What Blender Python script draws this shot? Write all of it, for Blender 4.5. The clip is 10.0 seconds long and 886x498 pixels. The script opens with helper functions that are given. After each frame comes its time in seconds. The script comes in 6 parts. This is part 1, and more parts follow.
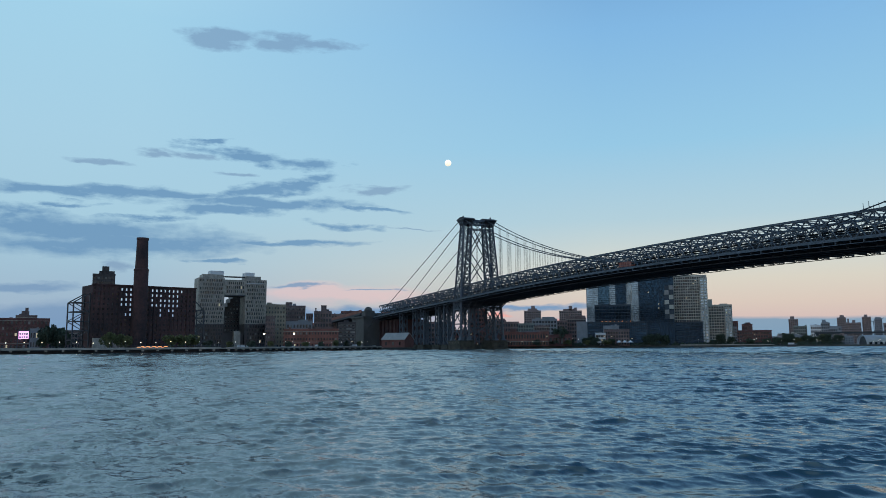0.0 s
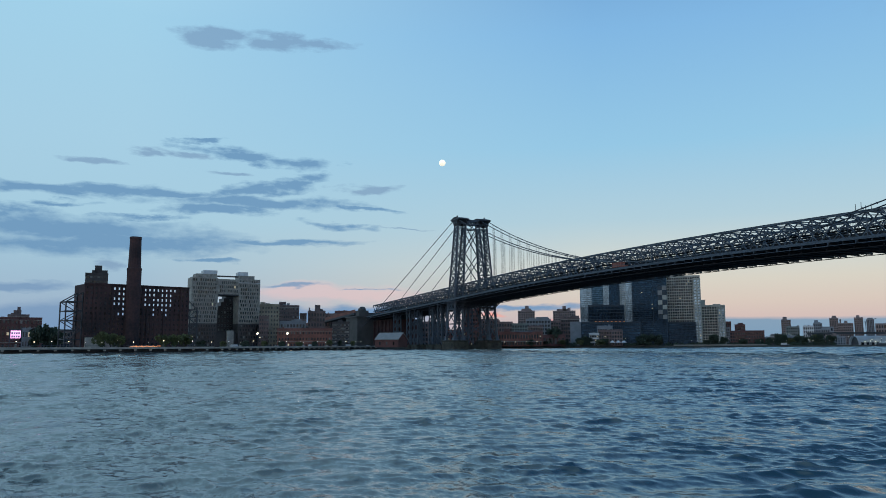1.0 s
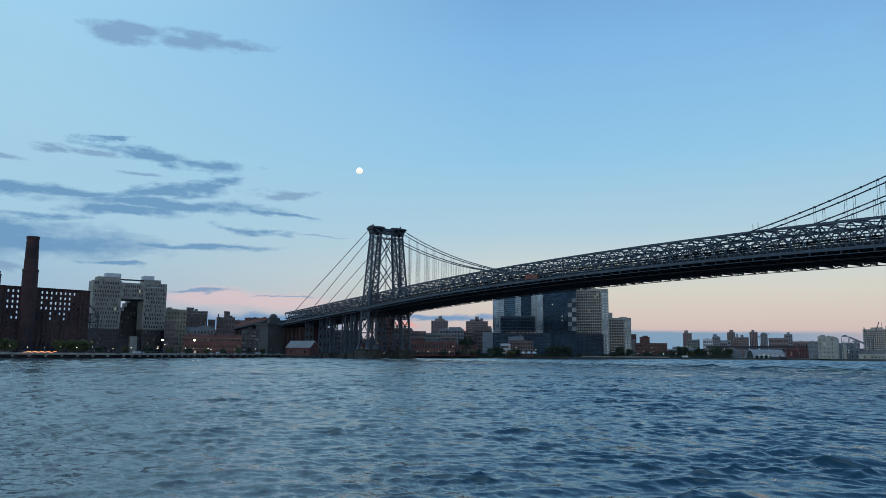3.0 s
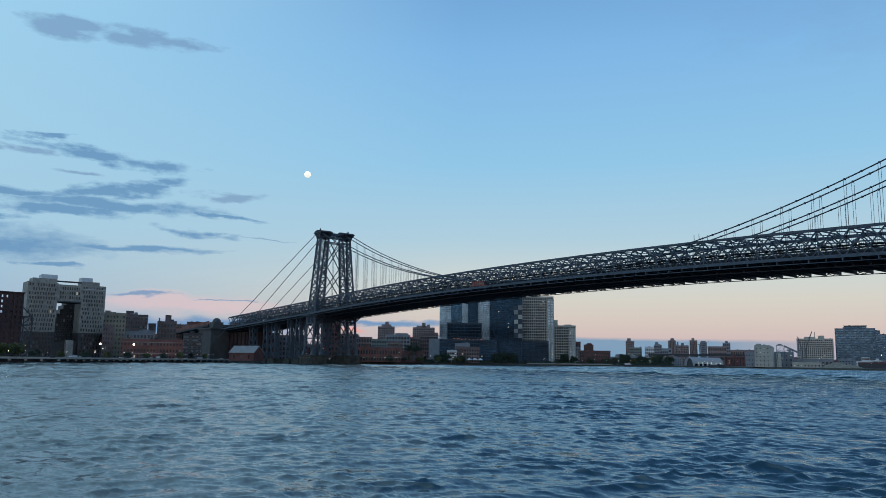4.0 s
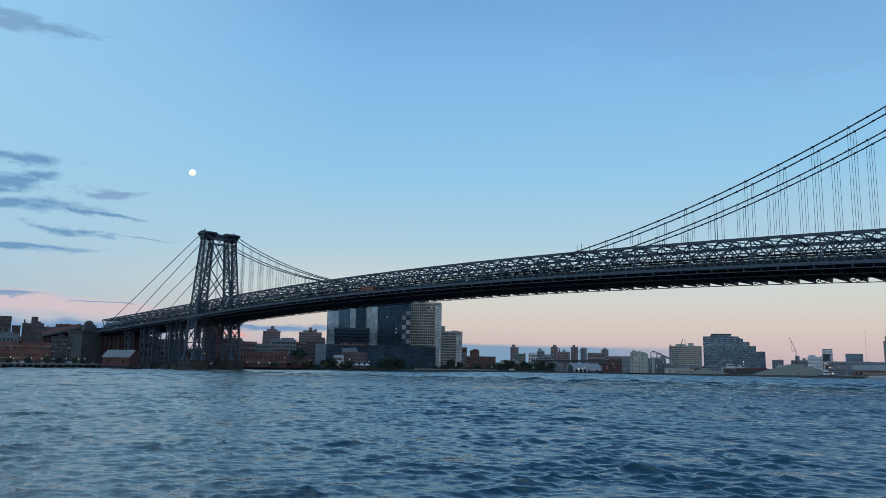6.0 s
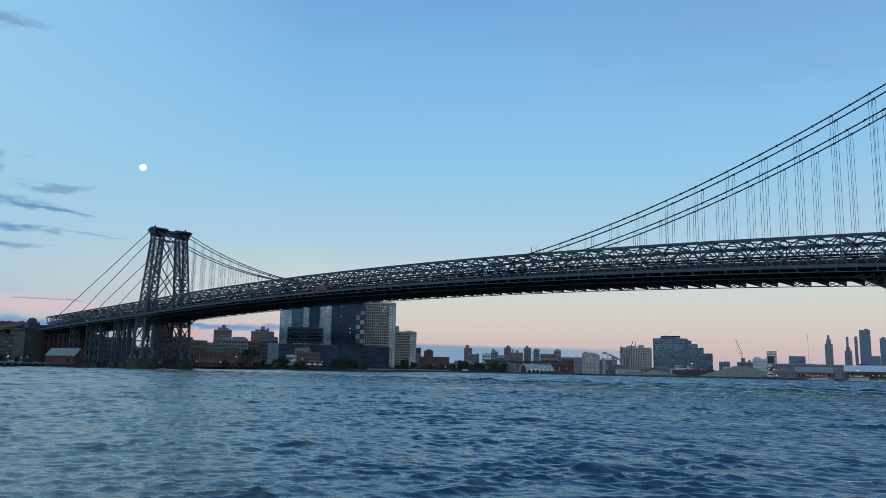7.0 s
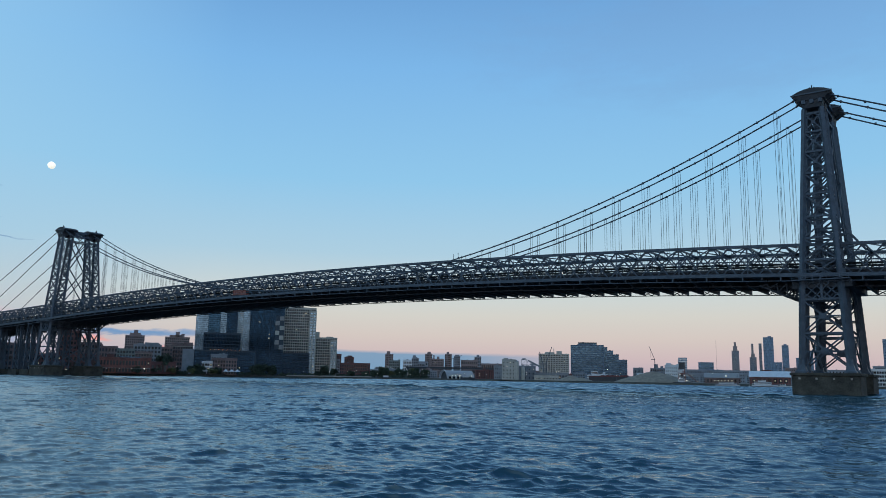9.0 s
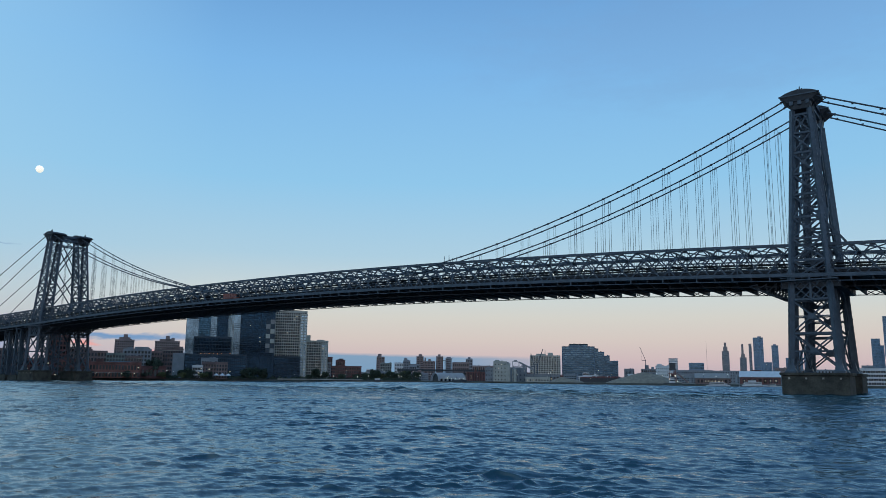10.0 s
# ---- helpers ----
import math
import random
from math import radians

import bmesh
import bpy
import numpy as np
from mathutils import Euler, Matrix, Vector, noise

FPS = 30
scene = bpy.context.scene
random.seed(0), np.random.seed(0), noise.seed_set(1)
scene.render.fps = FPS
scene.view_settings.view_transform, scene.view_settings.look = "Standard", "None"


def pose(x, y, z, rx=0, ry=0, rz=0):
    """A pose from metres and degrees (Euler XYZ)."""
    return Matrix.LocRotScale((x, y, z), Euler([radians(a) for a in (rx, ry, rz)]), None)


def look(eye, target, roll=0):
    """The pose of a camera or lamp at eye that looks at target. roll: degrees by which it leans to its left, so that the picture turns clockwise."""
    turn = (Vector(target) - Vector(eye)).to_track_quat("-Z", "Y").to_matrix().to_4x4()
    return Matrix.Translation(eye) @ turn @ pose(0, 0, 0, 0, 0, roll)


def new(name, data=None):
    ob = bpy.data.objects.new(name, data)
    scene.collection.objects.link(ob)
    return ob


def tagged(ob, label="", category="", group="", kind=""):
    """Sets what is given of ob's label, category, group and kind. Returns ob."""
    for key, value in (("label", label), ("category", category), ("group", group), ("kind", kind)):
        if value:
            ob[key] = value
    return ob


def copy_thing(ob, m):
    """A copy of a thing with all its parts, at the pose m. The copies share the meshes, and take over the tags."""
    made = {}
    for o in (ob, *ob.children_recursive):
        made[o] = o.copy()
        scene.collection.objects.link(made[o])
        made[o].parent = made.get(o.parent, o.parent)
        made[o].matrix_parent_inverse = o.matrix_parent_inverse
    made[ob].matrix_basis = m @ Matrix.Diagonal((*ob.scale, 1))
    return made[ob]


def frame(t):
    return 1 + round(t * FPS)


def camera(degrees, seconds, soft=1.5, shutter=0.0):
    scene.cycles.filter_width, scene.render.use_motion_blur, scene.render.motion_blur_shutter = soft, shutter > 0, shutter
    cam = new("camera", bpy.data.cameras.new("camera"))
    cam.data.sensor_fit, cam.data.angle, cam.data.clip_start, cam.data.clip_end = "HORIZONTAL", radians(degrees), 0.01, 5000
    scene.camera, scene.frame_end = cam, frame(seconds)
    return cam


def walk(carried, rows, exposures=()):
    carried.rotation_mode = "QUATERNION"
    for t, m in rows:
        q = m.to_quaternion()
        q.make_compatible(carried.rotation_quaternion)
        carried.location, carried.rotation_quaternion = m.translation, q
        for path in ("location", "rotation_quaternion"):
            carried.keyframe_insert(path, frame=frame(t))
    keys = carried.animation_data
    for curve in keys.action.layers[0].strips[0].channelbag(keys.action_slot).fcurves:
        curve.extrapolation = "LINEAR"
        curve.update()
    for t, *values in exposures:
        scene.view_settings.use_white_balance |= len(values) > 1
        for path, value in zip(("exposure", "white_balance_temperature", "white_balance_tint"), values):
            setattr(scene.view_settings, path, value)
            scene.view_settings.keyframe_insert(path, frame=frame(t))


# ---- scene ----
# World: x runs along the bridge, its nearer tower stands at the origin, the river is z = 0.
CAM_X, CAM_Y, CAM_Z = 45.1, -292.0, 3.68
cam = camera(59.8, 10.0, soft=0.7)
ROWS = [(0.0, 63.84, 7.10, -0.30), (0.5, 63.71, 7.01, -0.26), (1.0, 63.39, 7.09, -0.22), (1.5, 62.36, 7.28, -0.06),
        (2.0, 60.68, 7.46, 0.15), (2.5, 58.87, 7.59, 0.25), (4.0, 53.14, 8.28, 0.75), (4.5, 50.99, 8.46, 0.77),
        (5.0, 48.85, 8.61, 0.81), (5.5, 46.72, 8.77, 0.81), (7.0, 41.51, 8.87, 1.12), (7.5, 39.70, 9.14, 1.18),
        (8.0, 38.16, 9.29, 1.03), (8.5, 36.88, 9.36, 0.96), (9.0, 35.69, 9.43, 1.00), (9.5, 35.10, 9.51, 0.81),
        (10.0, 35.00, 9.61, 0.59)]
walk(cam, [(t, pose(CAM_X, CAM_Y, CAM_Z, 90 + tilt, 0, turn) @ pose(0, 0, 0, 0, 0, roll)) for t, turn, tilt, roll in ROWS],
     exposures=[(0.0, 0.03, 6760, 10), (2.0, 0.0, 6580, 10), (4.5, 0.0, 6460, 10), (7.5, 0.0, 6300, 10), (10.0, 0.0, 6280, 10)])

# ---- dusk sky: the sun has just set behind the camera ----
world = bpy.data.worlds.new("dusk_sky")
scene.world = world
world.use_nodes = True
WN, WL = world.node_tree.nodes, world.node_tree.links
WN.clear()


def wnode(kind, **values):
    n = WN.new(kind)
    for k, v in values.items():
        if k == "operation":
            n.operation = v
        elif k == "blend":
            n.blend_type = v
    return n


def wmath(op, a, b=None, clamp=False):
    n = wnode("ShaderNodeMath", operation=op)
    n.use_clamp = clamp
    for i, v in enumerate((a, b)):
        if v is None:
            continue
        if isinstance(v, (int, float)):
            n.inputs[i].default_value = v
        else:
            WL.new(v, n.inputs[i])
    return n.outputs[0]


def wdot(a, vec):
    n = wnode("ShaderNodeVectorMath", operation="DOT_PRODUCT")
    WL.new(a, n.inputs[0])
    n.inputs[1].default_value = vec
    return n.outputs["Value"]


def wmix(fac, a, b):
    n = WN.new("ShaderNodeMix")
    n.data_type = "RGBA"
    WL.new(fac, n.inputs["Factor"])
    for key, v in (("A", a), ("B", b)):
        sock = [s for s in n.inputs if s.name == key and s.type == "RGBA"][0]
        if isinstance(v, tuple):
            sock.default_value = (*v, 1)
        else:
            WL.new(v, sock)
    return [s for s in n.outputs if s.type == "RGBA"][0]


def srgb(r, g, b):
    return tuple(((c / 255 + 0.055) / 1.055) ** 2.4 if c > 10 else c / 255 / 12.92 for c in (r, g, b))


def wramp(fac, stops):
    n = WN.new("ShaderNodeValToRGB")
    e = n.color_ramp.elements
    while len(e) < len(stops):
        e.new(0.5)
    for el, (p, c) in zip(e, stops):
        el.position, el.color = p, (*c, 1)
    WL.new(fac, n.inputs[0])
    return n.outputs["Color"]


sky_dir = WN.new("ShaderNodeTexCoord").outputs["Generated"]
# bearing in degrees about az 150, and height in degrees
MID = radians(150)
bearing = wmath("MULTIPLY", wmath("ARCTAN2", wdot(sky_dir, (-math.sin(MID), math.cos(MID), 0)), wdot(sky_dir, (math.cos(MID), math.sin(MID), 0))), 57.296)
height = wmath("MULTIPLY", wmath("ARCSINE", wdot(sky_dir, (0, 0, 1))), 57.296)
up = wmath("DIVIDE", height, 45.0, clamp=True)
east = wramp(up, [(0.0, srgb(184, 170, 180)), (0.03, srgb(203, 183, 184)), (0.065, srgb(209, 197, 190)), (0.1, srgb(208, 206, 198)), (0.13, srgb(201, 209, 207)), (0.2, srgb(170, 202, 219)),
                  (0.32, srgb(142, 195, 228)), (0.5, srgb(123, 179, 226)), (0.7, srgb(96, 146, 200)), (1.0, srgb(70, 114, 170))])
north = wramp(up, [(0.0, srgb(130, 158, 192)), (0.05, srgb(150, 176, 202)), (0.13, srgb(154, 190, 214)), (0.2, srgb(160, 200, 223)),
                   (0.32, srgb(160, 203, 228)), (0.5, srgb(156, 205, 233)), (0.72, srgb(172, 218, 243)), (1.0, srgb(168, 210, 240))])
west = wramp(up, [(0.0, srgb(172, 176, 184)), (0.1, srgb(184, 196, 206)), (0.3, srgb(172, 200, 220)), (0.6, srgb(138, 182, 220)), (1.0, srgb(100, 152, 208))])
to_north = wmath("DIVIDE", wmath("ADD", bearing, 8.0), 34.0, clamp=True)
to_west = wmath("MULTIPLY", wmath("ADD", wdot(sky_dir, (0.42, -0.9, 0)), 0.1), 1.0, clamp=True)
sky = wmix(to_north, east, north)
sky = wmix(to_west, sky, west)

# clouds: soft banks torn by stretched noise
spread = WN.new("ShaderNodeCombineXYZ")
WL.new(wmath("MULTIPLY", bearing, 0.16), spread.inputs[0])
WL.new(wmath("MULTIPLY", height, 0.85), spread.inputs[1])


def wnoise(scale, detail, rough, seed):
    n = WN.new("ShaderNodeTexNoise")
    n.inputs["Scale"].default_value, n.inputs["Detail"].default_value, n.inputs["Roughness"].default_value = scale, detail, rough
    shift = WN.new("ShaderNodeVectorMath")
    shift.inputs[1].default_value = (seed, seed * 0.7, 0)
    WL.new(spread.outputs[0], shift.inputs[0])
    WL.new(shift.outputs[0], n.inputs["Vector"])
    return n.outputs["Fac"]


torn = wmath("SUBTRACT", wnoise(0.9, 8, 0.6, 3.0), 0.5)
spread = WN.new("ShaderNodeCombineXYZ")
WL.new(wmath("MULTIPLY", bearing, 0.4), spread.inputs[0])
WL.new(wmath("MULTIPLY", height, 0.85), spread.inputs[1])
frayed = wmath("SUBTRACT", wnoise(2.2, 6, 0.6, 7.0), 0.5)
torn = wmath("ADD", torn, wmath("MULTIPLY", frayed, 0.65))
drift = wmath("SUBTRACT", wnoise(0.45, 3, 0.5, 11.0), 0.5)


spread = WN.new("ShaderNodeCombineXYZ")
WL.new(wmath("MULTIPLY", bearing, 0.22), spread.inputs[0])
WL.new(wmath("MULTIPLY", height, 0.8), spread.inputs[1])
warp_along = wmath("MULTIPLY", wmath("SUBTRACT", wnoise(1.0, 5, 0.55, 23.0), 0.5), 7.0)
warp_up = wmath("MULTIPLY", wmath("SUBTRACT", wnoise(1.0, 5, 0.55, 31.0), 0.5), 1.5)
blown_bearing = wmath("ADD", bearing, warp_along)
blown_height = wmath("ADD", height, warp_up)


def cloud(az, el, half_az, half_el, slope=0.0, ragged=5.0):
    """A bank of cloud at a bearing and height, its edge blown about, as a soft mask from 0 to 1."""
    dx = wmath("SUBTRACT", blown_bearing, az - 150)
    dy = wmath("SUBTRACT", wmath("SUBTRACT", blown_height, el), wmath("MULTIPLY", dx, slope))
    dy = wmath("ADD", dy, wmath("MULTIPLY", drift, half_el * 1.6))
    r = wmath("ADD", wmath("POWER", wmath("ABSOLUTE", wmath("DIVIDE", dx, half_az)), 2.0), wmath("POWER", wmath("ABSOLUTE", wmath("DIVIDE", dy, half_el)), 2.0))
    body = wmath("EXPONENT", wmath("MULTIPLY", r, -1.0))
    return wmath("MULTIPLY", wmath("ADD", wmath("SUBTRACT", wmath("MULTIPLY", body, 1.7), 0.45), wmath("MULTIPLY", wmath("MULTIPLY", torn, ragged * 0.75), wmath("POWER", body, 0.45))), 1.05, clamp=True)


def bank(rows):
    total = None
    for row in rows:
        c = cloud(*row)
        total = c if total is None else wmath("MAXIMUM", total, c)
    return total


# slope: height gained per degree of bearing (bearing grows to the left)
flush = bank([(162.0, 3.75, 8.0, 0.7, 0.0, 0.8)])
sky = wmix(wmath("MULTIPLY", flush, 0.6), sky, srgb(224, 193, 198))
blue_banks = bank([(179.1, 10.55, 7.7, 0.42, -0.03, 3.5), (173.9, 10.75, 4.6, 0.44, -0.01, 3.5), (167.0, 10.25, 7.8, 0.64, 0.004, 4.0), (167.9, 11.21, 5.1, 0.44, -0.095, 4.5), (163.9, 12.0, 3.5, 0.62, -0.15, 5.0),
                   (163.7, 13.1, 2.8, 0.42, 0.032, 4.5), (168.5, 13.56, 3.9, 0.5, 0.116, 6.0), (170.7, 14.4, 1.8, 0.2, -0.1, 6.0), (169.3, 9.61, 4.8, 0.4, -0.022, 4.5), (159.5, 9.92, 3.3, 0.2, 0.087, 4.0),
                   (160.6, 8.78, 3.1, 0.25, 0.105, 4.0), (179.5, 7.9, 8.2, 0.95, -0.016, 2.6), (176.9, 7.0, 11.0, 0.9, -0.03, 2.4), (165.2, 7.52, 5.9, 0.25, -0.005, 3.5),
                   (183.3, 8.75, 3.8, 0.7, 0.013, 4.0), (180.1, 9.6, 2.3, 0.22, -0.1, 5.0), (175.2, 8.91, 3.1, 0.25, -0.04, 5.0), (170.4, 6.0, 2.6, 0.16, 0.03, 4.5)])
sky = wmix(wmath("MULTIPLY", blue_banks, 0.95), sky, srgb(102, 148, 189))
grey_wisps = bank([(170.4, 21.5, 2.6, 0.75, -0.03, 5.5), (165.8, 21.75, 2.4, 0.7, -0.03, 5.5), (162.6, 21.7, 2.2, 0.4, -0.03, 5.0), (178.3, 12.5, 2.0, 0.22, 0.02, 5.0), (175.0, 13.4, 1.4, 0.3, 0.05, 5.5),
                   (172.6, 13.4, 1.5, 0.35, 0.1, 5.5), (159.0, 11.5, 2.2, 0.35, -0.03, 5.5), (156.2, 8.7, 2.2, 0.08, 0.041, 3.0), (176.3, 5.5, 1.3, 0.5, 0.1, 4.5), (169.0, 12.3, 2.0, 0.2, 0.0, 5.0)])
sky = wmix(wmath("MULTIPLY", grey_wisps, 0.68), sky, srgb(112, 146, 184))
low_bank = bank([(164.9, 4.25, 2.4, 0.15, 0.0, 2.0), (158.6, 4.1, 2.2, 0.07, 0.0, 2.0), (182.5, 3.9, 4.2, 0.3, 0.0, 1.5), (180.0, 1.6, 14.0, 1.4, 0.0, 1.0), (160.7, 2.1, 8.0, 0.8, 0.0, 1.0),
                 (148.0, 2.6, 6.0, 0.2, 0.0, 1.0)])
sky = wmix(wmath("MULTIPLY", low_bank, 0.85), sky, srgb(110, 148, 188))
# a long flat-topped bank that thins out to the right along the horizon
shelf_top = wmath("ADD", wmath("MULTIPLY", wmath("ADD", bearing, 21.0), 0.012), 1.85)
shelf = wmath("MULTIPLY", wmath("ADD", wmath("SUBTRACT", shelf_top, height), wmath("MULTIPLY", torn, 0.25)), 4.0, clamp=True)
shelf = wmath("MULTIPLY", shelf, wmath("MULTIPLY", wmath("ADD", bearing, 37.0), 0.09, clamp=True))
shelf = wmath("MULTIPLY", shelf, wmath("MULTIPLY", wmath("SUBTRACT", -2.0, bearing), 0.15, clamp=True))
sky = wmix(wmath("MULTIPLY", shelf, 0.93), sky, srgb(114, 154, 184))
low_blue = bank([(161.5, 2.25, 7.0, 0.55, 0.0, 1.0), (146.5, 2.7, 3.6, 0.22, 0.0, 1.5)])
sky = wmix(wmath("MULTIPLY", low_blue, 0.92), sky, srgb(108, 150, 192))
rosy = bank([(149.7, 2.2, 1.2, 0.26, 0.0, 1.6), (146.4, 1.75, 1.6, 0.16, 0.0, 1.6)])
sky = wmix(wmath("MULTIPLY", rosy, 0.65), sky, srgb(250, 150, 135))
veil = bank([(103.0, 24.0, 22.0, 5.0, 0.0, 2.0)])
sky = wmix(wmath("MULTIPLY", veil, 0.22), sky, srgb(120, 150, 190))
below = wmath("GREATER_THAN", wmath("MULTIPLY", height, -1.0), 0.2)
sky = wmix(below, sky, srgb(60, 85, 105))
nishita = WN.new("ShaderNodeTexSky")
nishita.sky_type, nishita.sun_disc = "NISHITA", False
nishita.sun_elevation, nishita.sun_rotation = radians(1.0), radians(155)
add = WN.new("ShaderNodeMix")
add.data_type, add.blend_type = "RGBA", "ADD"
ins = [s for s in add.inputs if s.type == "RGBA"]
add.inputs["Factor"].default_value = 0.02
WL.new(sky, ins[0])
WL.new(nishita.outputs[0], ins[1])
bg = WN.new("ShaderNodeBackground")
bg.inputs["Strength"].default_value = 1.0
WL.new([s for s in add.outputs if s.type == "RGBA"][0], bg.inputs["Color"])
WL.new(bg.outputs[0], WN.new("ShaderNodeOutputWorld").inputs["Surface"])

glow = bpy.data.lights.new("afterglow", "SUN")
glow.energy, glow.angle, glow.color = 0.12, radians(40), (1.0, 0.92, 0.84)
new("afterglow", glow).matrix_world = look((0, 0, 0), (-0.42, 0.9, -0.14))

# ---- materials ----
def material(name, color, rough=0.7, metal=0.0, stain=0.25, scale=0.3, bump=0.0, island=0.0, per_object=0.0, second=None):
    """A surface with large stains and fine grain; second: the colour that the stains take."""
    m = bpy.data.materials.new(name)
    m.use_nodes = True
    n, l = m.node_tree.nodes, m.node_tree.links
    b = n["Principled BSDF"]
    b.inputs["Roughness"].default_value, b.inputs["Metallic"].default_value = rough, metal
    co = n.new("ShaderNodeTexCoord")
    big = n.new("ShaderNodeTexNoise")
    big.inputs["Scale"].default_value, big.inputs["Detail"].default_value = scale, 4
    fine = n.new("ShaderNodeTexNoise")
    fine.inputs["Scale"].default_value, fine.inputs["Detail"].default_value = scale * 9, 3
    geo = n.new("ShaderNodeNewGeometry")
    l.new(geo.outputs["Position"], big.inputs["Vector"])
    l.new(geo.outputs["Position"], fine.inputs["Vector"])
    blend = n.new("ShaderNodeMath")
    blend.operation = "MULTIPLY_ADD"
    l.new(big.outputs["Fac"], blend.inputs[0])
    blend.inputs[1].default_value = 0.65
    half = n.new("ShaderNodeMath")
    half.operation = "MULTIPLY"
    l.new(fine.outputs["Fac"], half.inputs[0])
    half.inputs[1].default_value = 0.35
    l.new(half.outputs[0], blend.inputs[2])
    ramp = n.new("ShaderNodeValToRGB")
    lo = tuple(c * (1 - stain) for c in (second or color))
    hi = tuple(min(1, c * (1 + stain)) for c in color)
    ramp.color_ramp.elements[0].position, ramp.color_ramp.elements[0].color = 0.32, (*lo, 1)
    ramp.color_ramp.elements[1].position, ramp.color_ramp.elements[1].color = 0.68, (*hi, 1)
    l.new(blend.outputs[0], ramp.inputs[0])
    out = ramp.outputs[0]
    if per_object or island:
        src = geo.outputs["Random Per Island"]
        if per_object:
            both = n.new("ShaderNodeMath")
            both.operation = "ADD"
            l.new(n.new("ShaderNodeObjectInfo").outputs["Random"], both.inputs[0])
            l.new(src, both.inputs[1])
            wrap = n.new("ShaderNodeMath")
            wrap.operation = "FRACT"
            l.new(both.outputs[0], wrap.inputs[0])
            src = wrap.outputs[0]
        hsv = n.new("ShaderNodeHueSaturation")
        val = n.new("ShaderNodeMapRange")
        k = per_object or island
        val.inputs["To Min"].default_value, val.inputs["To Max"].default_value = 1 - k, 1 + k
        l.new(src, val.inputs["Value"])
        l.new(val.outputs[0], hsv.inputs["Value"])
        l.new(out, hsv.inputs["Color"])
        out = hsv.outputs[0]
    l.new(out, b.inputs["Base Color"])
    if bump:
        bn = n.new("ShaderNodeBump")
        bn.inputs["Strength"].default_value, bn.inputs["Distance"].default_value = bump, 0.1
        l.new(fine.outputs["Fac"], bn.inputs["Height"])
        l.new(bn.outputs[0], b.inputs["Normal"])
    return m


def glowing(name, color, strength):
    m = bpy.data.materials.new(name)
    m.use_nodes = True
    b = m.node_tree.nodes["Principled BSDF"]
    b.inputs["Base Color"].default_value = (*color, 1)
    b.inputs["Emission Color"].default_value = (*color, 1)
    b.inputs["Emission Strength"].default_value = strength
    return m


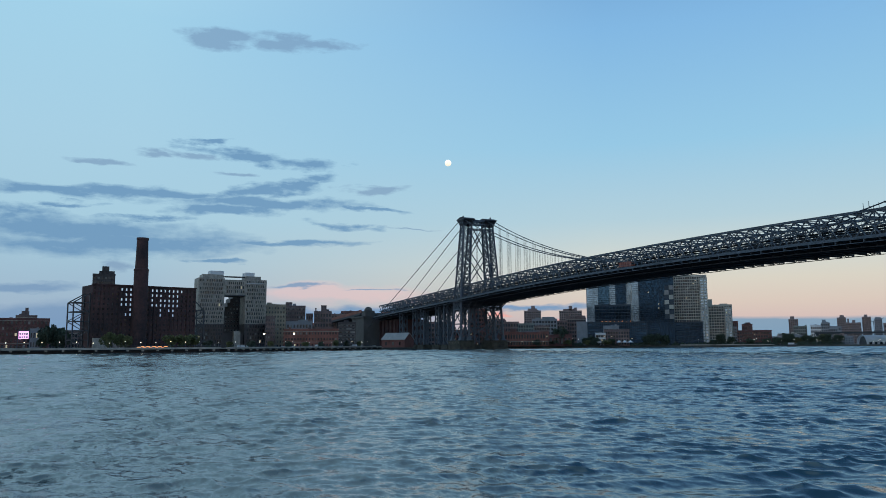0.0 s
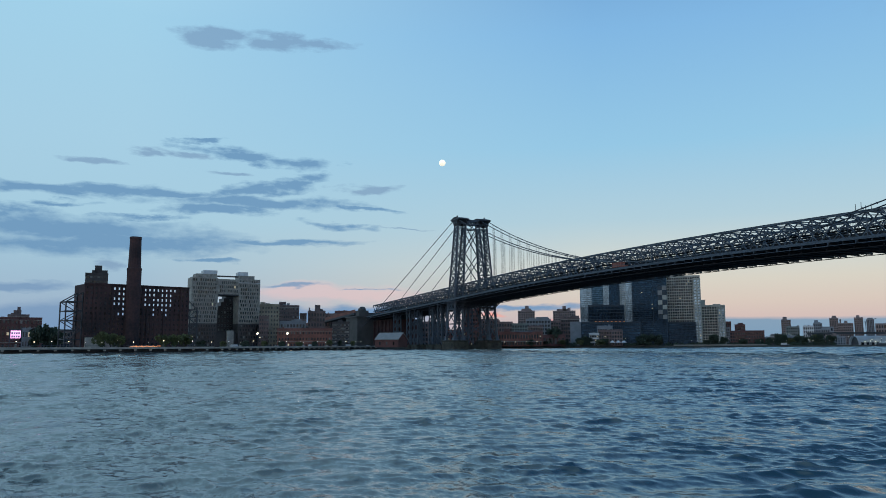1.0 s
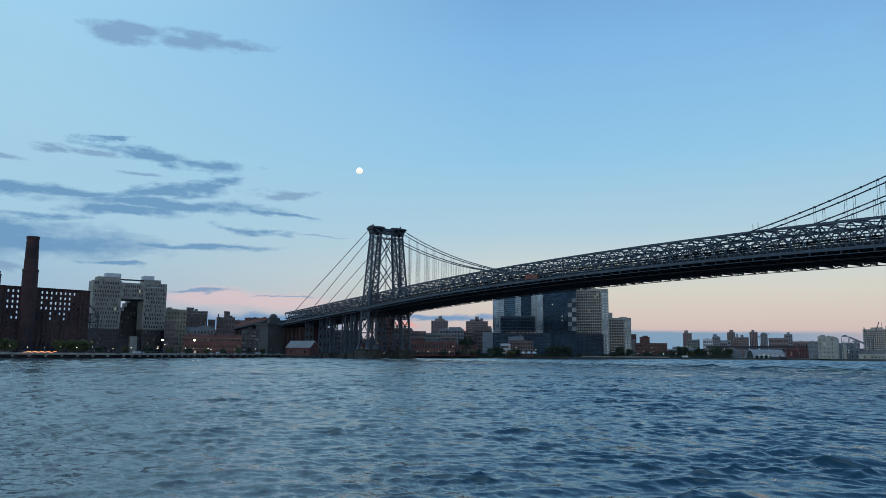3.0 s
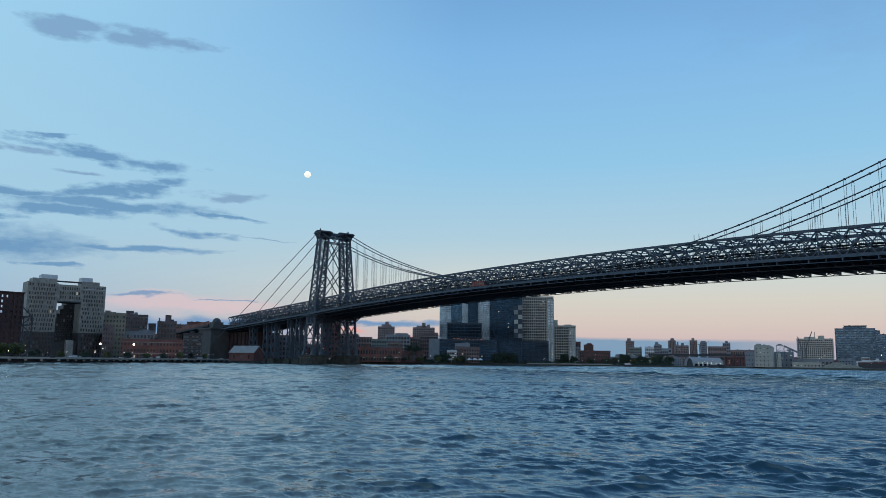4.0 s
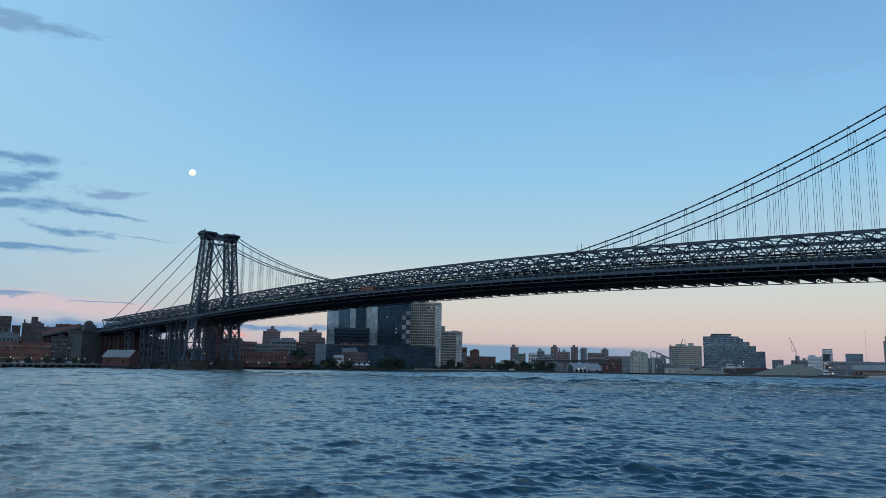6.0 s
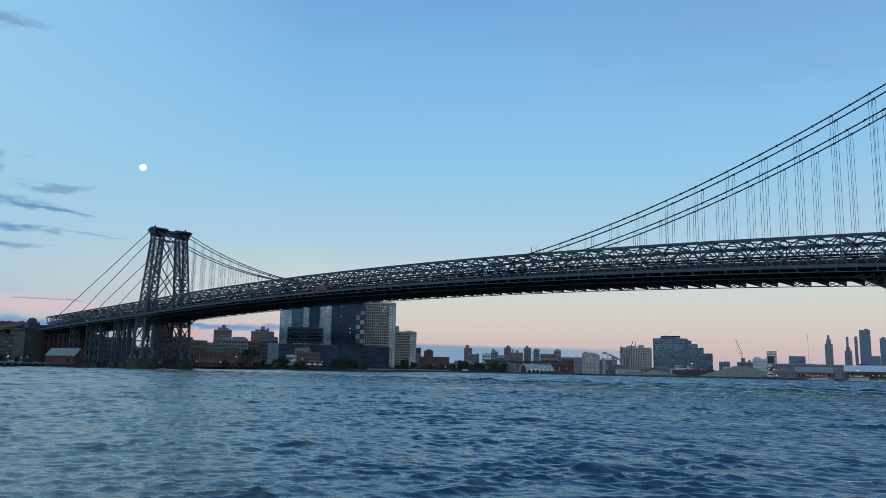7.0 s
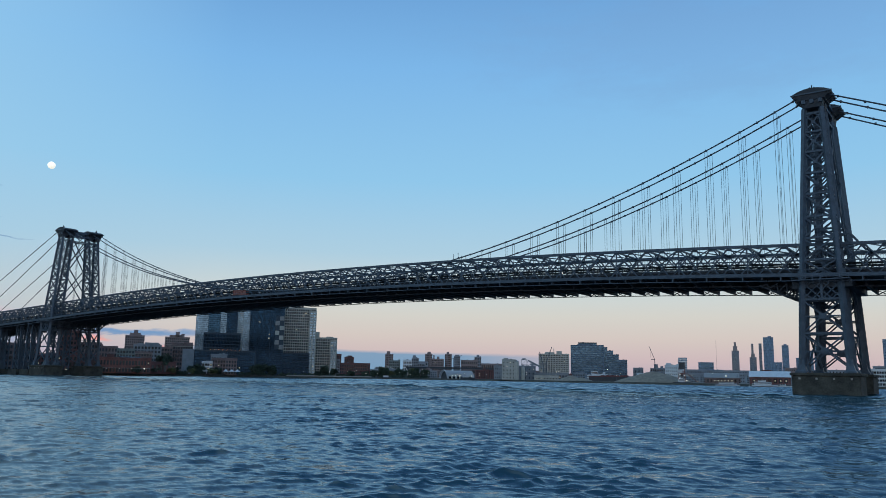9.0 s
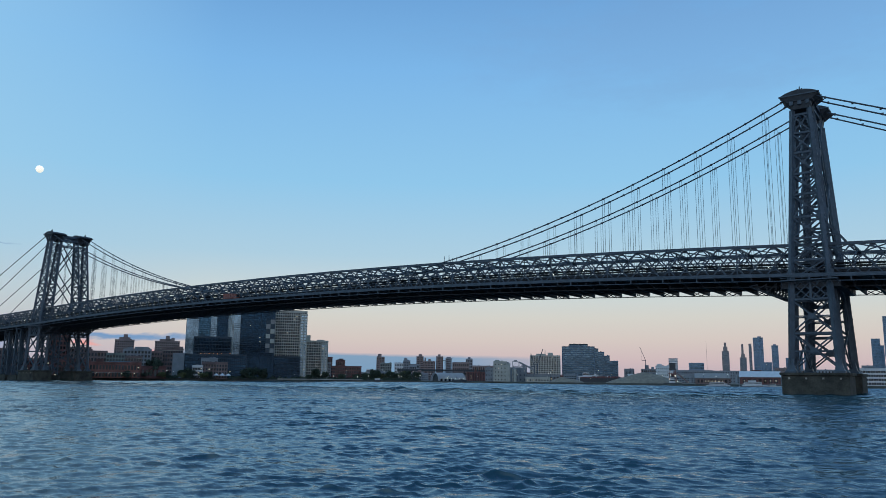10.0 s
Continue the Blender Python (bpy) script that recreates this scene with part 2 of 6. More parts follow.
def water_material():
    """Murky river water: clear gloss over a dark body, with ripples too small for the mesh as bumps at four sizes."""
    m = bpy.data.materials.new("river_water")
    m.use_nodes = True
    n, l = m.node_tree.nodes, m.node_tree.links
    b = n["Principled BSDF"]
    b.inputs["Base Color"].default_value = (0.012, 0.048, 0.064, 1)
    b.inputs["Roughness"].default_value, b.inputs["IOR"].default_value = 0.15, 1.58
    geo = n.new("ShaderNodeNewGeometry")
    # patches of wind: rougher and calmer water
    gusts = n.new("ShaderNodeTexNoise")
    gusts.inputs["Scale"].default_value, gusts.inputs["Detail"].default_value = 0.06, 4
    l.new(geo.outputs["Position"], gusts.inputs["Vector"])
    gusty = n.new("ShaderNodeMapRange")
    gusty.inputs["From Min"].default_value, gusty.inputs["From Max"].default_value = 0.35, 0.68
    gusty.inputs["To Min"].default_value, gusty.inputs["To Max"].default_value = 0.55, 1.35
    l.new(gusts.outputs["Fac"], gusty.inputs["Value"])
    # a constant lean on the normals makes the water reflect higher, bluer sky
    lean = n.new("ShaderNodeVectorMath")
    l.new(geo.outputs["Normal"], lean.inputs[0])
    # the lean doubles away from the camera's bank, to dim the far water
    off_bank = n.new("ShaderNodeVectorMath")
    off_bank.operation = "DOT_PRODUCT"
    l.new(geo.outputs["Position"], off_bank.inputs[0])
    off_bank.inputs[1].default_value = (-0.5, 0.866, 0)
    lean_growth = n.new("ShaderNodeMapRange")
    lean_growth.inputs["From Min"].default_value, lean_growth.inputs["From Max"].default_value = -240, 150
    lean_growth.inputs["To Min"].default_value, lean_growth.inputs["To Max"].default_value = 1.0, 2.1
    l.new(off_bank.outputs["Value"], lean_growth.inputs["Value"])
    lean_slope = n.new("ShaderNodeVectorMath")
    lean_slope.operation = "SCALE"
    lean_slope.inputs[0].default_value = (-0.03, -0.11, 0)
    l.new(lean_growth.outputs[0], lean_slope.inputs["Scale"])
    l.new(lean_slope.outputs[0], lean.inputs[1])
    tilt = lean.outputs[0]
    for scale, stretch, turn, weight, detail in ((0.16, 2.2, 52, 0.3, 2), (0.6, 2.4, 52, 0.4, 3), (1.8, 2.2, 50, 0.36, 3), (5.0, 1.8, 56, 0.24, 2)):
        mp = n.new("ShaderNodeMapping")
        mp.inputs["Rotation"].default_value = (0, 0, radians(turn))
        mp.inputs["Scale"].default_value = (scale, scale * stretch, scale)
        l.new(geo.outputs["Position"], mp.inputs["Vector"])
        t = n.new("ShaderNodeTexNoise")
        t.inputs["Scale"].default_value, t.inputs["Detail"].default_value, t.inputs["Roughness"].default_value = 1.0, detail, 0.55
        l.new(mp.outputs[0], t.inputs["Vector"])
        centred = n.new("ShaderNodeVectorMath")
        centred.operation = "SUBTRACT"
        l.new(t.outputs["Color"], centred.inputs[0])
        centred.inputs[1].default_value = (0.5, 0.5, 0.5)
        patch = n.new("ShaderNodeVectorMath")
        patch.operation = "SCALE"
        patch.inputs[0].default_value = (weight, weight, 0)
        l.new(gusty.outputs[0], patch.inputs["Scale"])
        sized = n.new("ShaderNodeVectorMath")
        sized.operation = "MULTIPLY_ADD"
        l.new(centred.outputs[0], sized.inputs[0])
        l.new(patch.outputs[0], sized.inputs[1])
        l.new(tilt, sized.inputs[2])
        tilt = sized.outputs[0]
    unit = n.new("ShaderNodeVectorMath")
    unit.operation = "NORMALIZE"
    l.new(tilt, unit.inputs[0])
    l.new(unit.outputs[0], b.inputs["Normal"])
    return m


WATER = water_material()
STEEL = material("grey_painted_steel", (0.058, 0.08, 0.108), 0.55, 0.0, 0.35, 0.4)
# dark steel for caps and fences; under decks its darkness also stands for shade
STEEL_DARK = material("dark_and_shaded_steel", (0.03, 0.034, 0.042), 0.65, 0.0, 0.3, 0.4)
CABLE = material("cable_wrapping", (0.05, 0.065, 0.085), 0.55, 0.0, 0.2, 0.4)
STONE = material("pier_granite", (0.06, 0.056, 0.045), 0.85, 0, 0.5, 0.3, 0.5, second=(0.03, 0.028, 0.022))
BROWN_STONE = material("anchorage_stone", (0.085, 0.08, 0.076), 0.85, 0, 0.3, 0.15, 0.3)
GROUND = material("waterfront_ground", (0.09, 0.09, 0.08), 0.9, 0, 0.4, 0.03, 0.2)
CONCRETE = material("concrete", (0.34, 0.31, 0.27), 0.8, 0, 0.35, 0.3, 0.2)
DARK_BRICK = material("soot_dark_brick", (0.075, 0.035, 0.033), 0.9, 0, 0.4, 0.08, 0.3, second=(0.026, 0.024, 0.029))
RED_BRICK = material("red_brick", (0.14, 0.062, 0.056), 0.9, 0, 0.42, 0.13, 0.3)
TAN_BRICK = material("tan_brick", (0.27, 0.22, 0.2), 0.9, 0, 0.42, 0.13, 0.2)
ORANGE_BRICK = material("orange_brick", (0.22, 0.09, 0.07), 0.9, 0, 0.42, 0.13, 0.2)
YELLOW_BRICK = material("yellow_brick", (0.36, 0.31, 0.235), 0.9, 0, 0.42, 0.13, 0.2)
BROWN_BRICK = material("brown_brick", (0.18, 0.126, 0.12), 0.9, 0, 0.42, 0.13, 0.2)
PALE_PANEL = material("pale_zinc_panels", (0.29, 0.265, 0.23), 0.6, 0.0, 0.55, 0.5, 0.1, per_object=0.0)
DARK_PANEL = material("copper_dark_panels", (0.052, 0.045, 0.046), 0.5, 0.2, 0.35, 0.3, 0.1)
BEIGE = material("beige_precast", (0.43, 0.415, 0.365), 0.8, 0, 0.22, 0.15, 0.1)
GREYWALL = material("grey_wall", (0.22, 0.235, 0.255), 0.8, 0, 0.2, 0.2, 0.1)
WHITE = material("white_paint", (0.6, 0.61, 0.62), 0.6, 0, 0.12, 0.3, 0.05)
ROOF = material("tar_roof", (0.07, 0.07, 0.075), 0.9, 0, 0.3, 0.2)
METAL_ROOF = material("grey_metal_roof", (0.26, 0.255, 0.245), 0.7, 0.0, 0.15, 0.4)
GLASS = material("dark_window_glass", (0.02, 0.025, 0.03), 0.12, 0.0, 0.2, 0.3, per_object=0.85)
GLASS_BLUE = material("blue_curtain_glass", (0.013, 0.036, 0.068), 0.1, 0.9, 0.6, 0.05, per_object=0.45)
GLASS_PALE = material("pale_curtain_glass", (0.2, 0.3, 0.39), 0.12, 0.9, 0.4, 0.1, per_object=0.15)
CURTAIN = material("curtained_window", (0.17, 0.17, 0.16), 0.35, 0.0, 0.3, 0.3, per_object=0.6)
LIT_WINDOW = glowing("lit_window", (1.0, 0.8, 0.52), 0.3)
LAMP_GLOW = glowing("lamp_glow", (1.0, 0.83, 0.58), 5.0)
WHITE_GLOW = glowing("white_lamp_glow", (1.0, 0.95, 0.85), 3.0)
ORANGE_GLOW = glowing("orange_strip_glow", (1.0, 0.35, 0.12), 1.5)
RED_GLOW = glowing("red_lamp_glow", (1.0, 0.1, 0.06), 5.0)
SIGN_GLOW = glowing("pink_sign_glow", (1.0, 0.45, 0.9), 1.6)
LEAF = material("leaves", (0.098, 0.108, 0.042), 0.8, 0, 0.4, 0.5, island=0.35)
LEAF_DARK = material("dark_leaves", (0.04, 0.06, 0.038), 0.8, 0, 0.4, 0.5, island=0.35)
BARK = material("bark", (0.09, 0.07, 0.05), 0.9, 0, 0.3, 2.0)
GRAVEL = material("grey_gravel", (0.24, 0.205, 0.16), 0.95, 0, 0.3, 0.3, 0.6)
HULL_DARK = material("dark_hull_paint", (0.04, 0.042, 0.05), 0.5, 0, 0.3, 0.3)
HULL_RED = material("red_hull_paint", (0.14, 0.03, 0.028), 0.6, 0, 0.3, 0.3)
ORANGE_PAINT = material("orange_paint", (0.24, 0.08, 0.06), 0.5, 0, 0.15, 0.5)
GLASS_SLATE = material("slate_curtain_glass", (0.045, 0.105, 0.17), 0.12, 0.9, 0.4, 0.1, per_object=0.35)
BLUE_PANEL = material("slate_blue_panels", (0.025, 0.042, 0.06), 0.5, 0.1, 0.3, 0.3, 0.05)
GREEN_GREY = material("grey_green_render", (0.17, 0.2, 0.19), 0.8, 0, 0.25, 0.2, 0.1)
# these four carry the haze of distance in their paler base colours
HAZE_BLUE = material("hazed_blue_cladding", (0.18, 0.24, 0.32), 0.6, 0, 0.15, 0.05)
HAZE_STONE = material("hazed_stone_cladding", (0.3, 0.25, 0.24), 0.8, 0, 0.15, 0.05)
HAZED_BRICK = material("hazed_rosy_brick", (0.24, 0.185, 0.18), 0.9, 0, 0.2, 0.1)
HAZED_GREY = material("hazed_grey_render", (0.22, 0.24, 0.27), 0.9, 0, 0.2, 0.1)
SPANDREL = material("pale_blue_spandrel", (0.09, 0.135, 0.19), 0.5, 0, 0.2, 0.2)

# ---- building helpers ----
UNIT = {}


def unit_box(mat):
    """One shared 1 m box a material, centred, for bars and slabs."""
    if mat.name not in UNIT:
        bm = bmesh.new()
        bmesh.ops.create_cube(bm, size=1.0)
        me = bpy.data.meshes.new("bar")
        bm.to_mesh(me)
        bm.free()
        me.materials.append(mat)
        UNIT[mat.name] = me
    return UNIT[mat.name]


def lie(p, q, w, d):
    """The pose of a unit box as a bar from p to q, w wide and d deep."""
    p, q = Vector(p), Vector(q)
    run = q - p
    turn = run.to_track_quat("Z", "Y").to_matrix().to_4x4()
    return Matrix.Translation((p + q) / 2) @ turn @ Matrix.Diagonal((w, d, run.length, 1))


def bar(name, p, q, w, d, mat, parent, label=""):
    ob = new(name, unit_box(mat))
    ob.parent = parent
    ob.matrix_basis = lie(p, q, w, d)
    return tagged(ob, label)


def slab(name, x0, x1, y0, y1, z0, z1, mat, parent, label=""):
    ob = new(name, unit_box(mat))
    ob.parent = parent
    ob.matrix_basis = Matrix.Translation(((x0 + x1) / 2, (y0 + y1) / 2, (z0 + z1) / 2)) @ Matrix.Diagonal((x1 - x0, y1 - y0, z1 - z0, 1))
    return tagged(ob, label)


def part(name, bm, mat, parent, label="", smooth=False):
    me = bpy.data.meshes.new(name)
    if smooth:
        for f in bm.faces:
            f.smooth = True
    bm.to_mesh(me)
    bm.free()
    me.materials.append(mat)
    ob = new(name, me)
    ob.parent = parent
    return tagged(ob, label)


def thing(name, label, category, x=0, y=0, z=0, rot=0, group="", kind=""):
    ob = new(name)
    ob.matrix_basis = pose(x, y, z, 0, 0, rot)
    return tagged(ob, label, category, group, kind)


def box_in(bm, x0, x1, y0, y1, z0, z1):
    bmesh.ops.create_cube(bm, size=1.0, matrix=Matrix.Translation(((x0 + x1) / 2, (y0 + y1) / 2, (z0 + z1) / 2)) @ Matrix.Diagonal((x1 - x0, y1 - y0, z1 - z0, 1)))


def bar_in(bm, p, q, w, d):
    bmesh.ops.create_cube(bm, size=1.0, matrix=lie(p, q, w, d))


def prism(points, z0, z1):
    """A bmesh of an upright block over a plan of points."""
    bm = bmesh.new()
    lo = [bm.verts.new((x, y, z0)) for x, y in points]
    hi = [bm.verts.new((x, y, z1)) for x, y in points]
    n = len(points)
    bm.faces.new(hi)
    bm.faces.new(lo[::-1])
    for i in range(n):
        bm.faces.new((lo[i], lo[(i + 1) % n], hi[(i + 1) % n], hi[i]))
    bmesh.ops.recalc_face_normals(bm, faces=bm.faces)
    return bm


def tube_in(bm, points, r, sides=6):
    """A round rod along points."""
    rings = []
    for i, p in enumerate(points):
        a, b = points[max(0, i - 1)], points[min(len(points) - 1, i + 1)]
        t = (Vector(b) - Vector(a)).normalized()
        u = t.cross((0, 1, 0)).normalized() if abs(t.y) < 0.9 else t.cross((1, 0, 0)).normalized()
        v = t.cross(u)
        rings.append([bm.verts.new(Vector(p) + r * (u * math.cos(k * math.tau / sides) + v * math.sin(k * math.tau / sides))) for k in range(sides)])
    for a, b in zip(rings, rings[1:]):
        for k in range(sides):
            bm.faces.new((a[k], a[(k + 1) % sides], b[(k + 1) % sides], b[k]))
    bm.faces.new(rings[0][::-1])
    bm.faces.new(rings[-1])


# ---- the river and the land ----
def river():
    """The river as one sheet to the horizon: rings of mesh round the landing stage, finest close by, heaped into short choppy waves."""
    wave = np.random.default_rng(5)
    radii = [0.0]
    for reach, step in ((14.0, 2.0), (32.0, 0.085), (70.0, 0.14), (150.0, 0.3), (320.0, 0.75), (900.0, 2.3), (5200.0, 60.0)):
        radii += list(np.linspace(radii[-1], reach, max(2, round((reach - radii[-1]) / step)) + 1)[1:])
    radii = np.array(radii)
    radii[0] = 0.05
    bearings = np.radians(np.concatenate([np.linspace(90, 190, 560, endpoint=False), np.linspace(190, 450, 90)]))
    gr, ga = np.meshgrid(radii, bearings, indexing="ij")
    gx, gy = (CAM_X + gr * np.cos(ga)).astype(np.float32), (CAM_Y + gr * np.sin(ga)).astype(np.float32)
    gr = gr.astype(np.float32)
    step = np.maximum(np.gradient(radii)[:, None], gr * np.gradient(bearings)[None, :]).astype(np.float32)
    z, dx, dy = np.zeros_like(gx), np.zeros_like(gx), np.zeros_like(gx)
    # wind waves travel across the stream; each is a little peaked, and pushed together at its crest
    for k in range(90):
        length = 0.42 * (6.0 / 0.42) ** wave.random()
        way = radians(142 + wave.normal(0, 28 if length > 2.0 else 42))
        steep = (0.038 if length < 1.6 else 0.023 if length < 3.2 else 0.011) * (1 + 0.8 * np.clip((gr - 50) / 150, 0, 1))
        high = np.clip(length / (2.6 * step) - 0.5, 0, 1) * (steep * length / math.tau)
        ph = math.tau / length * (gx * math.cos(way) + gy * math.sin(way)) + wave.random() * math.tau
        # the lee face is the steeper one
        ph = ph + 0.35 * np.cos(ph)
        z += high * np.cos(ph)
        dx -= 1.2 * high * math.cos(way) * np.sin(ph)
        dy -= 1.2 * high * math.sin(way) * np.sin(ph)
    # longer waves out in the stream
    stream = np.clip((gr - 140) / 220, 0, 1)
    for k in range(26):
        length = 5.0 * (13.0 / 5.0) ** wave.random()
        way = radians(135 + wave.normal(0, 32))
        high = stream * np.clip(length / (2.4 * step) - 0.5, 0, 1) * (0.048 * length / math.tau)
        ph = math.tau / length * (gx * math.cos(way) + gy * math.sin(way)) + wave.random() * math.tau
        z += high * np.cos(ph + 0.35 * np.cos(ph))
    # groups of steeper waves between calmer stretches
    group = sum(np.sin(math.tau / s * (gx * math.cos(a) + gy * math.sin(a)) + p) for s, a, p in ((6.1, 0.4, 1.0), (9.7, 1.9, 2.0), (13.3, 2.8, 0.3), (7.3, 1.2, 4.4), (29.0, 0.9, 5.0), (47.0, 2.2, 1.0)))
    group = 0.62 + 0.2 * np.clip(group, 0, 3) ** 1.2
    z, dx, dy = z * group, dx * group, dy * group
    nx, ny = gx.shape
    me = bpy.data.meshes.new("water")
    me.vertices.add(nx * ny)
    me.vertices.foreach_set("co", np.stack([gx + dx, gy + dy, z], -1).astype(np.float32).ravel())
    i = np.arange(nx * ny).reshape(nx, ny)
    j = np.roll(i, -1, axis=1)
    quads = np.stack([i[:-1], i[1:], j[1:], j[:-1]], -1).reshape(-1, 4)
    # the innermost ring is closed by one face
    me.loops.add(quads.size + ny)
    me.loops.foreach_set("vertex_index", np.concatenate([quads.ravel(), i[0]]).astype(np.int32))
    me.polygons.add(len(quads) + 1)
    me.polygons.foreach_set("loop_start", np.arange(0, quads.size + 4, 4, dtype=np.int32))
    me.polygons.foreach_set("use_smooth", np.ones(len(quads) + 1, dtype=bool))
    me.update()
    me.validate()
    me.materials.append(WATER)
    return new("water", me)


tagged(river(), "blue-grey choppy river water at dusk", "water", kind="structure")

SHORE = [(-380, -3000), (-396, -420), (-402, -320), (-424, -210), (-515, -122), (-574, -40), (-590, 20), (-566, 95), (-548, 250), (-525, 400), (-490, 500),
         (-405, 480), (-306, 432), (-215, 422), (-124, 390), (-27, 396), (150, 430), (420, 520), (900, 700), (1500, 1100), (4800, 1500)]
land = part("ground", prism([*SHORE, (4800, 4800), (-4800, 4800), (-4800, -3000)], -4, 2.0), GROUND, None)
tagged(land, "dark waterfront ground of asphalt, earth and grass", "ground", kind="structure")

# ---- suspension bridge ----
SPAN, SIDE = 488.0, 182.0
CABLE_Y = (-13.2, -7.1, 7.1, 13.2)
TRUSS_Y = 11.0
PANEL = SPAN / 80


def chord_top(x):
    """Height of the stiffening truss's upper chord along the bridge."""
    if x > 0:
        return 49.8 - 0.041 * x
    if x < -SPAN:
        return 49.8 + 0.041 * (x + SPAN)
    u = (x + SPAN / 2) / (SPAN / 2)
    return 49.8 + 6.2 * (1 - u * u)


DEPTH = 10.8


def cable_z(x):
    if x > 0:
        return 103.2 - 0.45 * x
    if x < -SPAN:
        return 103.2 + 0.45 * (x + SPAN)
    u = (x + SPAN / 2) / (SPAN / 2)
    return 46.8 + 56.4 * u * u


TOWER_Z = (7.4, 36.8, 40.5, 97.2)


def leg_x(z):
    """Half the width of a tower leg along the bridge."""
    return 7.9 - 1.35 * (z - 7.4) / 29.4 if z < 36.8 else 6.55 - 3.1 * (z - 36.8) / 60.4


def leg_y(z):
    """Outer face of a leg across the bridge."""
    return 19.4 - 1.0 * (z - 7.4) / 29.4 if z < 36.8 else 18.4 - 4.6 * (z - 36.8) / 60.4


LEG_T = 8.4


def bridge_tower():
    tower = thing("bridge_tower", "tall grey steel lattice tower of a suspension bridge", "bridge tower", group="bridge towers")
    levels_low = [8.4, 19.7, 30.8]
    levels_high = [37.4, 43.9, 51.4, 58.7, 66.6, 73.9, 81.4, 88.5, 95.2]
    for s in (-1, 1):
        # masonry pier
        y0, y1 = sorted((s * 21.3, s * 8.2))
        bm = bmesh.new()
        box_in(bm, -9.9, 9.9, y0, y1, -3, 6.2)
        bmesh.ops.bevel(bm, geom=bm.edges[:], offset=0.35, segments=1, affect="EDGES")
        pier = part("pier", bm, STONE, tower, "weathered granite block pier")
        slab("coping", -10.3, 10.3, y0 - 0.4, y1 + 0.4, 6.2, 7.0, STONE, pier)
        for k in range(4):
            slab("fender_plate", -7.5 + 5 * k - 0.3, -7.5 + 5 * k + 0.3, s * 21.3 - 0.15, s * 21.3 + 0.15, 4.9, 5.5, CONCRETE, pier)
        # four corner columns in two straight lengths
        for sx in (-1, 1):
            for face in (0, 1):
                def corner(z):
                    return (sx * (leg_x(z) - 0.8), s * (leg_y(z) - 0.8 - face * (LEG_T - 1.6)), z)
                bar("column", corner(7.0), corner(37.5), 1.5, 1.5, STEEL, tower)
                bar("column", corner(37.5), corner(97.0), 1.3, 1.3, STEEL, tower)
                bm = bmesh.new()
                rings = []
                for z, r in ((6.9, 1.75), (7.5, 1.75), (8.0, 1.3), (9.4, 1.0), (11.5, 0.8)):
                    cx, cy_, _ = corner(z)
                    rings.append([bm.verts.new((cx + r * p, cy_ + r * q, z)) for p, q in ((-1, -1), (1, -1), (1, 1), (-1, 1))])
                for p, q in zip(rings, rings[1:]):
                    for k in range(4):
                        bm.faces.new((p[k], p[(k + 1) % 4], q[(k + 1) % 4], q[k]))
                bm.faces.new(rings[-1])
                part("footing", bm, STEEL, tower)
        # lattice on the four faces of the leg
        for levels in (levels_low, levels_high):
            for a, b in zip(levels, levels[1:]):
                for face in (0, 1):
                    ya, yb = (s * (leg_y(z) - 0.8 - face * (LEG_T - 1.6)) for z in (a, b))
                    xa, xb = leg_x(a) - 0.8, leg_x(b) - 0.8
                    bar("strut", (-xb, yb, b), (xb, yb, b), 0.7, 0.7, STEEL, tower)
                    bar("brace", (-xa, ya, a), (xb, yb, b), 0.5, 0.45, STEEL, tower)
                    bar("brace", (xa, ya, a), (-xb, yb, b), 0.5, 0.45, STEEL, tower)
                    r = 1.1 if b < 32 else 0.7
                    bar("gusset", (-r, (ya + yb) / 2, (a + b) / 2), (r, (ya + yb) / 2, (a + b) / 2), 0.62, 1.6 * r, STEEL, tower)
                for sx in (-1, 1):
                    xa, xb = sx * (leg_x(a) - 0.8), sx * (leg_x(b) - 0.8)
                    oa, ob, ia, ib = (s * (leg_y(z) - 0.8 - k * (LEG_T - 1.6)) for k in (0, 1) for z in (a, b))
                    bar("strut", (xb, ob, b), (xb, ib, b), 0.6, 0.6, STEEL, tower)
                    bar("brace", (xa, oa, a), (xb, ib, b), 0.45, 0.45, STEEL, tower)
                    bar("brace", (xa, ia, a), (xb, ob, b), 0.45, 0.45, STEEL, tower)
        # close lattice band right under the deck, and the ties across the big crosses
        for face in (0, 1):
            y = s * (leg_y(34) - 0.8 - face * (LEG_T - 1.6))
            xw = leg_x(34) - 0.8
            bar("strut", (-xw, y, 36.6), (xw, y, 36.6), 0.7, 0.7, STEEL, tower)
            bar("post", (0, y, 30.8), (0, y, 36.6), 0.8, 0.6, STEEL, tower)
            for x0, x1 in ((-xw, 0), (0, xw)):
                xm = (x0 + x1) / 2
                for p, q in (((x0, 30.8), (x1, 36.6)), ((x1, 30.8), (x0, 36.6)), ((x0, 33.7), (xm, 36.6)), ((xm, 36.6), (x1, 33.7)), ((x0, 33.7), (xm, 30.8)), ((xm, 30.8), (x1, 33.7))):
                    bar("lattice", (p[0], y, p[1]), (q[0], y, q[1]), 0.35, 0.35, STEEL, tower)
            for z in (14.0, 25.3):
                yy = s * (leg_y(z) - 0.8 - face * (LEG_T - 1.6))
                bar("tie", (-leg_x(z) + 0.8, yy, z), (leg_x(z) - 0.8, yy, z), 0.3, 0.4, STEEL, tower)
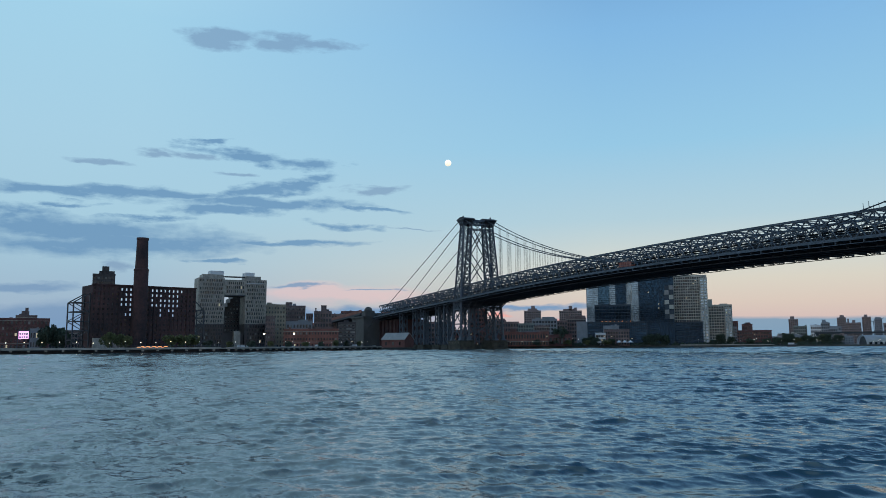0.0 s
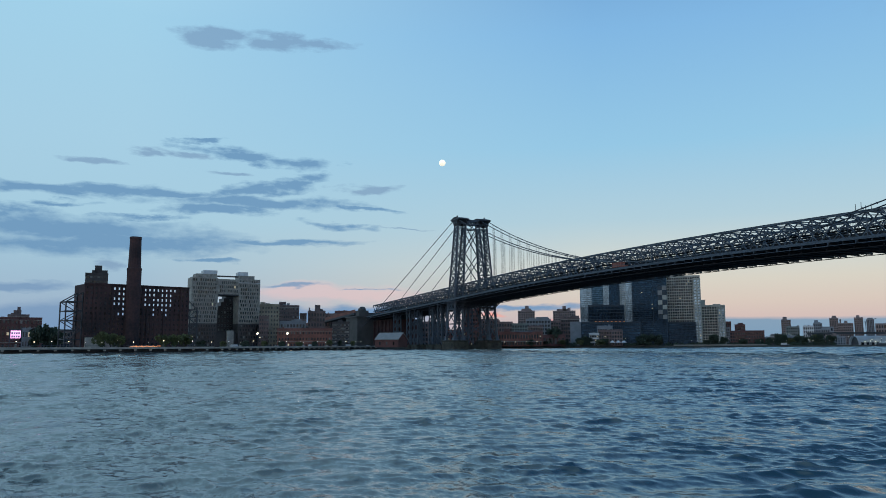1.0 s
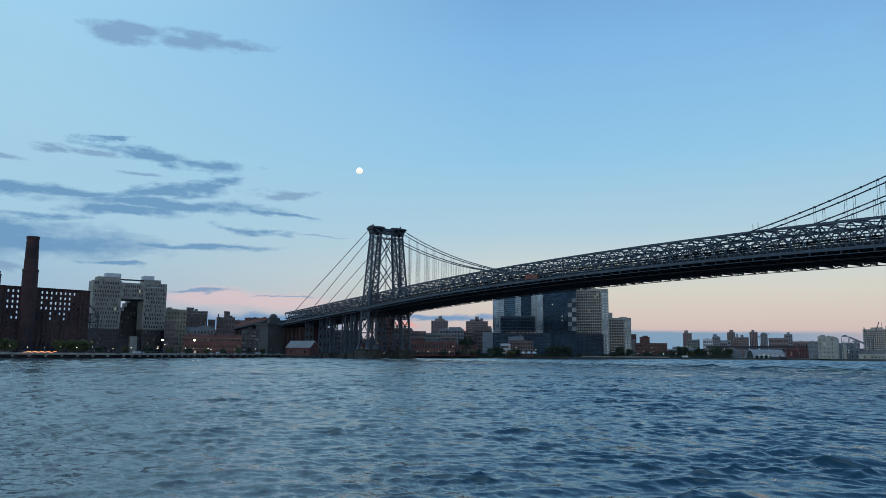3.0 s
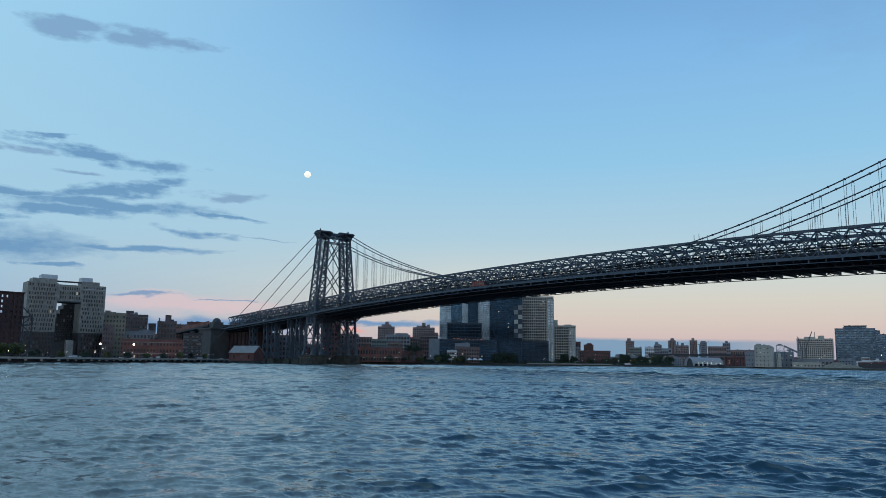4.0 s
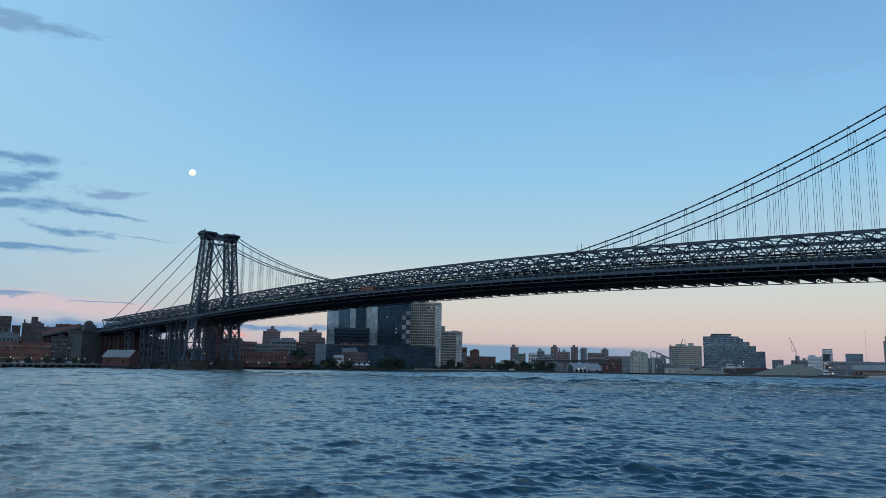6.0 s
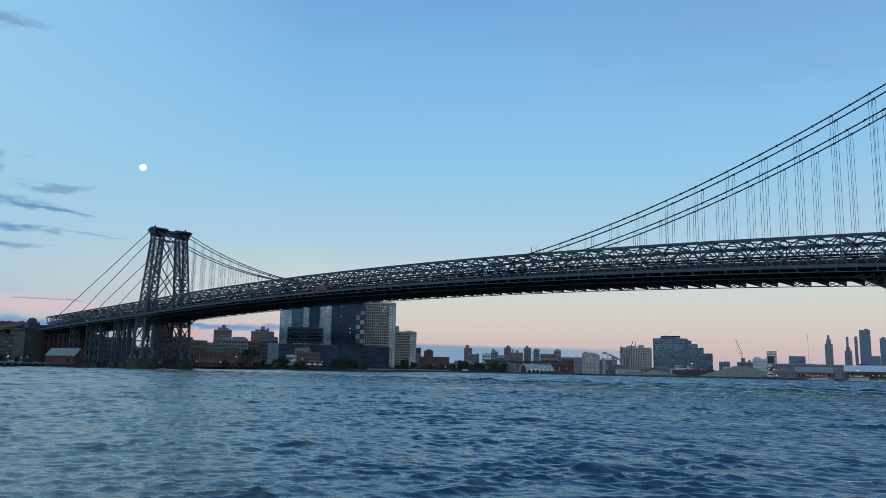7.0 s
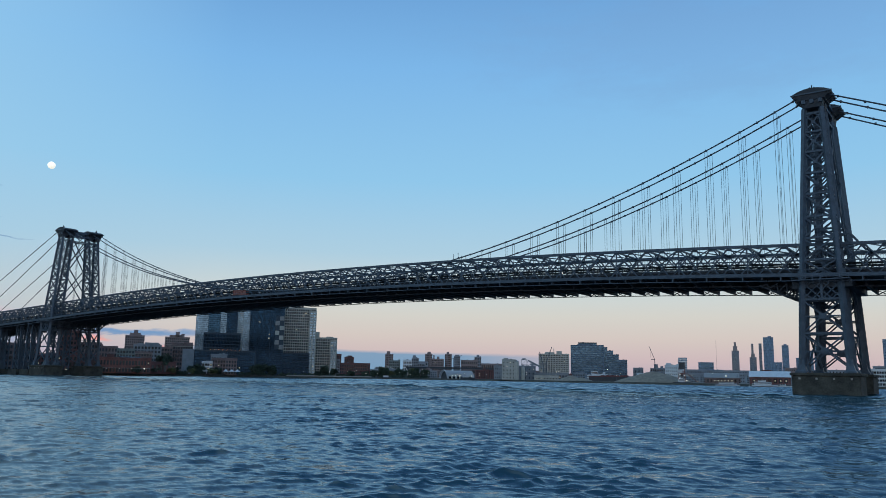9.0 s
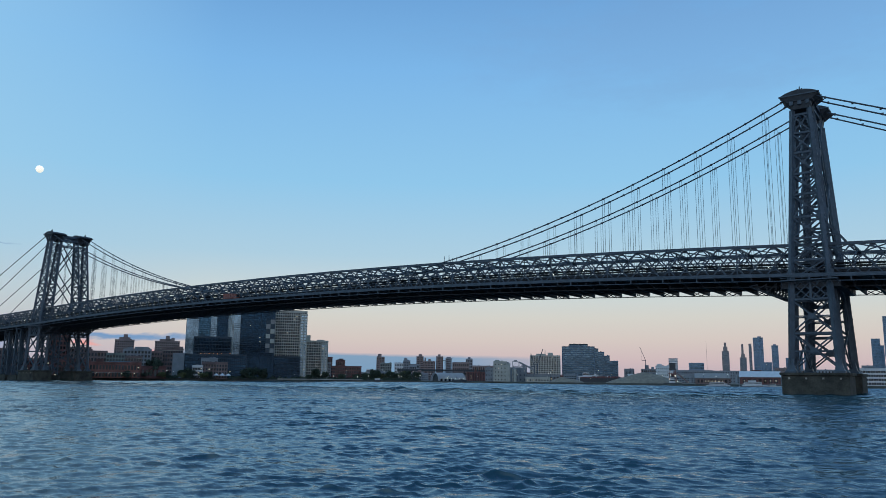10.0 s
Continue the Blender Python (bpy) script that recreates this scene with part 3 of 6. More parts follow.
        # rounded portal under the cap on the faces along the bridge
        for face in (0, 1):
            y = s * (leg_y(95) - 0.8 - face * (LEG_T - 1.6))
            pts = [(2.2 * math.cos(math.pi * k / 8), y, 91.5 + 3.6 * math.sin(math.pi * k / 8)) for k in range(9)]
            bm = bmesh.new()
            tube_in(bm, pts, 0.35)
            part("arch_head", bm, STEEL, tower)
        # saddle caps, one for each cable
        for cy in (12.3, 7.2):
            bm = bmesh.new()
            rows = ((0.0, 3.0, 1.6), (1.4, 3.2, 1.7), (2.6, 3.5, 1.8), (2.8, 4.1, 2.1), (3.1, 4.2, 2.1), (4.5, 6.2, 2.35), (5.1, 6.3, 2.4))
            rings = []
            for dz, hx, hy in rows:
                rings.append([bm.verts.new((x, s * cy + y, 97.0 + dz)) for x, y in ((-hx, -hy), (hx, -hy), (hx, hy), (-hx, hy))])
            for p, q in zip(rings, rings[1:]):
                for k in range(4):
                    bm.faces.new((p[k], p[(k + 1) % 4], q[(k + 1) % 4], q[k]))
            bm.faces.new(rings[0][::-1])
            # curved back over the saddle
            arc = [[bm.verts.new((x, s * cy + y, 102.1 + 1.7 * (1 - (x / 6.3) ** 2))) for x in (-6.3, -4.2, -2.1, 0, 2.1, 4.2, 6.3)] for y in (-2.4, 2.4)]
            for k in range(6):
                bm.faces.new((arc[0][k], arc[0][k + 1], arc[1][k + 1], arc[1][k]))
            bm.faces.new(arc[0])
            bm.faces.new(arc[1][::-1])
            bmesh.ops.remove_doubles(bm, verts=bm.verts, dist=0.01)
            bmesh.ops.recalc_face_normals(bm, faces=bm.faces)
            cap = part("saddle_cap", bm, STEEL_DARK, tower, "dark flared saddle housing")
            # ledge round the flare, and the slots below the curved back
            for dy in (-2.55, 2.55):
                slab("cap_ledge", -6.5, 6.5, s * cy + dy - 0.14, s * cy + dy + 0.14, 101.7, 102.1, STEEL, cap)
            for k in range(3):
                slab("cap_bracket", -3.2 + 2.6 * k, -2.0 + 2.6 * k, s * cy - 2.2, s * cy + 2.2, 98.5, 99.8, STEEL, cap)
    # finials on the outer caps
    for s in (-1, 1):
        for x, h in ((-0.7, 0.9), (0.0, 1.6), (0.7, 0.9)):
            bar("finial", (x, s * 12.3, 103.6), (x, s * 12.3, 103.9 + h), 0.32, 0.32, STEEL_DARK, tower)
    # bracing between the two legs
    for x in (-2.8, 2.8):
        for z, w in ((101.2, 1.5), (98.6, 0.8), (94.5, 0.7)):
            bar("portal_strut", (x, -6.2, z), (x, 6.2, z), w, w, STEEL, tower)
        for k in range(4):
            y0, y1 = -5.2 + 2.6 * k, -2.6 + 2.6 * k
            bar("portal_lattice", (x, y0, 98.6), (x, y1, 101.2), 0.4, 0.4, STEEL, tower)
            bar("portal_lattice", (x, y1, 98.6), (x, y0, 101.2), 0.4, 0.4, STEEL, tower)
        for a, b in ((52, 74), (74, 95)):
            ia, ib = leg_y(a) - LEG_T, leg_y(b) - LEG_T
            xx = leg_x((a + b) / 2) - 0.8
            sx = 1 if x > 0 else -1
            bar("cross_brace", (sx * xx, -ia, a), (sx * xx, ib, b), 0.6, 0.6, STEEL, tower)
            bar("cross_brace", (sx * xx, ia, a), (sx * xx, -ib, b), 0.6, 0.6, STEEL, tower)
        xx = (leg_x(20) - 0.8) * (1 if x > 0 else -1)
        # curved portal under the deck
        pts = []
        for k in range(9):
            a = math.pi * k / 8
            pts.append((xx, -10.0 * math.cos(a), 22 + 13.5 * math.sin(a)))
        bm = bmesh.new()
        tube_in(bm, pts, 0.6)
        part("arch_brace", bm, STEEL, tower)
        for k in range(1, 8):
            bar("arch_post", pts[k], (xx, pts[k][1], 37), 0.4, 0.4, STEEL, tower)
        for a, b in ((9, 22),):
            bar("cross_brace", (xx, -10.4, a), (xx, 10.0, b), 0.5, 0.5, STEEL, tower)
            bar("cross_brace", (xx, 10.4, a), (xx, -10.0, b), 0.5, 0.5, STEEL, tower)
    # maintenance platform round the legs at deck level
    for s in (-1, 1):
        y0, y1 = sorted((s * 20.0, s * 9.5))
        slab("platform", -8.6, 8.6, y0, y1, 36.9, 37.25, STEEL, tower)
        for z in (37.8, 38.4):
            bar("platform_rail", (-8.6, s * 20.0, z), (8.6, s * 20.0, z), 0.1, 0.1, STEEL, tower)
        for k in range(9):
            bar("rail_post", (-8.4 + 2.1 * k, s * 20.0, 37.2), (-8.4 + 2.1 * k, s * 20.0, 38.4), 0.12, 0.12, STEEL, tower)
            bar("platform_bracket", (-8.4 + 2.1 * k, s * 20.0, 36.9), (-8.4 + 2.1 * k, s * 18.6, 35.6), 0.2, 0.2, STEEL, tower)
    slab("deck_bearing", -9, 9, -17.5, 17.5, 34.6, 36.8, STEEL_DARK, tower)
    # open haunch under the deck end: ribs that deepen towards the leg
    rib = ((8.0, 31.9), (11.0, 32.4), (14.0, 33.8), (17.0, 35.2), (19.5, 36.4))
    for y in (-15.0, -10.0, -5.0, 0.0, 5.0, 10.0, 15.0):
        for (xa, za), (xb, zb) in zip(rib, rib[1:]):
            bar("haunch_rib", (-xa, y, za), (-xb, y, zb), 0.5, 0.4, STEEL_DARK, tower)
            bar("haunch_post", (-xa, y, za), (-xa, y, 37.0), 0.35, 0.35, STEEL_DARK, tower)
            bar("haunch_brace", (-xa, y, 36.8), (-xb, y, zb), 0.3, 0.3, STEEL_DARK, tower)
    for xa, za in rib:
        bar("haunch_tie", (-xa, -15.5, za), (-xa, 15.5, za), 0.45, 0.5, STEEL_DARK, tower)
    # knee braces from the legs to the truss
    for s in (-1, 1):
        bar("knee_brace", (4.8, s * 11.0, 57.5), (10.5, s * 11.0, 50.2), 0.9, 0.7, STEEL, tower)
        bar("knee_brace", (5.2, s * 11.0, 53.0), (8.6, s * 11.0, 52.6), 0.5, 0.5, STEEL, tower)
    return tower


near_tower = bridge_tower()
far_tower = copy_thing(near_tower, pose(-SPAN, 0, 0, 0, 0, 180))

# main cables with their suspender ropes
for cy in CABLE_Y:
    cable = thing("main_cable", "grey wrapped steel suspension cable with hanging suspender ropes", "bridge cable", group="main cables")
    xs = [SIDE] + [SIDE * (1 - k / 6) for k in range(1, 6)] + [-SPAN * k / 60 for k in range(61)] + [-SPAN - SIDE * k / 6 for k in range(1, 7)]
    bm = bmesh.new()
    tube_in(bm, [(x, cy * (1 + (-0.36 if abs(cy) < 10 else 0.69) * max(0.0, x, -SPAN - x) / SIDE), cable_z(x)) for x in xs], 0.27)
    part("cable", bm, CABLE, cable, smooth=True)
    for k in range(1, 80):
        x = -PANEL * k
        top, foot = cable_z(x), chord_top(x)
        if top > foot + 0.8:
            slab("cable_band", x - 0.25, x + 0.25, cy - 0.33, cy + 0.33, top - 0.33, top + 0.38, CABLE, cable)
            if k % 2 == 0:
                for dx in (-0.45, 0.45):
                    bar("suspender", (x + dx, cy, top), (x + dx, cy, foot - 0.3), 0.1, 0.1, CABLE, cable)
    for x in (8, 16, 24, 32, 40):
        slab("cable_band", x - 0.3, x + 0.3, cy - 0.35, cy + 0.35, cable_z(x) - 0.35, cable_z(x) + 0.4, CABLE, cable)
    for x in (-148.0, -342.0):
        for dx in (-1.2, 1.2):
            bar("inspection_post", (x + dx, cy, cable_z(x + dx)), (x + dx, cy, cable_z(x + dx) + 2.6), 0.16, 0.16, CABLE, cable)

# stiffening span
span = thing("bridge_span", "long grey steel truss span carrying roadways and rails", "bridge span")


def run_of(name, x0, x1, step, y, lift, w, d, mat, parent):
    """A long member that follows the camber, as straight lengths."""
    n = max(1, round((x1 - x0) / step))
    for k in range(n):
        a, b = x0 + (x1 - x0) * k / n, x0 + (x1 - x0) * (k + 1) / n
        bar(name, (a, y, chord_top(a) + lift), (b, y, chord_top(b) + lift), w, d, mat, parent)


ENDS = (-SPAN - SIDE, SIDE)
for y in (-TRUSS_Y, TRUSS_Y):
    for x0, x1 in ((ENDS[0], -SPAN), (-SPAN, 0), (0, ENDS[1])):
        run_of("top_chord", x0, x1, 30.5, y, 0, 0.9, 1.0, STEEL, span)
        run_of("bottom_chord", x0, x1, 30.5, y, -DEPTH, 0.9, 1.0, STEEL, span)
        run_of("middle_chord", x0, x1, 30.5, y, -DEPTH * 0.5, 0.35, 0.4, STEEL, span)
for y in (-18.0, 18.0):
    for x0, x1 in ((ENDS[0], -SPAN), (-SPAN, 0), (0, ENDS[1])):
        run_of("edge_girder", x0, x1, 30.5, y, -DEPTH - 0.3, 0.5, 1.2, STEEL, span)
        run_of("road_rail", x0, x1, 30.5, y, -DEPTH + 1.5, 0.12, 0.12, STEEL, span)
# the deck and its stringers use the darkened steel, shade in its colour
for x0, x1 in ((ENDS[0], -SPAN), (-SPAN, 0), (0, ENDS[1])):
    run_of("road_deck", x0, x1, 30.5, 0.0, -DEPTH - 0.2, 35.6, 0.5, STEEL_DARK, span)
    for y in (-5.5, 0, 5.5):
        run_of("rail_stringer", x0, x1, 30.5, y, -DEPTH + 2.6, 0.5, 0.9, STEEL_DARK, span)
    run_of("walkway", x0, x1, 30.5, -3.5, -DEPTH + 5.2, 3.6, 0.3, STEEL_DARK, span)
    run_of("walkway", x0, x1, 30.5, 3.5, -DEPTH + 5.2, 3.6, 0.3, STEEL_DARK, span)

first, last = round(ENDS[0] / PANEL), round(ENDS[1] / PANEL)
rest = bmesh.new()


def web(name, p, q, w, d, single):
    """A web member: a part of its own where the river camera passes it near, joined with the rest elsewhere."""
    if single:
        bar(name, p, q, w, d, STEEL, span)
    else:
        bar_in(rest, p, q, w, d)


for k in range(first, last):
    x = k * PANEL
    for y in (-TRUSS_Y, TRUSS_Y):
        near = y < 0 and -340 < x < 40
        for s in (-1, 1):
            xb = x + s * 1.5 * PANEL
            if ENDS[0] <= xb <= ENDS[1]:
                web("diagonal", (x, y, chord_top(x)), (xb, y, chord_top(xb) - DEPTH), 0.42, 0.42, near)
        web("gusset", (x - 0.7, y, chord_top(x) - 0.8), (x + 0.7, y, chord_top(x) - 0.8), 0.3, 0.9, False)
        if k % 4 == 0:
            web("upright", (x, y, chord_top(x)), (x, y, chord_top(x) - DEPTH), 0.4, 0.4, near)
    foot = chord_top(x) - DEPTH
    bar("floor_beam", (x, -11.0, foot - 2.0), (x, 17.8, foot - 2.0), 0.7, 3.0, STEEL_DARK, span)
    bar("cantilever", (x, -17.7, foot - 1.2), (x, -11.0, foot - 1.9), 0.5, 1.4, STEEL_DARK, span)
    if k % 2 == 0:
        bar("bracket", (x, -18.4, foot - 1.0), (x, -18.4, foot - 2.3), 0.3, 0.3, STEEL, span)
        bar("top_strut", (x, -TRUSS_Y, chord_top(x)), (x, TRUSS_Y, chord_top(x)), 0.5, 0.6, STEEL, span)
        for y0, y1 in ((-TRUSS_Y, TRUSS_Y), (TRUSS_Y, -TRUSS_Y)):
            bar_in(rest, (x, y0, chord_top(x)), (x + 2 * PANEL, y1, chord_top(x + 2 * PANEL)), 0.35, 0.35)
            # sway frame inside the truss over the tracks
            bar_in(rest, (x, y0, foot + 5.4), (x, y1 * 0.2, chord_top(x) - 0.4), 0.35, 0.35)
        bar_in(rest, (x, -TRUSS_Y, foot + 5.4), (x, TRUSS_Y, foot + 5.4), 0.4, 0.5)
        for y in (-5.5, 5.5):
            bar_in(rest, (x, y, foot), (x, y, foot + 5.4), 0.35, 0.35)
rest_part = part("truss_lattice", rest, STEEL, span, "close lattice members inside and behind the truss")
rest_part["kind"] = "stuff"
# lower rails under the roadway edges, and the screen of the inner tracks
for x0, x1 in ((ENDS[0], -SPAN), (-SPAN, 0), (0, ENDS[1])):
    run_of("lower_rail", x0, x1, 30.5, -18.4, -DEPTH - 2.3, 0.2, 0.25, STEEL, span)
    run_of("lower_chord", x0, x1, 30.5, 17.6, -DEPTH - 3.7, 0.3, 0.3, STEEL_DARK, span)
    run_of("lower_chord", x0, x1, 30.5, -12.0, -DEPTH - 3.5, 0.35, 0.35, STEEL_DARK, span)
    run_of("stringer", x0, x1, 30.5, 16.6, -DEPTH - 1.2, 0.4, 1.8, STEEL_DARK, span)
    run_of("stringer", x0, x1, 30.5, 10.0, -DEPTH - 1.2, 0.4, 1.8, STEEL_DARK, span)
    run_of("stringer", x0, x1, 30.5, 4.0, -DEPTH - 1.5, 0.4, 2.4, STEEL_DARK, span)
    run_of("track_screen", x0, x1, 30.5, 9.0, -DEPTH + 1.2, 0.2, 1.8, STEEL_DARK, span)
# light lattice between every second pair of floor beam ends
for k in range(first, last, 2):
    x = k * PANEL
    za, zb = chord_top(x) - DEPTH, chord_top(x + PANEL) - DEPTH
    for p, q in (((0.0, -3.6), (0.5, -2.0)), ((0.5, -2.0), (1.0, -3.6)), ((0.0, -2.0), (0.5, -3.6)), ((0.5, -3.6), (1.0, -2.0))):
        bar("end_lattice", (x + p[0] * PANEL, 17.6, za + (zb - za) * p[0] + p[1]), (x + q[0] * PANEL, 17.6, za + (zb - za) * q[0] + q[1]), 0.28, 0.28, STEEL_DARK, span)

# fences of the two footwalks and the screens beside the tracks, too many bars to count
fence = []
x = ENDS[0] + 1.0
while x < ENDS[1] - 1.0:
    foot = chord_top(x) - DEPTH
    for y in (-5.4, 5.4):
        fence.append((x - 0.035, x + 0.035, y - 0.05, y + 0.05, foot + 5.2, foot + 7.7))
    for y in (-8.6, 8.6):
        fence.append((x + 0.19, x + 0.27, y - 0.05, y + 0.05, foot + 0.2, foot + 3.4))
    x += 0.7
points, sides = [], []
for x0, x1, y0, y1, z0, z1 in fence:
    n = len(points)
    points += [(x0, y0, z0), (x1, y0, z0), (x1, y1, z0), (x0, y1, z0), (x0, y0, z1), (x1, y0, z1), (x1, y1, z1), (x0, y1, z1)]
    sides += [(n, n + 1, n + 5, n + 4), (n + 1, n + 2, n + 6, n + 5), (n + 2, n + 3, n + 7, n + 6), (n + 3, n, n + 4, n + 7), (n + 4, n + 5, n + 6, n + 7)]
me = bpy.data.meshes.new("footwalk_fence")
me.from_pydata(points, [], sides)
me.materials.append(STEEL_DARK)
fences = new("footwalk_fence", me)
fences.parent = span
tagged(fences, "close dark fence bars of footwalks and tracks")
fences["kind"] = "stuff"
for x0, x1 in ((ENDS[0], -SPAN), (-SPAN, 0), (0, ENDS[1])):
    for y in (-5.4, 5.4):
        run_of("fence_rail", x0, x1, 30.5, y, -DEPTH + 7.7, 0.2, 0.25, STEEL, span)

# ---- buildings across the river ----
WINDOWS = {}
rng = random.Random(7)


def window_mesh(glass, frame_mat):
    """A shared 1 x 1 m window: a frame proud of the wall, and a pane set back in it. It faces -y."""
    key = (glass.name, frame_mat.name)
    if key not in WINDOWS:
        bm = bmesh.new()
        for x0, x1, z0, z1 in ((-0.5, -0.4, 0, 1), (0.4, 0.5, 0, 1), (-0.4, 0.4, 0, 0.08), (-0.4, 0.4, 0.92, 1)):
            box_in(bm, x0, x1, -0.14, 0.0, z0, z1)
        n = len(bm.faces)
        bm.faces.ensure_lookup_table()
        vs = [bm.verts.new(p) for p in ((-0.4, -0.05, 0.08), (0.4, -0.05, 0.08), (0.4, -0.05, 0.92), (-0.4, -0.05, 0.92))]
        bm.faces.new(vs).material_index = 1
        me = bpy.data.meshes.new("window")
        bm.to_mesh(me)
        bm.free()
        me.materials.append(frame_mat)
        me.materials.append(glass)
        WINDOWS[key] = me
    return WINDOWS[key]


def windows_on(parent, w, z0, z1, floors, cols, fx, fz, place, glass, frame_mat, lit=0.03, skip=None):
    """Rows of windows on a face w wide; place maps a spot on the face into the building."""
    dz, dx = (z1 - z0) / floors, w / cols
    spot = parent.matrix_basis.translation
    if math.hypot(spot.x - CAM_X, spot.y - CAM_Y) > (800 if floors > 12 else 700):
        # too far off, or too low behind the bank, to pick single windows apart: one part with all of a face's panes, each its own shallow box
        bm, glow_bm = bmesh.new(), bmesh.new()
        for i in range(floors):
            for j in range(cols):
                if rng.random() < lit * 0.7:
                    cx, cz = -w / 2 + (j + 0.5) * dx, z0 + (i + 0.5) * dz
                    box_in(glow_bm, cx - 0.5, cx + 0.5, -0.2, -0.13, cz - 0.4, cz + 0.5)
                cx, cz = -w / 2 + (j + 0.5) * dx, z0 + (i + 0.5) * dz
                v = [bm.verts.new((cx + a * dx * fx / 2, y, cz + c * dz * fz / 2)) for y in (-0.12, 0.0) for a, c in ((-1, -1), (1, -1), (1, 1), (-1, 1))]
                bm.faces.new(v[:4])
                for k in range(4):
                    bm.faces.new((v[k], v[k + 4], v[(k + 1) % 4 + 4], v[(k + 1) % 4]))
        ob = part("window_grid", bm, glass, parent)
        ob.matrix_basis = place
        ob["kind"] = "stuff"
        if len(glow_bm.faces):
            ob = part("lit_window", glow_bm, LIT_WINDOW, parent, "few warm lit windows")
            ob.matrix_basis = place
            ob["kind"] = "stuff"
        else:
            glow_bm.free()
        return
    for i in range(floors):
        for j in range(cols):
            if skip and skip(i, j):
                continue
            g = LIT_WINDOW if rng.random() < lit else CURTAIN if glass == GLASS and rng.random() < 0.16 else glass
            ob = new("window", window_mesh(g, frame_mat))
            ob.parent = parent
            ob.matrix_basis = place @ Matrix.Translation((-w / 2 + (j + 0.5) * dx, 0, z0 + i * dz + dz * (1 - fz) / 2)) @ Matrix.Diagonal((dx * fx, 1, dz * fz, 1))


def building(name, label, category, x, y, w, d, h, rot, wall, floors, cols, side_cols=0, glass=None, frame_mat=None, fx=0.6, fz=0.6,
             lit=0.012, base=0.0, roof_boxes=(), skip=None, group="", z=2.0, both=False):
    """A block with its front middle at (x, y), w wide, d deep and h above the water, and real windows on the sides that show."""
    glass, frame_mat = glass or GLASS, frame_mat or wall
    b = thing(name, label, category, x, y, z, rot, group)
    top = h - z
    bm = bmesh.new()
    box_in(bm, -w / 2, w / 2, 0, d, 0, top)
    part("wall", bm, wall, b)
    bm = bmesh.new()
    for x0, x1, y0, y1 in ((-w / 2 - 0.15, w / 2 + 0.15, -0.15, 0.35), (-w / 2 - 0.15, w / 2 + 0.15, d - 0.35, d + 0.15), (-w / 2 - 0.15, -w / 2 + 0.35, 0.35, d - 0.35), (w / 2 - 0.35, w / 2 + 0.15, 0.35, d - 0.35)):
        box_in(bm, x0, x1, y0, y1, top - 0.3, top + 0.9)
    part("parapet", bm, wall, b)
    slab("roof", -w / 2 + 0.36, w / 2 - 0.36, 0.36, d - 0.36, top, top + 0.2, ROOF, b)
    if floors > 2 and "brick" in wall.name and math.hypot(x - CAM_X, y - CAM_Y) < 1000:
        bm = bmesh.new()
        for z0, z1, out in ((0.0, 1.1, 0.16), ((top - 0.6) / floors - 0.15, (top - 0.6) / floors + 0.2, 0.22), (top - 1.5, top - 1.1, 0.28)):
            box_in(bm, -w / 2 - out, w / 2 + out, -out, -0.002, z0, z1)
        part("string_course", bm, CONCRETE if rng.random() < 0.4 else wall, b)
    if floors:
        windows_on(b, w * 0.96, base, top - 0.6, floors, cols, fx, fz, pose(0, -0.004, 0), glass, frame_mat, lit, skip)
        if side_cols:
            windows_on(b, d * 0.96, base, top - 0.6, floors, side_cols, fx, fz, pose(-w / 2 - 0.004, d / 2, 0, 0, 0, -90), glass, frame_mat, lit)
            if both:
                windows_on(b, d * 0.96, base, top - 0.6, floors, side_cols, fx, fz, pose(w / 2 + 0.004, d / 2, 0, 0, 0, 90), glass, frame_mat, lit)
    if floors and w > 9 and h < 80:
        # vents, plant and stair heads on the roof
        for _ in range(rng.randrange(1, 4)):
            bx, by, s = rng.uniform(-w * 0.42, w * 0.42), rng.uniform(0.8, d * 0.5), rng.uniform(0.5, 1.4)
            slab("roof_unit", bx - s, bx + s, by, by + 1.8 * s, top + 0.2, top + 0.9 + rng.uniform(0.4, 1.8), rng.choice((GREYWALL, ROOF, wall)), b)
    for bx, by, bw, bd, bh in roof_boxes:
        slab("bulkhead", bx - bw / 2, bx + bw / 2, by, by + bd, top + 0.2, top + bh, wall, b)
    return b


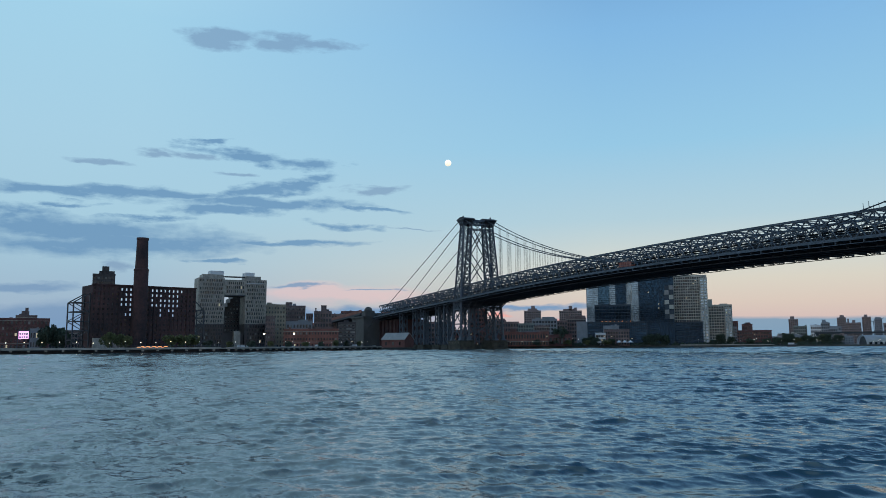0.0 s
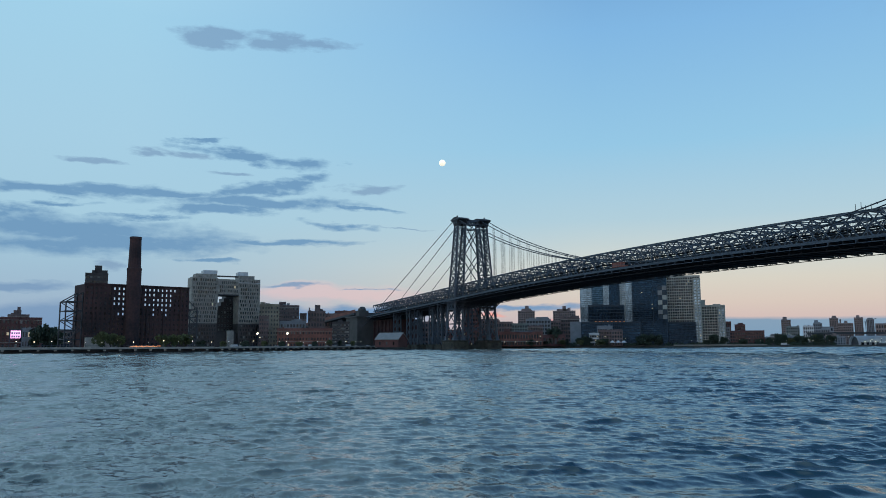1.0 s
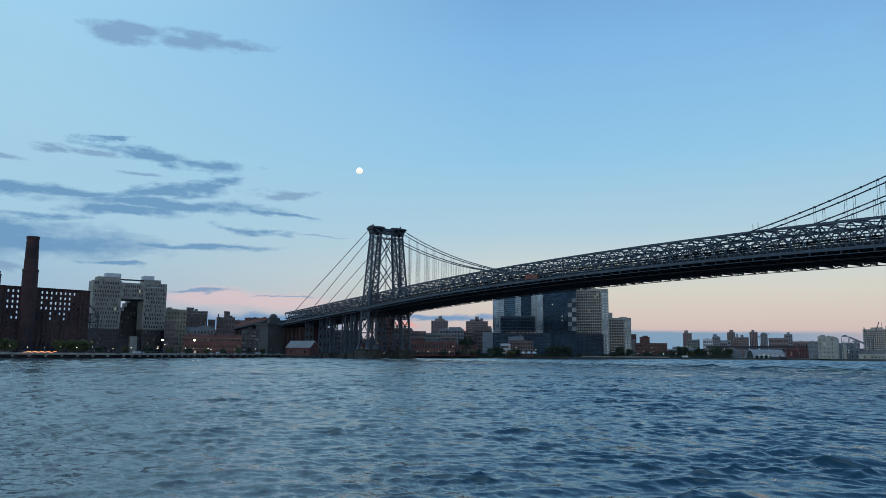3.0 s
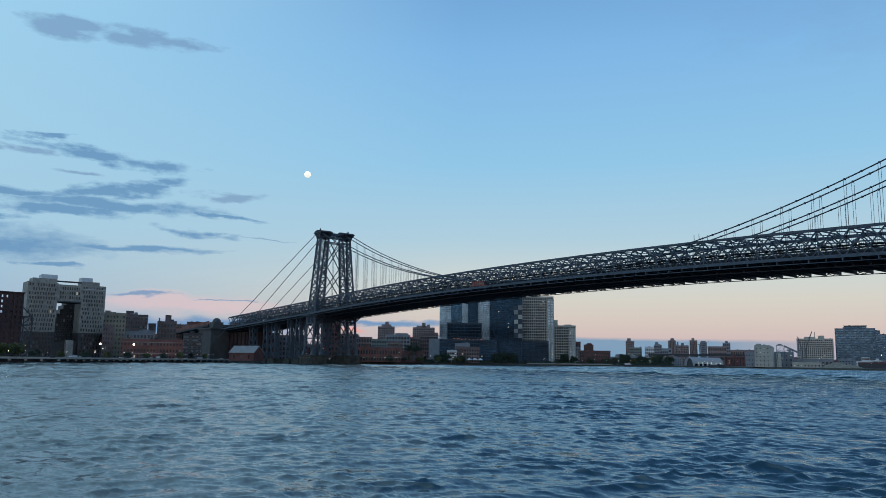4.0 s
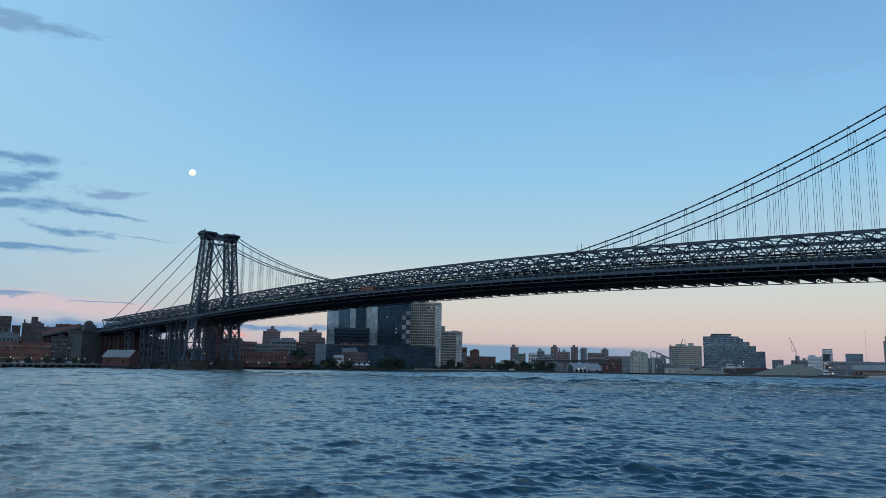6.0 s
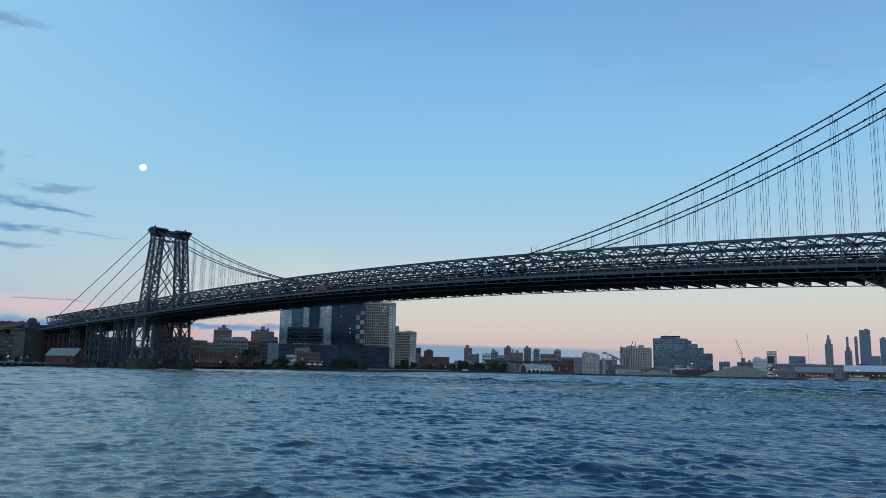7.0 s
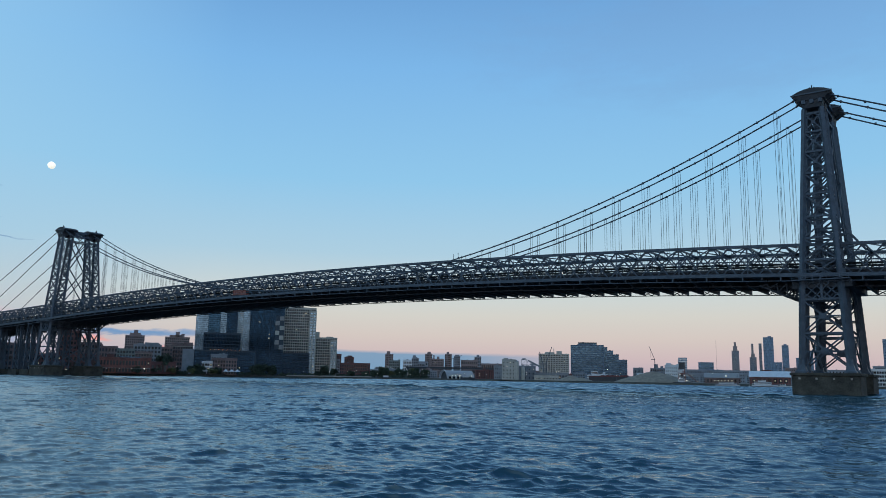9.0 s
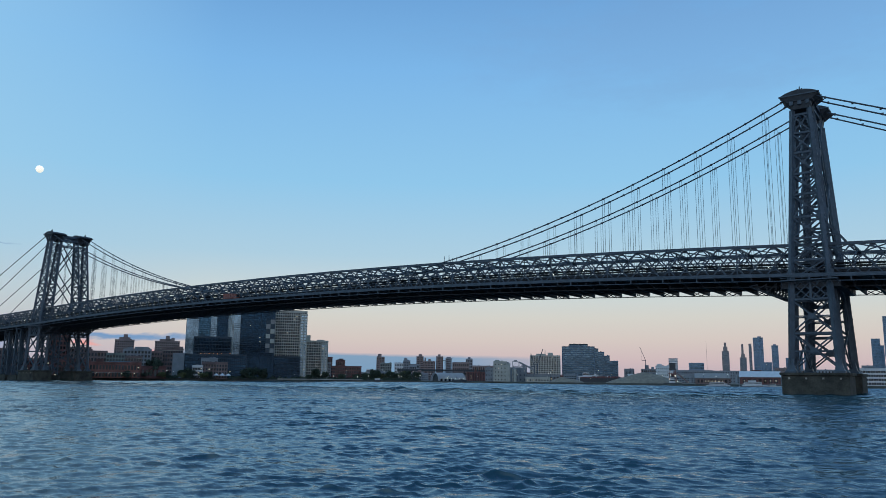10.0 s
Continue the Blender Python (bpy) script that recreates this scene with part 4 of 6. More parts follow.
def gable_shed(name, label, x, y, w, d, eave, ridge, rot, wall, roof, z=2.0, doors=3):
    b = thing(name, label, "shed", x, y, z, rot)
    bm = bmesh.new()
    pts = ((-w / 2, 0, 0), (-w / 2, d, 0), (-w / 2, d, eave), (-w / 2, d / 2, ridge), (-w / 2, 0, eave))
    a = [bm.verts.new(p) for p in pts]
    c = [bm.verts.new((w / 2, p[1], p[2])) for p in pts]
    bm.faces.new(a)
    bm.faces.new(c[::-1])
    for k in range(5):
        bm.faces.new((a[k], c[k], c[(k + 1) % 5], a[(k + 1) % 5]))
    bmesh.ops.recalc_face_normals(bm, faces=bm.faces)
    part("wall", bm, wall, b)
    for s in (0, 1):
        bm = bmesh.new()
        y0, y1 = (-0.5, d / 2) if s == 0 else (d + 0.5, d / 2)
        e = eave - 0.5 * (ridge - eave) / (d / 2)
        v = [bm.verts.new(p) for p in ((-w / 2 - 0.5, y0, e + 0.1), (w / 2 + 0.5, y0, e + 0.1), (w / 2 + 0.5, y1, ridge + 0.1), (-w / 2 - 0.5, y1, ridge + 0.1))]
        f = bm.faces.new(v)
        r = bmesh.ops.extrude_face_region(bm, geom=[f])
        bmesh.ops.translate(bm, verts=[g for g in r["geom"] if isinstance(g, bmesh.types.BMVert)], vec=(0, 0, 0.25))
        bmesh.ops.recalc_face_normals(bm, faces=bm.faces)
        part("roof", bm, roof, b)
    windows_on(b, w * 0.9, 0.3, eave - 0.4, 1, doors, 0.3 if doors < 5 else 0.62, 0.6, pose(0, -0.004, 0), GLASS, wall, 0.0 if doors < 5 else 0.75)
    for k in range(1, max(2, round(w / 5))):
        # standing seams on the front slope
        x0 = -w / 2 + w * k / max(2, round(w / 5))
        bar("roof_seam", (x0, -0.45, eave + 0.05 - 0.45 * (ridge - eave) / (d / 2) + 0.38), (x0, d / 2 - 0.2, ridge + 0.3), 0.12, 0.12, roof, b)
    return b


# the gutted refinery: front walls stand, sky shows through the upper windows of the roofless shell
def refinery():
    b = thing("refinery", "gutted soot-dark brick refinery with tall chimney stack", "factory", -489.6, -244.5, 2.0, 105.0)
    w, d, top, floors, cols = 66.9, 22.0, 40.2, 12, 24
    dx, dz = w / cols, 3.2
    sill = 2.0
    bm = bmesh.new()
    for j in range(cols + 1):
        half = 0.82 if j not in (0, cols) else 0.9
        cx = -w / 2 + j * dx
        box_in(bm, max(-w / 2, cx - half), min(w / 2, cx + half), 0.0, 0.9, 0, top)
    for i in range(floors + 1):
        z0, z1 = (0 if i == 0 else sill + (i - 1) * dz + 1.55), (sill + i * dz if i < floors else top)
        for j in range(cols):
            box_in(bm, -w / 2 + j * dx + 0.82, -w / 2 + (j + 1) * dx - 0.82, 0.1, 0.8, z0, z1)
    part("front_wall", bm, DARK_BRICK, b)
    slab("back_wall", -w / 2, w / 2, d - 0.9, d, 0, 20.0, DARK_BRICK, b)
    for s in (-1, 1):
        slab("end_wall", s * w / 2 - (0 if s < 0 else 0.9), s * w / 2 + (0.9 if s < 0 else 0), 0.9, d - 0.9, 0, top, DARK_BRICK, b)
    slab("cornice", -w / 2 - 0.4, w / 2 + 0.4, -0.5, 1.0, top, top + 0.7, DARK_BRICK, b)
    slab("inner_floor", -w / 2 + 1, w / 2 - 1, 1, d - 1, 0, 18.0, DARK_BRICK, b, "dark inner mass of the lower storeys")
    for j in range(2, cols, 4):
        cx = -w / 2 + j * dx
        slab("pilaster", cx - 0.55, cx + 0.55, -0.45, 0.0, 0, top, DARK_BRICK, b)
    # storeys counted from the top whose windows stand open, column by column
    gaps = {1: (0, 1, 2, 3), 3: (3,), 4: (3,), 6: (0, 2, 3), 7: (0, 1, 2, 3, 5), 8: (0, 1, 2, 3, 4, 5), 9: (0, 2, 4, 5), 13: (0, 1, 2, 3), 14: (0, 1, 3), 15: (0, 1, 2, 3, 4, 5),
            16: (0, 2, 3), 17: (0, 1, 2, 3, 4), 18: (0, 1, 2, 3, 4, 5), 19: (0, 1, 2, 3), 20: (0,)}
    for i in range(floors):
        for j in range(cols):
            if floors - 1 - i in gaps.get(j, ()):
                continue
            cx, z0 = -w / 2 + (j + 0.5) * dx, sill + i * dz
            ob = new("window_board", window_mesh(GLASS, DARK_BRICK))
            ob.parent = b
            ob.matrix_basis = Matrix.Translation((cx, 0.55, z0 + 0.01)) @ Matrix.Diagonal((1.14, 1, 1.53, 1))
    # chimney on its broad shaft
    bm = bmesh.new()
    rings = []
    cx = -4.4
    for z, r in ((0, 4.6), (50, 4.4), (50.2, 4.65), (51.4, 4.65), (51.6, 4.0), (70.2, 3.5), (70.4, 3.75), (71.8, 3.75)):
        rings.append([bm.verts.new((cx + r * math.cos(k * math.tau / 16), -1.5 + r * math.sin(k * math.tau / 16), z)) for k in range(16)])
    for p, q in zip(rings, rings[1:]):
        for k in range(16):
            bm.faces.new((p[k], p[(k + 1) % 16], q[(k + 1) % 16], q[k]))
    bm.faces.new(rings[-1])
    part("chimney", bm, DARK_BRICK, b, "tall tapering brick chimney stack")
    # bracing frames at both ends
    for s, x0, x1, hh in ((-1, -w / 2 - 10, -w / 2 - 0.5, 35), (1, w / 2 + 0.5, w / 2 + 7, 32)):
        n = 5
        for y in (2.0, 14.0):
            xo = x0 if s < 0 else x1
            xi = x1 if s < 0 else x0
            bar("frame_post", (xo, y, 0), (xo, y, hh - 6), 0.7, 0.7, HULL_DARK, b)
            bar("frame_post", (xi, y, 0), (xi, y, hh), 0.7, 0.7, HULL_DARK, b)
            bar("frame_brace", (xo, y, hh - 6), (xi, y, hh), 0.6, 0.6, HULL_DARK, b)
            for k in range(n):
                z0, z1 = (hh - 6) * k / n, (hh - 6) * (k + 1) / n
                bar("frame_beam", (xo, y, z1), (xi, y, z1), 0.6, 0.6, HULL_DARK, b)
                bar("frame_brace", (xo, y, z0) if k % 2 else (xi, y, z0), (xi, y, z1) if k % 2 else (xo, y, z1), 0.45, 0.45, HULL_DARK, b)
        for k in range(n):
            z1 = (hh - 6) * (k + 1) / n
            bar("frame_beam", (xo, 2.0, z1), (xo, 14.0, z1), 0.5, 0.5, HULL_DARK, b)
    # low pale annex walls at the foot
    annex = slab("annex", -w / 2 + 1, -w / 2 + 12, -3.0, -0.6, 0, 7.0, CONCRETE, b, "pale low annex wall")
    slab("annex", -w / 2 + 13, -w / 2 + 22, -2.6, -0.6, 0, 6.0, TAN_BRICK, b, "pale low annex wall")
    return b


refinery()

# the tower block with a great square gateway
def gateway_block():
    b = thing("apartment_block", "pale zinc and dark copper apartment block with square gateway", "apartment building", -577.0, -171.5, 2.0, 92.0)
    d = 18.0
    for name, x0, x1, z0, z1, mat in (("wing", -27.5, -7.5, 19, 55.0, PALE_PANEL), ("wing", 9.0, 26.0, 19, 54.5, PALE_PANEL), ("wing_base", -27.5, -7.5, 0, 19, DARK_PANEL),
                                      ("wing_base", 9.0, 26.0, 0, 19, DARK_PANEL), ("crossing", -7.5, 9.0, 42, 54, PALE_PANEL)):
        slab(name, x0, x1, 0, d, z0, z1, mat, b)
    slab("setback", -24, -8, 3, d - 2, 55.0, 58.0, PALE_PANEL, b)
    slab("setback", 9.5, 22, 3, d - 2, 54.5, 57.5, PALE_PANEL, b)
    slab("plant_box", -18, -7.5, 4, 14, 58.0, 61.0, WHITE, b)
    slab("plant_box", 9.5, 17, 4, 14, 57.5, 60.5, WHITE, b)
    slab("roof_beam", -8, 9.5, 5, 7, 56.2, 57.2, DARK_PANEL, b)
    slab("crossing_soffit", -7.5, 9.0, -0.2, d, 41.2, 42.0, HULL_DARK, b)
    for x0, w, z0, z1, fl, co, fr in ((-17.5, 19.4, 19.5, 54.6, 11, 10, PALE_PANEL), (17.5, 16.4, 19.5, 54.0, 11, 8, PALE_PANEL), (0.75, 16, 43, 53, 3, 9, PALE_PANEL),
                                      (-17.5, 19.4, 1, 18.5, 6, 9, DARK_PANEL), (17.5, 16.4, 1, 18.5, 6, 7, DARK_PANEL)):
        for r in range(fl):
            # the openings shift from storey to storey
            za, zb = z0 + (z1 - z0) * r / fl, z0 + (z1 - z0) * (r + 1) / fl
            windows_on(b, w - 1.6, za, zb, 1, co, rng.uniform(0.56, 0.74), 0.74, pose(x0 + rng.uniform(-0.75, 0.75), -0.004, 0), GLASS, fr, 0.012)
            slab("floor_band", x0 - w / 2, x0 + w / 2, -0.1, -0.006, za - 0.12, za + 0.12, METAL_ROOF if fr == PALE_PANEL else fr, b)
    # roof garden and odd lit storey line, its light given as white paint
    slab("terrace_edge", 9.0, 26.0, -0.15, 0.0, 51.4, 51.8, WHITE, b)
    # darker stepped block seen through the gateway, with its own rows of windows
    for k in range(6):
        slab("rear_step", -6.0 + 2.3 * k, 24, d + 6 + k * 0.8, d + 26, 0 if k == 0 else 27 + 3.4 * (k - 1), 27 + 3.4 * k, DARK_PANEL, b)
        windows_on(b, 22 - 2.3 * k, (2 if k == 0 else 27 + 3.4 * (k - 1)), 27 + 3.4 * k, 7 if k == 0 else 1, 9 - k, 0.5, 0.5, pose(9.0 + 1.15 * k, d + 5.996 + k * 0.8, 0), GLASS, GREYWALL, 0.02)
    slab("low_link", -7.5, 9.0, 3, 6, 0, 12, DARK_PANEL, b)
    slab("low_link", 0.5, 5.5, -1.5, 2.9, 0, 13.5, CONCRETE, b)
    return b


gateway_block()

def gantry(x, y, w, h, rot):
    """An open steel frame tower of the works."""
    g = thing("gantry", "open grey steel frame gantry of the works", "gantry", x, y, 2.0, rot, "gantries")
    for sx in (-1, 1):
        for sy in (0, 4):
            bar("post", (sx * w / 2, sy, 0), (sx * w / 2, sy, h - 2), 0.5, 0.5, GREYWALL, g)
    for k in range(1, 5):
        z = (h - 2) * k / 4
        for sy in (0, 4):
            bar("beam", (-w / 2, sy, z), (w / 2, sy, z), 0.4, 0.5, GREYWALL, g)
        bar("brace", (-w / 2, 0, z - (h - 2) / 4), (w / 2, 0, z), 0.25, 0.25, GREYWALL, g)
    slab("hood", -w * 0.3, w * 0.3, 0.5, 3.5, h - 2, h - 0.5, GREYWALL, g)
    return g


# north of the refinery
building("brick_building", "long low red brick building on the waterfront", "building", -654, -327, 50.1, 18, 25.8, 93, RED_BRICK, 5, 16, lit=0.05)
building("apartment_block", "stepped brick tower behind the low building", "apartment building", -714, -321, 16.4, 12, 30.3, 92, BROWN_BRICK, 9, 6, roof_boxes=((-1, 3, 6, 5, 4.5), (0, 4, 2.5, 2.5, 7.5)))
building("shop_building", "small pale shop building with awning", "building", -595, -310, 7.3, 10, 16.3, 92, GREYWALL, 2, 4, lit=0.15)
building("apartment_block", "dark slate apartment tower with balconies and stepped penthouse", "apartment building", -594, -266, 15.8, 14, 58.0, 88, DARK_PANEL, 16, 6, fx=0.8, fz=0.5, roof_boxes=((2, 4, 11, 8, 3.4), (1, 4, 5, 5, 7.0)))
building("warehouse", "low dark brick sheds behind the trees", "warehouse", -735, -290, 32.2, 12, 17.1, 90, BROWN_BRICK, 3, 12, lit=0.04)
# between the refinery and the anchorage
building("apartment_block", "yellow brick apartment block with flat roof", "apartment building", -586, -136, 16.8, 16, 36.7, 76, YELLOW_BRICK, 10, 7, roof_boxes=((-5, 4, 4, 4, 2.6),))
building("apartment_block", "dark brown brick wing with small windows", "apartment building", -565, -145, 7.4, 8, 26.1, 76, BROWN_BRICK, 7, 4)
building("apartment_block", "brown brick apartment block with roof bulkhead", "apartment building", -620, -110, 17.6, 16, 37.8, 75, BROWN_BRICK, 10, 9, roof_boxes=((-5.5, 4, 6, 5, 4),))
building("apartment_block", "narrow brown brick stub building", "apartment building", -627, -95, 6.0, 10, 31.3, 74, BROWN_BRICK, 6, 3)
building("apartment_block", "narrow brown brick block with stair tower", "apartment building", -642, -78, 15.9, 12, 34.2, 73, BROWN_BRICK, 7, 6, roof_boxes=((0.8, 3, 5, 5, 6.5), (-6.5, 3, 1.2, 1.2, 4.0)))
building("office_building", "pale low office building with wide windows", "office building", -571, -120, 20.8, 10, 22.5, 74, GREYWALL, 4, 8, fx=0.7, roof_boxes=((4, 2, 6, 5, 2.4),))
building("warehouse", "low orange brick warehouse with many windows", "warehouse", -540, -119, 42.0, 14, 15.9, 73, ORANGE_BRICK, 3, 18, fz=0.45, lit=0.02)
building("apartment_block", "modern dark block with stacked pale balconies", "apartment building", -560, -83, 14.3, 12, 22.0, 71, DARK_PANEL, 7, 4, fx=0.85, fz=0.5, frame_mat=METAL_ROOF)
building("house_row", "dark low brick houses under the approach", "house", -806, 1, 35.7, 14, 39.2, 71, BROWN_BRICK, 5, 10)
building("apartment_block", "brick tower rising behind the approach", "apartment building", -992, 75, 33.4, 14, 51.1, 70, RED_BRICK, 7, 9)
# behind the side span
building("apartment_block", "dark brick block behind the side span", "apartment building", -717, 37, 33.3, 14, 32.7, 67, BROWN_BRICK, 6, 10, lit=0.05)
building("apartment_block", "dark brick block behind the side span", "apartment building", -676, 55, 37.4, 14, 26.8, 64, BROWN_BRICK, 5, 12, lit=0.05)
building("apartment_block", "red brick block behind the far tower", "apartment building", -709, 122, 18.8, 12, 42.7, 61, RED_BRICK, 9, 6, lit=0.02)
building("warehouse", "low red brick warehouse behind the far tower", "warehouse", -621, 74, 52.6, 12, 17.2, 61, RED_BRICK, 3, 16, lit=0.06)
building("apartment_block", "brown brick block behind the far tower", "apartment building", -683, 128, 21.4, 12, 30.7, 60, BROWN_BRICK, 6, 7, lit=0.03)
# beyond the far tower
building("apartment_block", "brown brick housing block with roof tank house", "apartment building", -1048, 411, 28.2, 18, 59.0, 57, HAZED_BRICK, 15, 9, roof_boxes=((0, 3, 16, 8, 4.5), (1, 3, 6, 5, 9)))
building("apartment_block", "tan brick housing block with stepped roof", "apartment building", -1013, 463, 37.0, 18, 58.3, 54, HAZED_BRICK, 15, 12, roof_boxes=((-3, 3, 18, 8, 4), (0, 3, 6, 5, 9), (8, 3, 5, 5, 6)))
building("apartment_block", "pale stepped apartment block", "apartment building", -671, 184, 27.2, 16, 30.8, 56, GREYWALL, 7, 8, roof_boxes=((4, 2, 14, 8, 3), (-7, 2, 6, 6, 2.4)))
building("apartment_block", "grey-green apartment block with large windows", "apartment building", -632, 135, 16.2, 14, 24.5, 58, GREEN_GREY, 6, 6, fx=0.65)
building("apartment_block", "low dark brick houses in a row", "house", -674, 142, 18.3, 14, 27.5, 59, BROWN_BRICK, 5, 6, lit=0.05)
building("loft_building", "dark loft building with flat roof", "building", -721, 235, 24.6, 18, 30.9, 55, BROWN_BRICK, 7, 8, roof_boxes=((-6, 2, 8, 6, 4),))
building("loft_building", "dark loft building with flat roof", "building", -724, 265, 22.9, 18, 34.7, 54, BROWN_BRICK, 7, 8, roof_boxes=((-8, 2, 9, 6, 3), (6, 2, 10, 6, 3.5)))
building("loft_building", "brown brick loft building with flat roof", "building", -589, 126, 14.7, 14, 21.1, 57, BROWN_BRICK, 5, 6)
building("warehouse", "blank pale grey warehouse wall", "warehouse", -600, 182, 10.8, 12, 25.7, 54, GREYWALL, 0, 0)
depot = building("warehouse", "long low red brick warehouse with lit doors", "warehouse", -557, 88, 41.1, 12, 14.5, 58, ORANGE_BRICK, 2, 16, lit=0.10)
slab("canopy", -20, 20, -3.0, -0.2, 4.3, 4.65, METAL_ROOF, depot, "grey metal loading canopy")
for k in range(9):
    bar("canopy_post", (-19.5 + 4.9 * k, -2.8, 0), (-19.5 + 4.9 * k, -2.8, 4.3), 0.22, 0.22, STEEL, depot)
    if k % 2:
        slab("canopy_lamp", -19.2 + 4.9 * k, -18.7 + 4.9 * k, -3.15, -3.02, 3.9, 4.25, LAMP_GLOW, depot, "glowing canopy lamp")
slab("stair_head", -15, -9, 2, 7, 12.5, 16.0, RED_BRICK, depot)
slab("skylight", -5, 12, 3, 8, 12.7, 14.2, GLASS_SLATE, depot)
building("warehouse", "low brown brick shed row", "warehouse", -557, 121, 28.1, 10, 11.9, 56, RED_BRICK, 1, 8, lit=0.1)
# glass towers and the beige pair
# first two pairs: one tower each, lit and shaded face as glass colours
building("glass_tower", "pale lit face of the first glass residential tower", "tower block", -632, 221, 13.8, 18, 64.8, 53, SPANDREL, 30, 9, 6, GLASS_PALE, fx=0.96, fz=0.9, lit=0.0, frame_mat=GLASS_SLATE)
building("glass_tower", "dark shaded face of the first glass residential tower", "tower block", -617, 224, 11.8, 16, 68.1, 52, BLUE_PANEL, 30, 9, 6, GLASS_SLATE, fx=0.92, fz=0.85, lit=0.0)
building("glass_tower", "pale lit striped face of the second glass residential tower", "tower block", -613, 233, 7.7, 16, 67.4, 51, SPANDREL, 30, 6, 0, GLASS_PALE, fx=0.92, fz=0.85, lit=0.0)
building("glass_tower", "dark shaded face of the second glass residential tower", "tower block", -605, 237, 11.1, 16, 68.1, 51, BLUE_PANEL, 30, 9, 0, GLASS_BLUE, fx=0.92, fz=0.85, lit=0.0)
building("glass_tower", "cream-edged glass residential tower", "tower block", -604, 246, 7.6, 16, 68.9, 50, BEIGE, 30, 6, 0, GLASS_PALE, fx=0.6, fz=0.8, lit=0.0)
building("glass_tower", "pale blue glass residential tower", "tower block", -600, 253, 9.4, 16, 69.5, 50, SPANDREL, 30, 7, 0, GLASS_PALE, fx=0.92, fz=0.88, lit=0.0)
building("glass_tower", "dark blue glass residential tower", "tower block", -576, 250, 20.9, 20, 72.8, 49, BLUE_PANEL, 34, 16, 6, GLASS_BLUE, fx=0.92, fz=0.86, lit=0.01)
building("glass_tower", "blue glass tower with shifted pale panels", "tower block", -566, 264, 14.6, 20, 73.7, 48, BLUE_PANEL, 34, 11, 0, GLASS_BLUE, fx=0.92, fz=0.86, lit=0.01)
building("podium", "dark blue glass podium block", "building", -598, 220, 36.8, 10, 43.5, 51, BLUE_PANEL, 12, 24, 0, GLASS_BLUE, fx=0.9, fz=0.8, lit=0.01)
building("podium", "long dark glazed podium with a lit terrace", "building", -583, 213, 60.1, 12, 25.5, 51, BLUE_PANEL, 8, 30, 0, GLASS_BLUE, fx=0.85, fz=0.75, lit=0.02)
building("apartment_block", "tall beige apartment tower with regular dark windows", "apartment building", -568, 297, 36.3, 16, 74.4, 46, BEIGE, 24, 15, 5, lit=0.006, roof_boxes=((-4, 3, 10, 8, 4.0), (-13, 3, 6, 6, 2.0)), fx=0.72, fz=0.66)
building("corner_bay", "pale glazed corner bay of the beige tower", "tower block", -555, 305, 7.3, 8, 71.2, 45, BEIGE, 23, 2, 3, GLASS_PALE, fx=0.6, fz=0.55, lit=0.02)
building("apartment_block", "mid-height beige apartment block", "apartment building", -563, 333, 26.6, 16, 43.9, 44, BEIGE, 14, 10, 5, lit=0.006, roof_boxes=((5, 3, 8, 6, 2.0), (-9, 6, 5, 6, 7)), fx=0.72, fz=0.66)
building("corner_bay", "pale glazed corner bay of the lower beige block", "tower block", -554, 337, 6.7, 8, 41.1, 44, BEIGE, 13, 2, 3, GLASS_PALE, fx=0.6, fz=0.55, lit=0.02)
building("podium", "dark glazed podium under the beige tower", "building", -561, 287, 29.5, 8, 25.5, 46, BLUE_PANEL, 9, 22, 0, GLASS_BLUE, fx=0.88, fz=0.8, lit=0.0)
building("apartment_block", "small pale grey annex block", "apartment building", -559, 348, 7.9, 10, 20.5, 43, GREYWALL, 6, 4)
building("office_building", "low brown office building with roof deck", "office building", -555, 190, 23.5, 10, 16.9, 51, BROWN_BRICK, 4, 9, lit=0.08)
building("office_building", "pale multi-decked waterfront building", "office building", -561, 175, 9.6, 8, 13.7, 52, WHITE, 3, 4, lit=0.1, fx=0.85)
building("office_building", "pale pavilion above the podium", "office building", -576, 200, 15.5, 8, 21.2, 52, GREYWALL, 2, 6)
# towards the navy yard
building("warehouse", "low dark red brick warehouse", "warehouse", -591, 414, 37.6, 18, 17.7, 42, RED_BRICK, 4, 13, lit=0.02)
building("brick_building", "square red brick block behind the warehouse", "building", -639, 437, 6.4, 10, 29.6, 43, RED_BRICK, 4, 3)
building("brick_building", "small brick block with roof tank", "building", -697, 520, 13.2, 10, 28.2, 42, RED_BRICK, 4, 5, roof_boxes=((1, 2, 6, 5, 3),))
building("apartment_block", "brick housing tower with tank house", "apartment building", -1100, 1097, 18.6, 12, 53.2, 40, HAZED_BRICK, 12, 5, roof_boxes=((-2, 3, 8, 6, 7),))
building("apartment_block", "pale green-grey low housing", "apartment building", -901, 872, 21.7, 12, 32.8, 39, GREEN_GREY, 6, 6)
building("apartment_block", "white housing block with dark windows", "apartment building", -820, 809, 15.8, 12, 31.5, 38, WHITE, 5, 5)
building("apartment_block", "dark stepped brick housing block", "apartment building", -870, 897, 14.1, 12, 38.1, 38, HAZED_GREY, 7, 4, roof_boxes=((-2, 3, 6, 6, 6),))
building("apartment_block", "pale low housing block far off", "apartment building", -800, 824, 13.0, 12, 27.4, 37, HAZED_GREY, 4, 4)
building("apartment_block", "brick housing tower with tank house", "apartment building", -1058, 1193, 17.1, 12, 56.4, 37, HAZED_BRICK, 12, 5, roof_boxes=((1, 3, 8, 6, 6),), group="housing towers")
